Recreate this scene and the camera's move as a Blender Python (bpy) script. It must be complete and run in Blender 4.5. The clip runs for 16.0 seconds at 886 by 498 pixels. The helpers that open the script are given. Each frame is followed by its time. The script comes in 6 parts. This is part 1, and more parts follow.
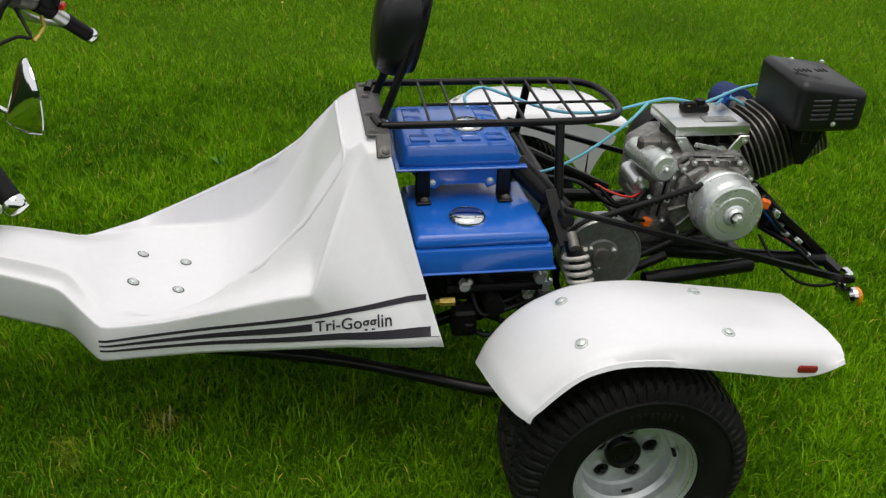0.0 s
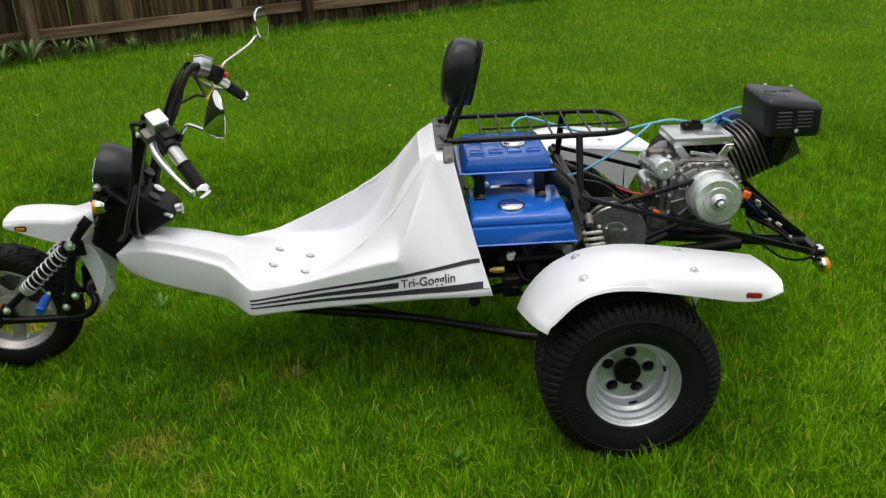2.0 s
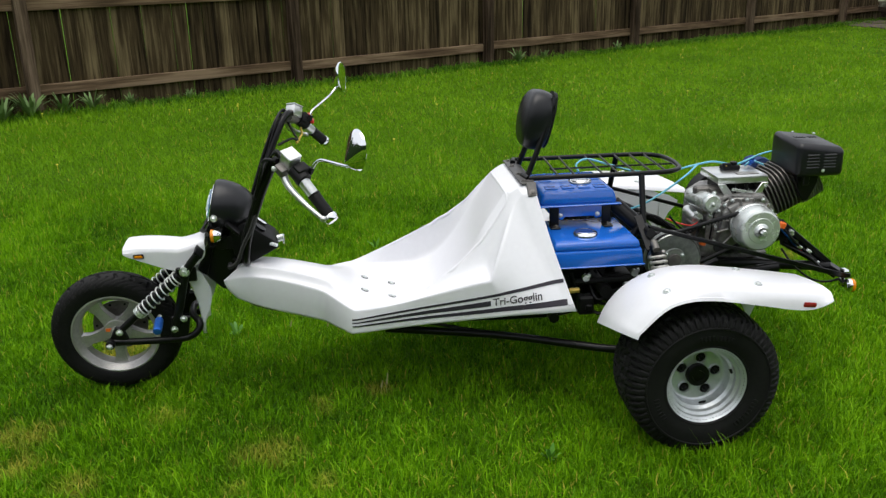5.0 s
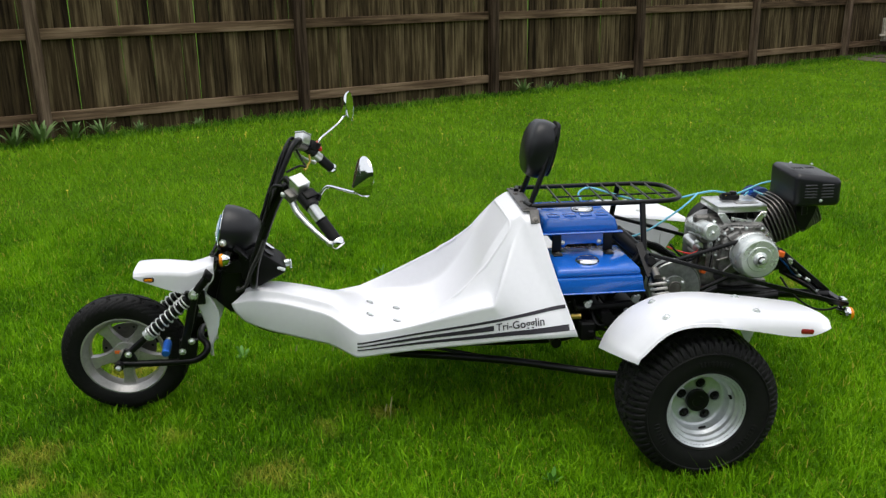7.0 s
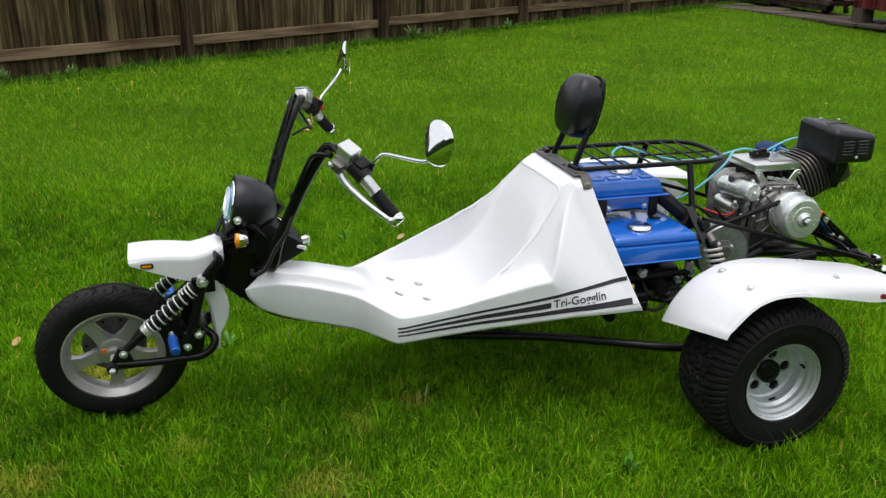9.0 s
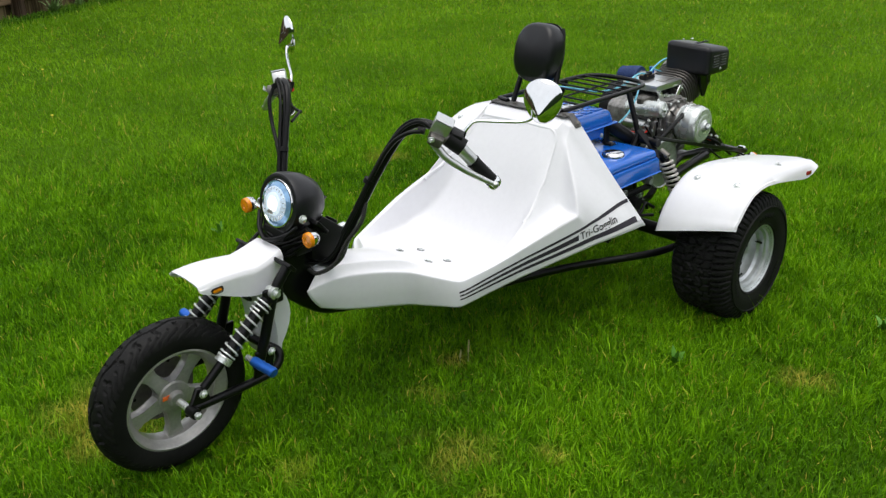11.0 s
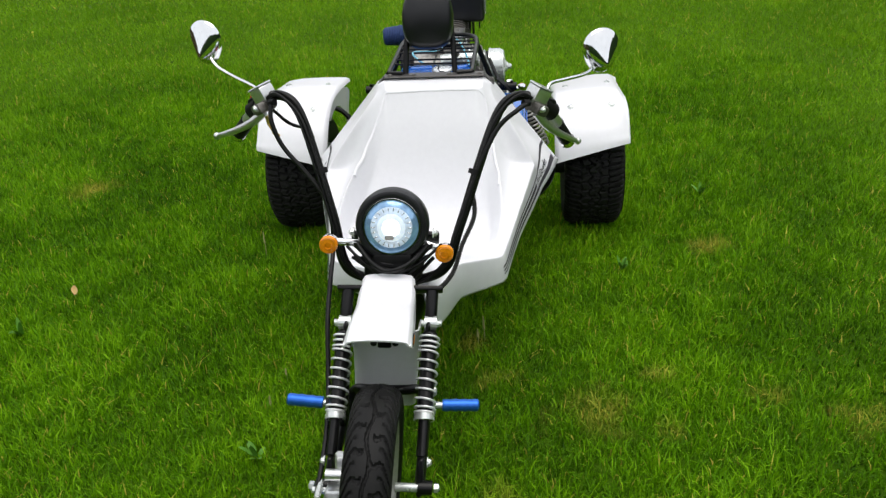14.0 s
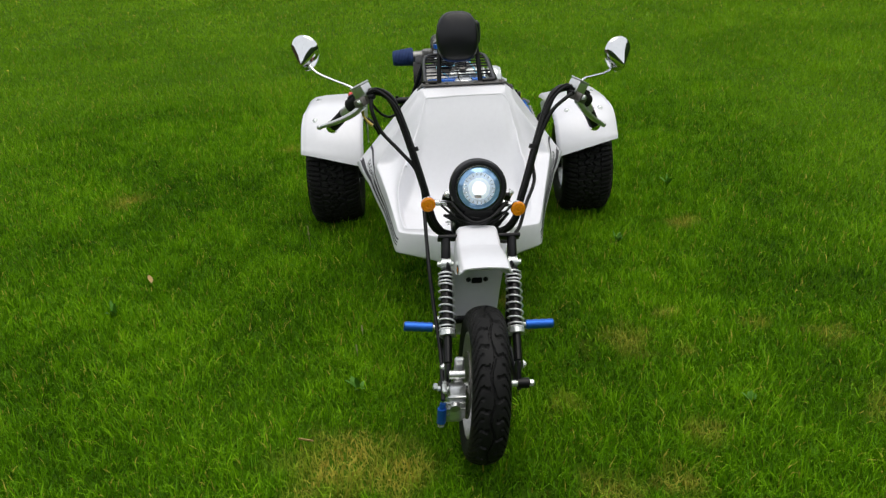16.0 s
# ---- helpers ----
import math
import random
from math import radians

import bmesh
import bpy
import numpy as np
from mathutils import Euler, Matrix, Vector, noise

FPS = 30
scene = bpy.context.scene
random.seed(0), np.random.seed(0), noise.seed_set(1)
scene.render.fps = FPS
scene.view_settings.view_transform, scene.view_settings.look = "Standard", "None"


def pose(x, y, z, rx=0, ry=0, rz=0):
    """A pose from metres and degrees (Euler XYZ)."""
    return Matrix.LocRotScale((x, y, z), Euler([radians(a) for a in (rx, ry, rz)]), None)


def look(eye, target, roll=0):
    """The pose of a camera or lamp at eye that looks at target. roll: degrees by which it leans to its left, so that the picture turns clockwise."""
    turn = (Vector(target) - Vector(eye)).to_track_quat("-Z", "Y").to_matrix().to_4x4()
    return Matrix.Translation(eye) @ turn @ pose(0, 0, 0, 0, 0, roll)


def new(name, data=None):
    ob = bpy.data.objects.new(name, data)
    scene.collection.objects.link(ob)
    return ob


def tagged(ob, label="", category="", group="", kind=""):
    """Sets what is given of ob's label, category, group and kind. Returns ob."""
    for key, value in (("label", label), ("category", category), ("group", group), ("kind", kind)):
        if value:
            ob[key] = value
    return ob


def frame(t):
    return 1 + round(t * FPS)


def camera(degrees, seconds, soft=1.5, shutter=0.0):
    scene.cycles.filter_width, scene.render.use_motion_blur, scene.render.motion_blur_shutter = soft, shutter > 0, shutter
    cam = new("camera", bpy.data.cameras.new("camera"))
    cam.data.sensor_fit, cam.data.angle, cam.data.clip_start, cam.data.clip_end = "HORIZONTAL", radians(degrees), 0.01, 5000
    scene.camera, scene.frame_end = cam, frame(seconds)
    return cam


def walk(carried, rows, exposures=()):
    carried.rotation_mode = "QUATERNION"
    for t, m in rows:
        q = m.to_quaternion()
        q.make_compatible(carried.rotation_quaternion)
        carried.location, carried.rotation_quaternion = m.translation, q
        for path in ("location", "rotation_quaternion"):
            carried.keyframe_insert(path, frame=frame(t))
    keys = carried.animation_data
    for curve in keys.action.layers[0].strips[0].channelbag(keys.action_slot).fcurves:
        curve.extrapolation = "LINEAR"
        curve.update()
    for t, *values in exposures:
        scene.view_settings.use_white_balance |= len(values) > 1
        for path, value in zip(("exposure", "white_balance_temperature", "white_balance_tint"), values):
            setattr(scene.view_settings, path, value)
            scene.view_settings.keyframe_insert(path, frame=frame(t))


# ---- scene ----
cam = camera(54.1, 16.0, soft=1.35)
METRES, EYE, TILT, LEAN, TURN = 5.65, 1.30, -28.7, -1.9, -9.0
ROWS = [
    (0.0, 0.0, 0.0, 0.0, 0.0, 0.0, -0.0),
    (0.5, -0.0119, -0.0342, -0.0134, 2.03, 2.11, -0.22),
    (1.0, 0.0105, -0.059, -0.0251, 3.52, 4.72, -1.84),
    (1.5, 0.0372, -0.0801, -0.0372, 5.71, 5.28, -0.32),
    (2.0, 0.03, -0.1059, -0.052, 7.66, 6.01, 0.62),
    (2.5, 0.0142, -0.1282, -0.0629, 9.02, 6.57, -0.11),
    (3.0, 0.0083, -0.1324, -0.0615, 8.36, 7.15, -0.79),
    (3.5, -0.0131, -0.1418, -0.0656, 8.17, 7.96, 0.27),
    (3.7, -0.0223, -0.1466, -0.0694, 7.405, 8.393, 0.913),
    (5.8, -0.0415, -0.1711, -0.0782, 3.376, 10.473, 1.232),
    (6.0, -0.0423, -0.1726, -0.0795, 3.57, 10.68, 1.0),
    (6.5, -0.04, -0.1738, -0.0794, 3.96, 11.38, 0.96),
    (7.0, -0.0385, -0.1734, -0.0799, 4.13, 11.88, 0.88),
    (7.5, -0.0423, -0.172, -0.0798, 3.79, 12.16, 0.91),
    (8.0, -0.0561, -0.1613, -0.0752, -1.96, 11.38, 2.75),
    (8.5, -0.0897, -0.1414, -0.0589, -2.73, 10.7, 4.12),
    (9.0, -0.1396, -0.1273, -0.0532, -5.49, 7.89, 4.39),
    (9.2, -0.1699, -0.1242, -0.0496, -8.441, 7.447, 5.361),
    (11.3, -0.3537, -0.0508, 0.008, -32.736, -1.246, 20.753),
    (11.5, -0.3607, -0.0339, 0.0185, -33.873, -1.749, 22.148),
    (12.0, -0.3834, 0.0047, 0.0391, -44.35, -6.66, 23.3),
    (12.5, -0.429, 0.0388, 0.0638, -51.89, -10.54, 27.09),
    (13.0, -0.44, 0.0732, 0.0807, -57.1, -12.64, 30.48),
    (13.5, -0.4465, 0.105, 0.101, -62.02, -15.28, 32.04),
    (14.0, -0.4793, 0.1403, 0.1218, -74.57, -21.35, 31.1),
    (14.5, -0.5131, 0.1543, 0.1338, -80.75, -24.02, 30.62),
    (15.0, -0.5539, 0.157, 0.1394, -81.53, -24.09, 32.11),
    (15.5, -0.5748, 0.1653, 0.1483, -81.43, -23.58, 30.73),
    (16.0, -0.5929, 0.1845, 0.1601, -81.9, -22.42, 31.17),
]
walk(cam, [(t, pose(0, -1.715, EYE, TILT, LEAN, TURN) @ pose(METRES * x, METRES * y, METRES * z, 90 + pitch, roll, yaw)) for t, x, y, z, yaw, pitch, roll in ROWS],
     exposures=((0, -0.20, 6850, 10), (1, -0.12, 6800, 10), (1.5, -0.10, 6750, 10), (2, -0.01, 6700, 10), (3.5, 0.12, 6600, 10), (6, 0.13, 6500, 10), (9, 0.14, 6520, 10), (11.5, 0.13, 6560, 10), (14, 0.13, 6600, 10), (15, -0.04, 6600, 10), (16, -0.14, 6600, 10)))

# ---- light: soft overcast daylight ----
world = bpy.data.worlds.new("overcast_sky")
world.use_nodes = True
scene.world = world
wn, wl = world.node_tree.nodes, world.node_tree.links
wn.clear()
w_out = wn.new("ShaderNodeOutputWorld")
w_bg = wn.new("ShaderNodeBackground")
w_sky = wn.new("ShaderNodeTexSky")
w_sky.sky_type = "NISHITA"
w_sky.sun_disc = False
w_sky.sun_elevation, w_sky.sun_rotation = radians(82), radians(209)
w_sky.air_density, w_sky.dust_density, w_sky.ozone_density = 0.8, 4.0, 1.0
w_cloud = wn.new("ShaderNodeMix")
w_cloud.data_type = "RGBA"
w_cloud.inputs[0].default_value = 0.75
w_cloud.inputs[7].default_value = (11.0, 11.3, 11.6, 1)
wl.new(w_sky.outputs[0], w_cloud.inputs[6])
wl.new(w_cloud.outputs[2], w_bg.inputs[0])
w_bg.inputs[1].default_value = 0.106
wl.new(w_bg.outputs[0], w_out.inputs[0])
sun_data = bpy.data.lights.new("sun", "SUN")
sun_data.energy, sun_data.angle, sun_data.color = 1.5, radians(50), (1.0, 0.97, 0.92)
sun = new("sun", sun_data)
sun.matrix_world = look((-0.5, -0.9, 8), (0, 0, 0))


# ---- materials ----
def mat(name, base, rough=0.5, metal=0.0, vary=0.12, big=3.0, fine=60.0, bump=0.0, other=None, coat=0.0, island=0.0, spec=0.5, stretch=None):
    """A surface with two scales of variation, roughness breakup and fine relief."""
    m = bpy.data.materials.new(name)
    m.use_nodes = True
    n, l = m.node_tree.nodes, m.node_tree.links
    bsdf = n["Principled BSDF"]
    bsdf.inputs["Metallic"].default_value = metal
    bsdf.inputs["Coat Weight"].default_value = coat
    bsdf.inputs["Coat Roughness"].default_value = 0.08
    bsdf.inputs["Specular IOR Level"].default_value = spec
    tc = n.new("ShaderNodeTexCoord")
    co = tc.outputs["Object"]
    if stretch:
        mp = n.new("ShaderNodeMapping")
        mp.inputs["Scale"].default_value = stretch
        l.new(co, mp.inputs[0])
        co = mp.outputs[0]
    t1, t2 = n.new("ShaderNodeTexNoise"), n.new("ShaderNodeTexNoise")
    t1.inputs["Scale"].default_value, t1.inputs["Detail"].default_value = big, 4
    t2.inputs["Scale"].default_value, t2.inputs["Detail"].default_value = fine, 5
    l.new(co, t1.inputs["Vector"]), l.new(co, t2.inputs["Vector"])
    add = n.new("ShaderNodeMath")
    add.operation = "ADD"
    l.new(t1.outputs[0], add.inputs[0]), l.new(t2.outputs[0], add.inputs[1])
    src = add.outputs[0]
    if island:
        inf = n.new("ShaderNodeObjectInfo")
        mad = n.new("ShaderNodeMath")
        mad.operation = "MULTIPLY_ADD"
        mad.inputs[1].default_value = island
        l.new(inf.outputs["Random"], mad.inputs[0]), l.new(src, mad.inputs[2])
        src = mad.outputs[0]
    rng = n.new("ShaderNodeMapRange")
    rng.inputs[1].default_value, rng.inputs[2].default_value = 0.65, 1.35 + island
    l.new(src, rng.inputs[0])
    mix = n.new("ShaderNodeMix")
    mix.data_type = "RGBA"
    hi = other or tuple(min(1, c * (1 + vary)) for c in base)
    mix.inputs[6].default_value = (*[c * (1 - vary) for c in base], 1) if not other else (*base, 1)
    mix.inputs[7].default_value = (*hi, 1)
    l.new(rng.outputs[0], mix.inputs[0])
    l.new(mix.outputs[2], bsdf.inputs["Base Color"])
    rr = n.new("ShaderNodeMapRange")
    rr.inputs[3].default_value, rr.inputs[4].default_value = max(0.02, rough * 0.8), min(1, rough * 1.2)
    l.new(t2.outputs[0], rr.inputs[0])
    l.new(rr.outputs[0], bsdf.inputs["Roughness"])
    if bump:
        b = n.new("ShaderNodeBump")
        b.inputs["Strength"].default_value, b.inputs["Distance"].default_value = 0.6, bump
        l.new(t2.outputs[0], b.inputs["Height"])
        l.new(b.outputs[0], bsdf.inputs["Normal"])
    return m


WHITE = mat("white_gelcoat", (0.77, 0.775, 0.81), 0.32, vary=0.025, big=5, fine=60, coat=0.25)
STRAP = mat("worn_grey_steel", (0.085, 0.082, 0.080), 0.45, metal=0.3, vary=0.35, big=20, fine=90, bump=0.0004)
BLACK = mat("black_frame_paint", (0.005, 0.005, 0.0055), 0.30, vary=0.3, fine=40, bump=0.0004, spec=0.24)
BLACK_MATT = mat("black_plastic", (0.007, 0.007, 0.0075), 0.5, vary=0.25, fine=150, bump=0.0005, spec=0.2)
HOUSING = mat("satin_black_housing", (0.008, 0.0082, 0.0105), 0.36, vary=0.2, fine=200, bump=0.0003, spec=0.42)
VINYL = mat("black_vinyl", (0.005, 0.0054, 0.0070), 0.34, vary=0.2, fine=320, bump=0.0007, spec=0.42)
RUBBER = mat("tyre_rubber", (0.005, 0.005, 0.0055), 0.60, vary=0.3, big=8, fine=90, bump=0.0006, other=(0.014, 0.014, 0.0135), spec=0.18)
DIRTY_SPRING = mat("dull_grey_spring_steel", (0.50, 0.48, 0.45), 0.42, metal=0.3, vary=0.35, big=30, fine=120, bump=0.0006)
CABLE = mat("black_cable", (0.006, 0.006, 0.0065), 0.45, vary=0.3, spec=0.25)
CONDUIT = mat("ribbed_conduit", (0.030, 0.030, 0.029), 0.5, vary=0.3, fine=200, spec=0.3)
PULLEY = mat("dull_pulley_steel", (0.36, 0.375, 0.36), 0.32, metal=0.8, vary=0.3, big=18, fine=80, bump=0.0004)
BLUE = mat("blue_tank_paint", (0.008, 0.118, 0.53), 0.20, vary=0.10, big=5, fine=120, bump=0.0003, coat=0.4)
BLUE_ANO = mat("blue_anodised", (0.02, 0.13, 0.55), 0.35, metal=0.6, vary=0.15, fine=90)
BLUE_FOAM = mat("dark_blue_filter_gauze", (0.012, 0.035, 0.13), 0.75, vary=0.4, fine=260, bump=0.002)
HOSE = mat("pale_blue_hose", (0.16, 0.50, 0.66), 0.3, vary=0.1)
CHROME = mat("chrome", (0.82, 0.83, 0.84), 0.08, metal=1.0, vary=0.05, fine=60)
MIRROR = mat("mirror_glass", (0.85, 0.87, 0.88), 0.03, metal=1.0, vary=0.02)
ALU = mat("cast_aluminium", (0.27, 0.265, 0.252), 0.42, metal=0.75, vary=0.5, big=26, fine=90, bump=0.0012)
ALU_DARK = mat("sooty_cast_fins", (0.15, 0.142, 0.130), 0.45, metal=0.6, vary=0.3, big=14, fine=90, bump=0.001)
SHEET = mat("brushed_sheet_aluminium", (0.66, 0.67, 0.67), 0.3, metal=0.9, vary=0.12, big=6, fine=160, bump=0.0003)
GALV = mat("galvanised_steel", (0.58, 0.61, 0.62), 0.42, metal=0.7, vary=0.16, big=14, fine=60, bump=0.0005)
ZINC = mat("zinc_plate", (0.66, 0.695, 0.68), 0.27, metal=0.62, vary=0.05, big=9, fine=24)
CASTRIM = mat("grey_painted_cast_rim", (0.36, 0.355, 0.345), 0.36, metal=0.55, vary=0.2, big=12, fine=110, bump=0.0005, other=(0.50, 0.49, 0.475))
SPRING = mat("white_spring_steel", (0.70, 0.71, 0.72), 0.3, metal=0.3, vary=0.12)
AMBER = mat("amber_lens", (0.85, 0.27, 0.006), 0.2, vary=0.25, fine=150, coat=0.3)
RED_LENS = mat("red_reflector", (0.30, 0.02, 0.02), 0.2, vary=0.2, fine=300, coat=0.4)
ORANGE = mat("orange_plastic", (0.85, 0.16, 0.02), 0.4, vary=0.1)
RED = mat("red_plastic", (0.65, 0.03, 0.02), 0.35, vary=0.1)
YELLOW = mat("brass_fitting", (0.62, 0.44, 0.10), 0.35, metal=0.5, vary=0.2)
STRIPE = mat("charcoal_vinyl_stripe", (0.034, 0.031, 0.040), 0.5, vary=0.1, spec=0.22)


def weathered_wood(name, dark, mid, light, along_z):
    """Old timber: long grain streaks, stains and a tone of its own for each piece."""
    m = bpy.data.materials.new(name)
    m.use_nodes = True
    n, l = m.node_tree.nodes, m.node_tree.links
    bsdf = n["Principled BSDF"]
    bsdf.inputs["Roughness"].default_value = 0.9
    bsdf.inputs["Specular IOR Level"].default_value = 0.12
    tc, inf = n.new("ShaderNodeTexCoord"), n.new("ShaderNodeObjectInfo")
    off = n.new("ShaderNodeVectorMath")
    off.operation = "MULTIPLY_ADD"
    off.inputs[0].default_value = (7.3, 5.1, 9.7)
    l.new(inf.outputs["Random"], off.inputs[1]), l.new(tc.outputs["Object"], off.inputs[2])
    outs = []
    for scale, vec in ((1.0, (28, 28, 1.3) if along_z else (1.3, 28, 28)), (1.0, (90, 90, 4) if along_z else (4, 90, 90)), (1.0, (5, 5, 1.6) if along_z else (1.6, 5, 5))):
        mp, tx = n.new("ShaderNodeMapping"), n.new("ShaderNodeTexNoise")
        mp.inputs["Scale"].default_value = vec
        tx.inputs["Scale"].default_value, tx.inputs["Detail"].default_value = scale, 4
        l.new(off.outputs[0], mp.inputs[0]), l.new(mp.outputs[0], tx.inputs["Vector"])
        outs.append(tx.outputs[0])
    s1, s2, s3 = n.new("ShaderNodeMath"), n.new("ShaderNodeMath"), n.new("ShaderNodeMath")
    for q, k in ((s1, 0.45), (s2, 0.7), (s3, 0.22)):
        q.operation = "MULTIPLY_ADD"
        q.inputs[1].default_value = k
    l.new(outs[1], s1.inputs[0]), l.new(outs[0], s1.inputs[2])
    l.new(outs[2], s2.inputs[0]), l.new(s1.outputs[0], s2.inputs[2])
    l.new(inf.outputs["Random"], s3.inputs[0]), l.new(s2.outputs[0], s3.inputs[2])
    rng = n.new("ShaderNodeMapRange")
    rng.inputs[1].default_value, rng.inputs[2].default_value = 0.90, 1.48
    l.new(s3.outputs[0], rng.inputs[0])
    ramp = n.new("ShaderNodeValToRGB")
    e = ramp.color_ramp.elements
    e[0].position, e[0].color = 0.0, (*dark, 1)
    e[1].position, e[1].color = 1.0, (*light, 1)
    e.new(0.5).color = (*mid, 1)
    l.new(rng.outputs[0], ramp.inputs[0]), l.new(ramp.outputs[0], bsdf.inputs["Base Color"])
    b = n.new("ShaderNodeBump")
    b.inputs["Strength"].default_value, b.inputs["Distance"].default_value = 0.5, 0.004
    l.new(s1.outputs[0], b.inputs["Height"]), l.new(b.outputs[0], bsdf.inputs["Normal"])
    return m


def lamp_glass(name, base, glow, strength, vary=0.3):
    """Lit headlamp glass: a clear coat over a cold light."""
    m = mat(name, base, 0.12, vary=vary, big=40, fine=120, coat=0.6)
    b = m.node_tree.nodes["Principled BSDF"]
    b.inputs["Emission Color"].default_value = (*glow, 1)
    b.inputs["Emission Strength"].default_value = strength
    return m


LENS = lamp_glass("lit_lens", (0.34, 0.44, 0.56), (0.78, 0.90, 1.0), 0.30, 0.55)
LENS_BLUE = lamp_glass("lit_lens_rim", (0.20, 0.34, 0.52), (0.30, 0.62, 1.0), 0.14, 0.5)
LENS_BLUE.node_tree.nodes["Principled BSDF"].inputs["Metallic"].default_value = 0.65
LENS_GLOW = lamp_glass("lit_lens_middle", (0.5, 0.6, 0.7), (0.82, 0.92, 1.0), 0.48)
BULB = lamp_glass("lit_bulb", (0.9, 0.95, 1.0), (0.93, 0.97, 1.0), 1.0, 0.05)


# ---- mesh helpers ----
def part(name, bm, material, parent=None, label="", smooth=35, m=None, category="", kind=""):
    """Link a bmesh as one mesh object under a thing or a part."""
    if m is not None:
        bm.transform(m)
    bmesh.ops.recalc_face_normals(bm, faces=bm.faces)
    me = bpy.data.meshes.new(name)
    for f in bm.faces:
        f.smooth = True
    if smooth:
        lim = radians(smooth)
        for e in bm.edges:
            if len(e.link_faces) != 2 or e.calc_face_angle(0) > lim:
                e.smooth = False
    bm.to_mesh(me)
    bm.free()
    me.materials.append(material)
    ob = new(name, me)
    ob.parent = parent
    return tagged(ob, label, category, "", kind)


def thing(name, label, category, at=(0, 0, 0), group="", kind=""):
    ob = new(name)
    ob.empty_display_size = 0.1
    ob.location = at
    return tagged(ob, label, category, group, kind)


def smooth_path(pts, steps=6):
    """A Catmull-Rom curve through pts."""
    p = [Vector(q) for q in pts]
    p = [2 * p[0] - p[1], *p, 2 * p[-1] - p[-2]]
    out = []
    for i in range(1, len(p) - 2):
        for k in range(steps):
            t = k / steps
            a, b, c, d = p[i - 1], p[i], p[i + 1], p[i + 2]
            out.append(0.5 * ((2 * b) + (c - a) * t + (2 * a - 5 * b + 4 * c - d) * t * t + (3 * b - a - 3 * c + d) * t ** 3))
    out.append(p[-2])
    return out


def tube(bm, pts, r, seg=10, steps=0, caps=True, r2=None):
    """Sweep a round section along pts."""
    pts = smooth_path(pts, steps) if steps else [Vector(q) for q in pts]
    t0 = (pts[1] - pts[0]).normalized()
    side = t0.orthogonal().normalized()
    rings = []
    for i, p in enumerate(pts):
        t = (pts[min(i + 1, len(pts) - 1)] - pts[max(i - 1, 0)]).normalized()
        side = (side - t * side.dot(t)).normalized()
        up = t.cross(side)
        rad = r if r2 is None else r + (r2 - r) * i / (len(pts) - 1)
        rings.append([bm.verts.new(p + rad * (math.cos(a) * side + math.sin(a) * up)) for a in (2 * math.pi * k / seg for k in range(seg))])
    for a, b in zip(rings, rings[1:]):
        for k in range(seg):
            bm.faces.new((a[k], a[(k + 1) % seg], b[(k + 1) % seg], b[k]))
    if caps:
        bm.faces.new(rings[0][::-1])
        bm.faces.new(rings[-1])
    return bm


def B():
    return bmesh.new()


def rod(p, q, r, seg=12):
    return tube(B(), [p, q], r, seg)


def lathe(prof, seg=32, bm=None, closed=False):
    """Turn a profile of (radius, along y) about the y axis."""
    bm = bm or B()
    rings = []
    for r, y in prof:
        if r < 1e-6:
            rings.append([bm.verts.new((0, y, 0))])
        else:
            rings.append([bm.verts.new((r * math.cos(a), y, r * math.sin(a))) for a in (2 * math.pi * k / seg for k in range(seg))])
    pairs = list(zip(rings, rings[1:])) + ([(rings[-1], rings[0])] if closed else [])
    for a, b in pairs:
        for k in range(seg):
            k2 = (k + 1) % seg
            if len(a) == 1 and len(b) == 1:
                continue
            if len(a) == 1:
                bm.faces.new((a[0], b[k2], b[k]))
            elif len(b) == 1:
                bm.faces.new((a[k], a[k2], b[0]))
            else:
                bm.faces.new((a[k], a[k2], b[k2], b[k]))
    return bm


def along(p, q):
    """The pose that lays the y axis from p towards q."""
    d = (Vector(q) - Vector(p)).normalized()
    return Matrix.Translation(p) @ Vector((0, 1, 0)).rotation_difference(d).to_matrix().to_4x4()


def box(size, at=(0, 0, 0), bevel=0.0, seg=2, bm=None, turn=None, taper=None):
    """A box with rounded edges; taper scales its top in x and y."""
    b = B()
    bmesh.ops.create_cube(b, size=1)
    if taper:
        for v in b.verts:
            if v.co.z > 0:
                v.co.x, v.co.y = v.co.x * taper[0], v.co.y * taper[1]
    bmesh.ops.scale(b, vec=size, verts=b.verts)
    if bevel:
        bmesh.ops.bevel(b, geom=list(b.edges), offset=bevel, segments=seg, profile=0.5, affect="EDGES")
    b.transform(Matrix.Translation(at) @ (turn or Matrix()))
    return b


def join(*bms):
    out = B()
    for b in bms:
        me = bpy.data.meshes.new("tmp")
        b.to_mesh(me)
        b.free()
        out.from_mesh(me)
        bpy.data.meshes.remove(me)
    return out


def prism(poly, y0, y1, bevel=0.0, seg=2):
    """Extrude an outline in x and z from y0 to y1."""
    b = B()
    a = [b.verts.new((x, y0, z)) for x, z in poly]
    c = [b.verts.new((x, y1, z)) for x, z in poly]
    n = len(poly)
    b.faces.new(a)
    b.faces.new(c[::-1])
    for i in range(n):
        b.faces.new((a[i], c[i], c[(i + 1) % n], a[(i + 1) % n]))
    if bevel:
        bmesh.ops.bevel(b, geom=list(b.edges), offset=bevel, segments=seg, profile=0.5, affect="EDGES")
    return b


def coil(p, q, big, r, turns, seg=6, per=18):
    """A helical spring between p and q."""
    m = along(p, q)
    length = (Vector(q) - Vector(p)).length
    pts = []
    for k in range(int(turns * per) + 1):
        a = 2 * math.pi * k / per
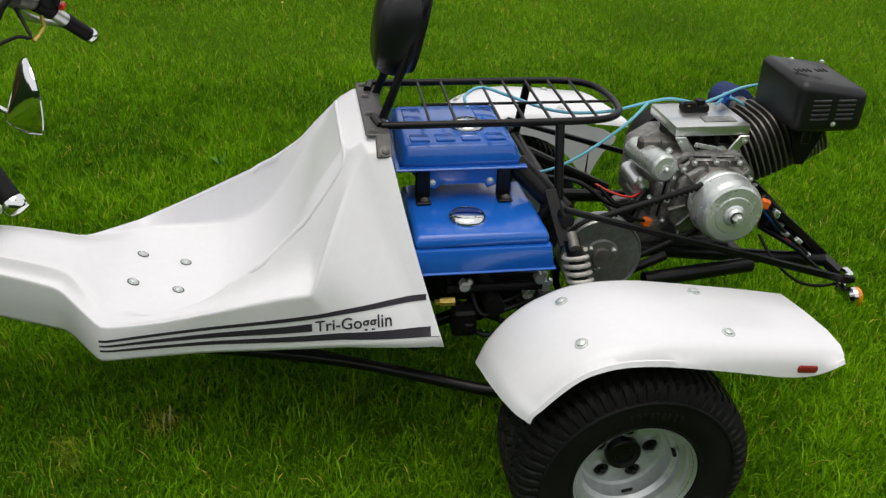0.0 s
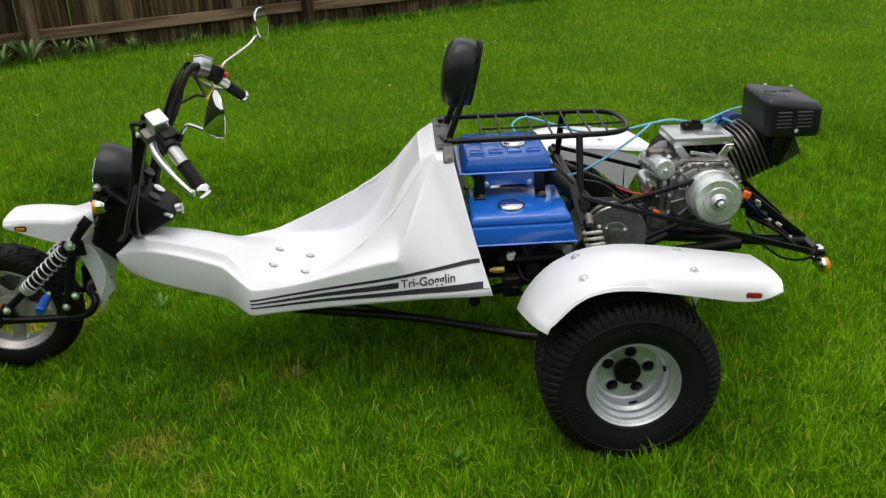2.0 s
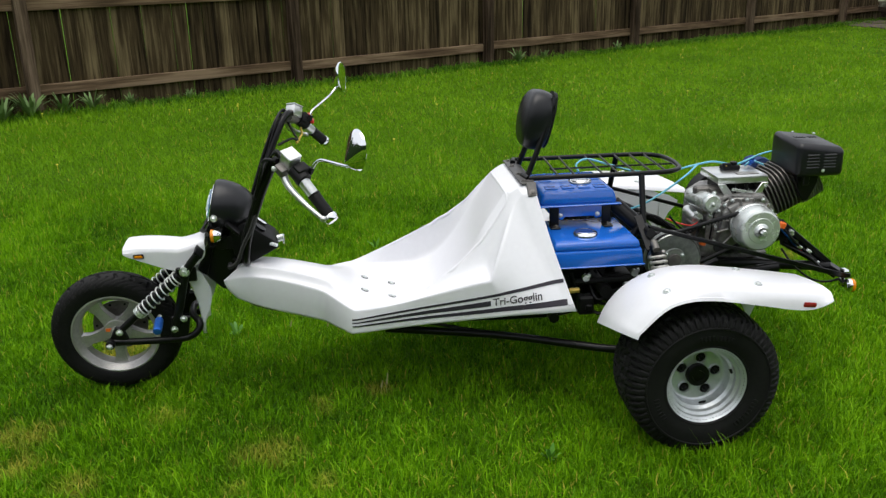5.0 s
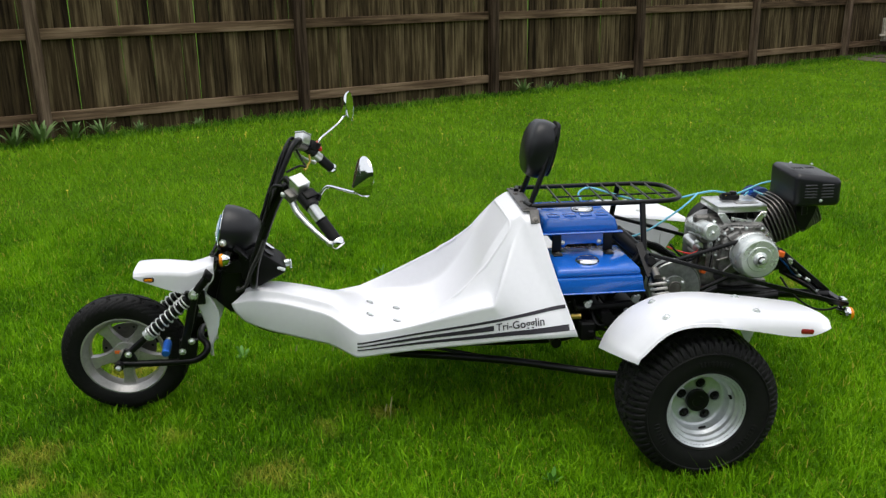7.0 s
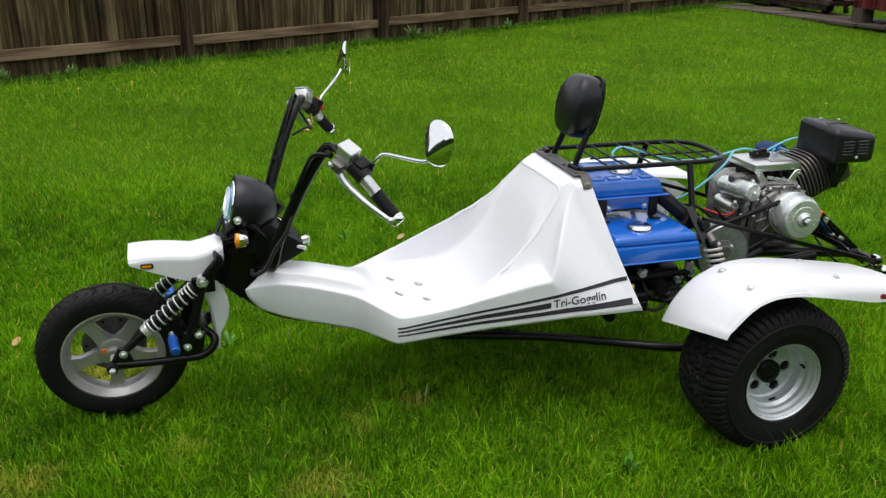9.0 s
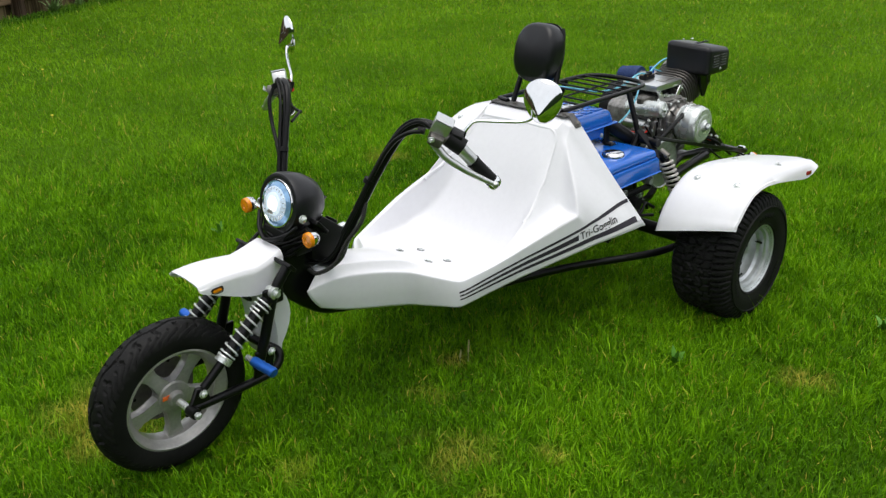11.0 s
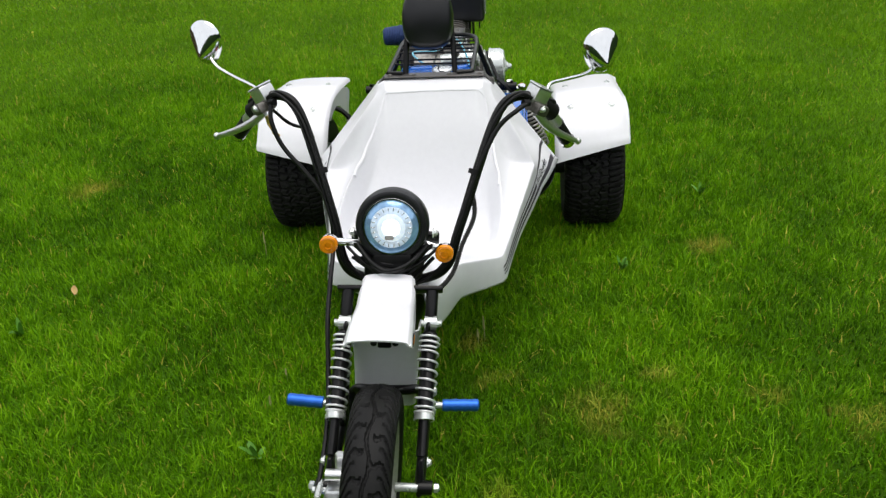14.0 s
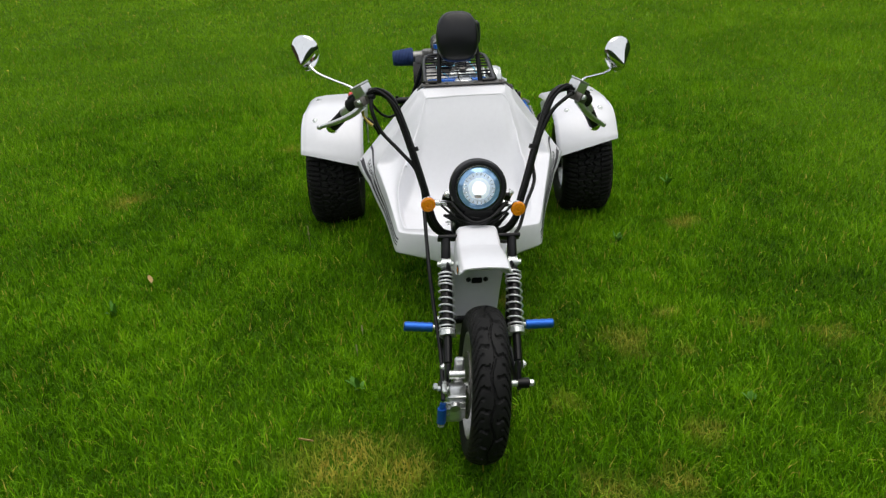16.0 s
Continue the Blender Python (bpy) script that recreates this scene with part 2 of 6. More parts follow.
        pts.append(m @ Vector((big * math.cos(a), length * k / (turns * per), big * math.sin(a))))
    return tube(B(), pts, r, seg)


def bolt(at, axis, r=0.008, h=0.006):
    """A domed bolt head on a washer."""
    b = lathe([(0, 0), (r * 1.45, 0), (r * 1.45, h * 0.25), (r, h * 0.3), (r * 0.95, h * 0.7), (r * 0.5, h), (0, h)], 10)
    b.transform(along(at, Vector(at) + Vector(axis)))
    return b


# ---- the lawn ----
FENCE_AT, FENCE_DIR = np.array((-0.949, 6.56)), np.array((0.868, 0.4965))
FENCE_OUT = np.array((-0.4965, 0.868))


def ground_z(x, y):
    """Height of the soil: level round the trike, rising gently towards the fence."""
    d = (np.asarray(x) - FENCE_AT[0]) * FENCE_OUT[0] + (np.asarray(y) - FENCE_AT[1]) * FENCE_OUT[1]
    k = np.clip((d + 5.0) / 4.8, 0, 1)
    wave = 0.008 * np.sin(np.asarray(x) * 2.1 + 0.7) * np.sin(np.asarray(y) * 1.7 + 0.3)
    return 0.09 * k * k * (3 - 2 * k) + wave


def grass_colour(name, lo, mid, hi, dry):
    """Green of living blades, with paler and drier patches and a tint of its own for each blade."""
    m = bpy.data.materials.new(name)
    m.use_nodes = True
    n, l = m.node_tree.nodes, m.node_tree.links
    bsdf = n["Principled BSDF"]
    bsdf.inputs["Roughness"].default_value = 0.5
    bsdf.inputs["Specular IOR Level"].default_value = 0.10
    tc, at = n.new("ShaderNodeTexCoord"), n.new("ShaderNodeAttribute")
    at.attribute_name = "tint"
    patch = n.new("ShaderNodeTexNoise")
    patch.inputs["Scale"].default_value, patch.inputs["Detail"].default_value = 1.1, 3
    l.new(tc.outputs["Object"], patch.inputs["Vector"])
    ramp = n.new("ShaderNodeValToRGB")
    e = ramp.color_ramp.elements
    e[0].position, e[0].color = 0.0, (*lo, 1)
    e[1].position, e[1].color = 1.0, (*hi, 1)
    e.new(0.5).color = (*mid, 1)
    mad = n.new("ShaderNodeMath")
    mad.operation = "MULTIPLY_ADD"
    mad.inputs[1].default_value = 0.9
    l.new(at.outputs["Fac"], mad.inputs[0])
    sub = n.new("ShaderNodeMath")
    sub.operation = "MULTIPLY_ADD"
    sub.inputs[1].default_value, sub.inputs[2].default_value = 0.6, -0.28
    l.new(patch.outputs[0], sub.inputs[0])
    l.new(sub.outputs[0], mad.inputs[2])
    l.new(mad.outputs[0], ramp.inputs[0])
    st = n.new("ShaderNodeAttribute")
    st.attribute_name = "straw"
    mix = n.new("ShaderNodeMix")
    mix.data_type = "RGBA"
    mix.inputs[7].default_value = (*dry, 1)
    l.new(st.outputs["Fac"], mix.inputs[0]), l.new(ramp.outputs[0], mix.inputs[6])
    l.new(mix.outputs[2], bsdf.inputs["Base Color"])
    tr = n.new("ShaderNodeBsdfTranslucent")
    l.new(mix.outputs[2], tr.inputs[0])
    ms = n.new("ShaderNodeMixShader")
    ms.inputs[0].default_value = 0.22
    l.new(bsdf.outputs[0], ms.inputs[1]), l.new(tr.outputs[0], ms.inputs[2])
    l.new(ms.outputs[0], n["Material Output"].inputs[0])
    return m


GRASS = grass_colour("lawn_grass", (0.016, 0.060, 0.003), (0.110, 0.286, 0.003), (0.295, 0.565, 0.010), (0.62, 0.50, 0.085))
# unmown growth, with the fence foot's shade put into its green
ROUGH_SHADED_GRASS = grass_colour("rough_shaded_grass", (0.010, 0.042, 0.004), (0.060, 0.170, 0.008), (0.20, 0.38, 0.03), (0.40, 0.33, 0.08))
SOIL = mat("lawn_floor", (0.030, 0.072, 0.003), 0.95, vary=0.3, big=1.2, fine=45, bump=0.01, other=(0.066, 0.148, 0.006), spec=0.03)

axis_steps = np.concatenate([-np.geomspace(600, 16, 14), np.linspace(-14, 16, 121), np.geomspace(18, 600, 14)])
gx, gy = np.meshgrid(axis_steps, axis_steps, indexing="ij")
gz = ground_z(gx, gy)
side = len(axis_steps)
gv = np.stack([gx.ravel(), gy.ravel(), gz.ravel()], 1)
gi = (np.arange(side - 1)[:, None] * side + np.arange(side - 1)[None]).ravel()
ground_mesh = bpy.data.meshes.new("ground")
ground_mesh.from_pydata(gv.tolist(), [], np.stack([gi, gi + side, gi + side + 1, gi + 1], 1).tolist())
ground_mesh.materials.append(SOIL)
ground_mesh.polygons.foreach_set("use_smooth", [True] * len(ground_mesh.polygons))
ground = tagged(new("ground", ground_mesh), "mown green lawn with a few dry brown patches", "lawn", kind="structure")


def patchy(x, y, cell, seed):
    """Smooth random values from 0 to 1 over the plan."""
    g = np.random.default_rng(seed).uniform(0, 1, (256, 256))
    u, v = x / cell + 1000, y / cell + 1000
    i, j = np.floor(u).astype(int), np.floor(v).astype(int)
    a, b = u - i, v - j
    a, b = a * a * (3 - 2 * a), b * b * (3 - 2 * b)
    i, j = i % 255, j % 255
    return (g[i, j] * (1 - a) + g[i + 1, j] * a) * (1 - b) + (g[i, j + 1] * (1 - a) + g[i + 1, j + 1] * a) * b


# thin, dry spots in the turf: x, y, radius
DRY = [(-1.21, 0.41, 0.15), (-1.27, 0.25, 0.10), (-1.36, -0.46, 0.09), (-0.51, -0.67, 0.07), (-0.69, -1.13, 0.09), (-1.00, -0.22, 0.07), (-1.18, -0.56, 0.08), (-0.73, -0.65, 0.05), (-1.09, -1.16, 0.12),
       (-0.60, -0.94, 0.06), (-0.66, -0.47, 0.12), (-1.41, -0.28, 0.12), (-0.52, -0.21, 0.07), (-0.34, -0.13, 0.06), (0.30, -0.95, 0.08), (1.6, 0.9, 0.1), (0.9, 1.6, 0.12)]

DRY_LEAVES = [(-0.062, 1.235, 0.6), (-1.132, 0.516, 1.9), (-1.547, 0.548, 1.2)]


def blades(name, label, xy, height, width, rng, lean=0.45, material=GRASS, single=False, even=0.0):
    """Many bent, tapered blades of grass in one mesh."""
    n = len(xy)
    x, y = xy[:, 0], xy[:, 1]
    tuft, wide = patchy(x, y, 0.055, 3), patchy(x, y, 0.35, 4)
    dry = np.zeros(n)
    for i, (cx, cy, r) in enumerate(DRY):
        dry = np.maximum(dry, (1.4 if i < 2 else 0.82) * np.exp(-(((x - cx) ** 2 + (y - cy) ** 2) / r ** 2)))
    dry = np.clip(dry - 0.62 * tuft, 0, 1)
    wisp = rng.uniform(0, 1, n) < 0.035
    h = height * rng.uniform(0.45, 1.2, n) * (1 + 0.55 * wisp) * (0.55 + 0.55 * tuft + 0.35 * wide) * (1 - 0.25 * dry)
    w = width * rng.uniform(0.6, 1.35, n) * (1 - 0.3 * wisp)
    a = rng.uniform(0, 2 * np.pi, n)
    b = 2 * np.pi * (patchy(x, y, 0.09, 5) * 1.2 + rng.normal(0, 0.34, n))
    k = lean * rng.uniform(0.1, 1.3, n)
    side = np.stack([np.cos(a), np.sin(a), 0 * a], 1) * (w / 2)[:, None]
    # some blades stand, others arch over until their tips lie flat
    arch = rng.uniform(0, 1, n) ** 2.2
    k = k * (1 + 0.45 * arch)
    up = np.sqrt(np.clip(1 - 0.45 * k * k, 0.2, 1)) * (1 - 0.42 * arch)
    tip = np.stack([np.cos(b) * k, np.sin(b) * k, up], 1) * h[:, None]
    rise = np.stack([0.36 + 0 * arch, 0.36 + 0 * arch, 0.56 + 0.40 * arch], 1)
    root = np.stack([x, y, ground_z(x, y) - 0.004], 1)
    mid = root + tip * rise
    me = bpy.data.meshes.new(name)
    if single:
        v = np.stack([root - side, root + side, root + tip], 1).reshape(-1, 3)
        me.vertices.add(3 * n), me.loops.add(3 * n), me.polygons.add(n)
        me.loops.foreach_set("vertex_index", np.arange(3 * n, dtype=np.int32))
        me.polygons.foreach_set("loop_start", (np.arange(n) * 3).astype(np.int32))
    else:
        v = np.stack([root - side, root + side, mid + side * 0.85, mid - side * 0.85, root + tip], 1).reshape(-1, 3)
        i = (np.arange(n) * 5)[:, None]
        loops = np.concatenate([i, i + 1, i + 2, i + 3, i + 3, i + 2, i + 4], 1).ravel()
        me.vertices.add(5 * n), me.loops.add(7 * n), me.polygons.add(2 * n)
        me.loops.foreach_set("vertex_index", loops.astype(np.int32))
        me.polygons.foreach_set("loop_start", np.stack([np.arange(n) * 7, np.arange(n) * 7 + 4], 1).ravel().astype(np.int32))
    me.vertices.foreach_set("co", v.astype(np.float32).ravel())
    per = 3 if single else 5
    value = np.clip(0.60 * rng.uniform(0, 1, n) + 0.34 * tuft + 0.30 * wide - 0.10 + 0.25 * wisp, 0, 1)
    value = value + (0.67 - value) * even
    straw = np.maximum(dry * rng.uniform(0.4, 1.2, n), (rng.uniform(0, 1, n) < 0.025) * 0.8) + 0.07 * even
    for key, val in (("tint", value), ("straw", np.clip(straw, 0, 1))):
        at = me.attributes.new(key, "FLOAT", "POINT")
        at.data.foreach_set("value", np.repeat(val, per).astype(np.float32))
    me.materials.append(material)
    me.update(calc_edges=True)
    return tagged(new(name, me), label, "grass", kind="stuff")


def scatter(rng, x0, x1, y0, y1, per_m2):
    n = int((x1 - x0) * (y1 - y0) * per_m2)
    xy = np.stack([rng.uniform(x0, x1, n), rng.uniform(y0, y1, n)], 1)
    return xy[((xy - FENCE_AT) @ FENCE_OUT) < -0.1]


def clear_of_wheels(xy):
    keep = np.ones(len(xy), bool)
    for cx, cy, hx, hy in ((0.543, -0.54, 0.07, 0.11), (0.543, 0.54, 0.07, 0.11), (-1.17, 0.0, 0.06, 0.03)):
        keep &= (abs(xy[:, 0] - cx) > hx) | (abs(xy[:, 1] - cy) > hy)
    return xy[keep]


rng = np.random.default_rng(7)


def well_inside(xy):
    """1 in the middle of the closely seen turf, falling unevenly to 0 at its edges."""
    x, y = xy[:, 0], xy[:, 1]
    d = np.minimum(np.minimum(x + 3.0, 3.0 - x), np.minimum(y + 2.0, 2.7 - y))
    return np.clip((d + 0.35 * (patchy(x, y, 0.3, 9) - 0.5)) / 1.1, 0, 1)


near = clear_of_wheels(scatter(rng, -3.0, 3.0, -2.0, 2.7, 28000))
near = near[rng.uniform(0, 1, len(near)) < well_inside(near)]
blades("lawn_grass", "short mown green grass blades", near, 0.044, 0.0036, rng, 0.66)
fringe = scatter(rng, -3.0, 3.0, -2.2, 2.7, 8000)
fringe = fringe[rng.uniform(0, 1, len(fringe)) > well_inside(fringe)]
ring = np.concatenate([fringe, scatter(rng, -3.0, 3.0, 2.7, 4.6, 6500), scatter(rng, 3.0, 5.0, -2.4, 4.6, 6500), scatter(rng, -4.4, -3.0, 0.4, 4.6, 2500), scatter(rng, 0.2, 5.0, -4.6, -2.2, 6000)])
blades("lawn_grass", "short mown green grass blades", ring, 0.046, 0.0060, rng, 0.72, single=True, even=0.62)
far = np.concatenate([scatter(rng, -6.0, 6.0, 4.6, 12.0, 2600), scatter(rng, 5.0, 9.0, -5.0, 4.6, 2600), scatter(rng, 9.0, 17.0, -9.0, 9.0, 1000), scatter(rng, 2.4, 9.0, -8.0, -2.4, 1500), scatter(rng, 6.0, 14.0, 4.6, 15.0, 1300), scatter(rng, 9.0, 18.0, -16.0, -9.0, 500), scatter(rng, 2.4, 9.0, -14.0, -8.0, 600), scatter(rng, -7.0, -2.6, -6.0, 6.0, 1300), scatter(rng, -2.6, 0.2, -6.0, -2.2, 1300), scatter(rng, 0.2, 2.4, -8.0, -4.6, 1000)])
blades("lawn_grass", "short mown green grass blades", far, 0.046, 0.010, rng, 0.72, single=True, even=0.86)
# plain unseen hedges added to close the fenceless sides and darken reflections
UNSEEN_HEDGE = mat("unseen_dark_hedge", (0.012, 0.026, 0.008), 0.9, vary=0.5, big=1.5, fine=14, bump=0.03, other=(0.035, 0.065, 0.018), spec=0.1)
for name, size, at in (("wall_south", (28.0, 0.6, 3.6), (4.5, -9.0, 1.7)), ("wall_west", (0.6, 17.0, 3.6), (-9.5, -0.8, 1.7)), ("wall_east", (0.6, 17.0, 3.6), (18.5, -0.8, 1.7))):
    part(name, box(size, at, 0.15, 2), UNSEEN_HEDGE, None, "unseen dark green hedge block added for dark reflections", 40, category="hedge", kind="structure")
# uncut tufts that close round the tyres
tufts = []
for cx, cy, hx, hy, n_ in ((0.553, -0.54, 0.12, 0.13, 1500), (0.553, 0.54, 0.12, 0.13, 900), (-1.177, 0.0, 0.11, 0.06, 900)):
    a_ = rng.uniform(0, 2 * np.pi, n_)
    r_ = 1 + np.abs(rng.normal(0, 0.30, n_))
    tufts.append(np.stack([cx + hx * r_ * np.cos(a_), cy + hy * r_ * np.sin(a_)], 1))
blades("tyre_grass", "longer grass tufts round the tyres", np.concatenate(tufts), 0.062, 0.0034, rng, 0.6)
# longer growth along the foot of the fence, its green darkened for the shade there
s_f = rng.uniform(-6, 12, 16000)
d_f = -0.12 - np.abs(rng.normal(0, 0.12, 16000))
edge = FENCE_AT + s_f[:, None] * FENCE_DIR + d_f[:, None] * FENCE_OUT
blades("fence_grass", "longer unmown grass along the fence foot", edge, 0.075, 0.008, rng, 0.7, material=ROUGH_SHADED_GRASS)

# ---- the board fence ----
WOOD = weathered_wood("weathered_fence_board", (0.011, 0.0072, 0.0036), (0.060, 0.042, 0.020), (0.178, 0.136, 0.071), True)
POST = weathered_wood("weathered_fence_post", (0.022, 0.014, 0.008), (0.085, 0.058, 0.038), (0.20, 0.145, 0.10), True)
RAIL = weathered_wood("weathered_fence_rail", (0.035, 0.022, 0.012), (0.125, 0.082, 0.048), (0.27, 0.19, 0.12), False)
fence = thing("board_fence", "weathered brown vertical board fence with posts and rails", "fence", (float(FENCE_AT[0]), float(FENCE_AT[1]), 0.15))
fence.rotation_euler = (0, 0, math.atan2(FENCE_DIR[1], FENCE_DIR[0]))
SPAN, FIRST, LAST = 2.54, -3, 8
board_shapes = []
for k in range(4):
    b = box((0.138, 0.018, 1.96), (0, 0, 0.87), 0.003, 1)
    for v in b.verts:
        v.co.z += 0.02 * math.sin(k * 2.3) * (v.co.z > 1)
        v.co.x += 0.004 * math.sin(3 * v.co.z + k)
    me_b = bpy.data.meshes.new("board")
    b.to_mesh(me_b)
    b.free()
    me_b.materials.append(WOOD)
    board_shapes.append(me_b)
rnd = random.Random(5)


def place_mesh(name, me, parent, at, turn=(0, 0, 0)):
    ob = new(name, me)
    ob.parent, ob.location, ob.rotation_euler = parent, at, turn
    return ob


pos = FIRST * SPAN
while pos < LAST * SPAN:
    place_mesh("board", board_shapes[rnd.randrange(4)], fence, (pos, 0.03 + rnd.uniform(-0.004, 0.004), rnd.uniform(-0.02, 0.01)), (rnd.uniform(-0.006, 0.006), rnd.uniform(-0.006, 0.006), 0))
    pos += 0.138 + rnd.choice((0.001, 0.001, 0.002, 0.003, 0.004, 0.006) if pos < 0 else (0.001, 0.001, 0.002, 0.003))
for k in range(FIRST, LAST + 1):
    part("post", box((0.10, 0.10, 2.0), (0, 0, 0.85), 0.006, 1), POST, fence).location = (k * SPAN, -0.05, 0)
for k in range(FIRST, LAST):
    for z in (0.14, 0.86, 1.58):
        r = part("rail", box((SPAN - 0.10, 0.04, 0.095), (0, 0, 0), 0.004, 1), RAIL, fence)
        r.location = ((k + 0.5) * SPAN, -0.002, z + rnd.uniform(-0.01, 0.01))

# broad-leaved weeds at the foot of a post
def weed(at, n, size, seed, material=None):
    r = random.Random(seed)
    b = B()
    for k in range(n):
        a, l, t = r.uniform(0, 2 * math.pi), size * r.uniform(0.6, 1.2), r.uniform(0.25, 0.75)
        d = Vector((math.cos(a), math.sin(a), 0))
        w = Vector((-d.y, d.x, 0)) * size * (0.055 if material is None else 0.12)
        pts = [d * l * t * u + Vector((0, 0, l * (u * 1.1 - 0.75 * t * u * u))) for u in (0, 0.3, 0.6, 0.85, 1.0)]
        prev = None
        for p, q in zip(pts, (0.5, 1, 1, 0.6, 0.05)):
            pair = (b.verts.new(p - w * q), b.verts.new(p + w * q))
            if prev:
                b.faces.new((prev[0], prev[1], pair[1], pair[0]))
            prev = pair
    me = bpy.data.meshes.new("weed")
    b.to_mesh(me)
    b.free()
    me.materials.append(material or WEED)
    ob = new("weed", me)
    ob.location = at
    return tagged(ob, "pale green long-leaved weed at the fence foot", "weed", "weeds along the fence")


LAWN_WEED = mat("lawn_weed_leaf", (0.06, 0.20, 0.012), 0.6, vary=0.3, fine=30, other=(0.13, 0.32, 0.03))
WEED = mat("weed_leaf", (0.10, 0.19, 0.045), 0.6, vary=0.3, fine=30, other=(0.20, 0.30, 0.10))
for k, (u, d, sz) in enumerate(((-2.35, -0.22, 0.22), (-2.62, -0.20, 0.26), (-2.10, -0.18, 0.20), (-2.85, -0.25, 0.22), (-1.75, -0.16, 0.14), (-1.2, -0.15, 0.12), (2.9, -0.18, 0.20), (3.3, -0.2, 0.16), (4.6, -0.2, 0.14))):
    x, y = FENCE_AT + u * FENCE_DIR + d * FENCE_OUT
    weed((float(x), float(y), float(ground_z(x, y)) - 0.005), 30, sz, k)
for k, (x, y, sz) in enumerate(((-0.86, 0.385, 0.06), (0.12, -0.62, 0.06), (-1.05, -0.75, 0.05), (0.75, -1.0, 0.06), (-0.3, 1.3, 0.06))):
    weed((x, y, float(ground_z(x, y)) + 0.008), 9, sz, 40 + k, LAWN_WEED)["label"] = "small broad-leaved lawn weed in the grass"
SEED = mat("dry_seed_head", (0.34, 0.33, 0.13), 0.9, vary=0.3, fine=200)
for k, (x, y, h) in enumerate(((-0.318, -0.168, 0.085), (-0.335, -0.15, 0.05), (-0.66, 0.40, 0.05), (0.25, 0.65, 0.09), (-0.52, 0.39, 0.04))):
    z = float(ground_z(x, y))
    b = tube(B(), [(0, 0, 0), (0.002, 0.001, h * 0.6)], 0.0012, 5)
    b = join(b, tube(B(), [(0.002, 0.001, h * 0.55), (0.004, 0.002, h * 0.7), (0.006, 0.002, h * 0.9), (0.007, 0.003, h)], 0.0038, 7, 3, r2=0.0015))
    me = bpy.data.meshes.new("seed_head")
    b.to_mesh(me)
    b.free()
    me.materials.append(SEED)
    o = new("seed_head", me)
    o.location = (x, y, z)
    tagged(o, "dry tan grass seed head in the lawn", "seed head", "seed heads in the lawn")
DANDELION = mat("dandelion_yellow", (0.80, 0.66, 0.06), 0.7, vary=0.15, fine=90)
rq = random.Random(11)
for k in range(46):
    x, y = rq.uniform(-5, 12), rq.uniform(3.0, 11)
    if (x - FENCE_AT[0]) * FENCE_OUT[0] + (y - FENCE_AT[1]) * FENCE_OUT[1] > -0.3:
        continue
    b = lathe([(0, 0.007), (0.005, 0.006), (0.009, 0.003), (0.008, 0), (0, -0.002)], 9)
    b.transform(Matrix.Rotation(radians(90), 4, "X"))
    b = join(b, rod((0, 0, -0.05), (0, 0, 0), 0.0015, 5))
    me = bpy.data.meshes.new("dandelion")
    b.to_mesh(me)
    b.free()
    me.materials.append(DANDELION)
    o = new("dandelion", me)
    o.location = (x, y, float(ground_z(x, y)) + 0.05)
    tagged(o, "small yellow dandelion flower in the lawn", "flower", "dandelions in the lawn")

LEAF = mat("dry_leaf", (0.42, 0.24, 0.08), 0.8, vary=0.3, fine=60, other=(0.50, 0.36, 0.14))
for k, (x, y, turn) in enumerate(DRY_LEAVES):
    b = B()
    rows = []
    for i in range(6):
        u = i / 5
        w = 0.011 * math.sin(math.pi * (0.08 + 0.86 * u)) ** 0.8
        rows.append([b.verts.new((0.042 * (u - 0.5), w * q, 0.004 * u * u + 0.005 * abs(q))) for q in (-1, 0, 1)])
    for p, q in zip(rows, rows[1:]):
        for j in range(2):
            b.faces.new((p[j], q[j], q[j + 1], p[j + 1]))
    b.transform(Matrix.Translation((x, y, float(ground_z(x, y)) + 0.034)) @ Matrix.Rotation(turn, 4, "Z") @ Matrix.Rotation(0.5, 4, "X") @ Matrix.Rotation(-0.3, 4, "Y"))
    lf = part("dry_leaf", b, LEAF, None, "curled dry tan leaf lying in the grass", 0, category="leaf")
    sol = lf.modifiers.new("thick", "SOLIDIFY")
    sol.thickness = 0.0006
    tagged(lf, group="dry leaves in the lawn")

# ---- paving, junk and a red outbuilding in the far corner ----
PAVER = mat("brown_paving", (0.055, 0.042, 0.032), 0.9, vary=0.3, big=2, fine=20, bump=0.006, island=0.3, spec=0.2, other=(0.13, 0.105, 0.085))
RED_WOOD = weathered_wood("faded_red_boarding", (0.035, 0.006, 0.006), (0.10, 0.016, 0.016), (0.17, 0.04, 0.035), True)
OLD_PLANK = weathered_wood("pale_old_plank", (0.22, 0.20, 0.15), (0.46, 0.43, 0.35), (0.66, 0.63, 0.55), False)
DARKWOOD = weathered_wood("dark_old_timber", (0.012, 0.008, 0.006), (0.04, 0.028, 0.022), (0.10, 0.07, 0.055), False)
BROWNWOOD = weathered_wood("brown_old_post", (0.03, 0.018, 0.012), (0.10, 0.065, 0.045), (0.20, 0.14, 0.10), True)
RUST_RED = mat("rusty_red_drum", (0.055, 0.026, 0.020), 0.7, vary=0.4, big=6, fine=50, bump=0.002, other=(0.13, 0.075, 0.058))
paving = thing("paving", "uneven strip of brown-grey paving slabs at the lawn's edge", "paving", (8.16, 9.6, 0.075), kind="structure")
rk = random.Random(21)
for i in range(9):
    for j in range(2):
        y = 2.0 - i * 0.50
        sl = part("slab", box((0.46, 0.47, 0.05), (0, 0, 0), 0.008, 1), PAVER, paving)
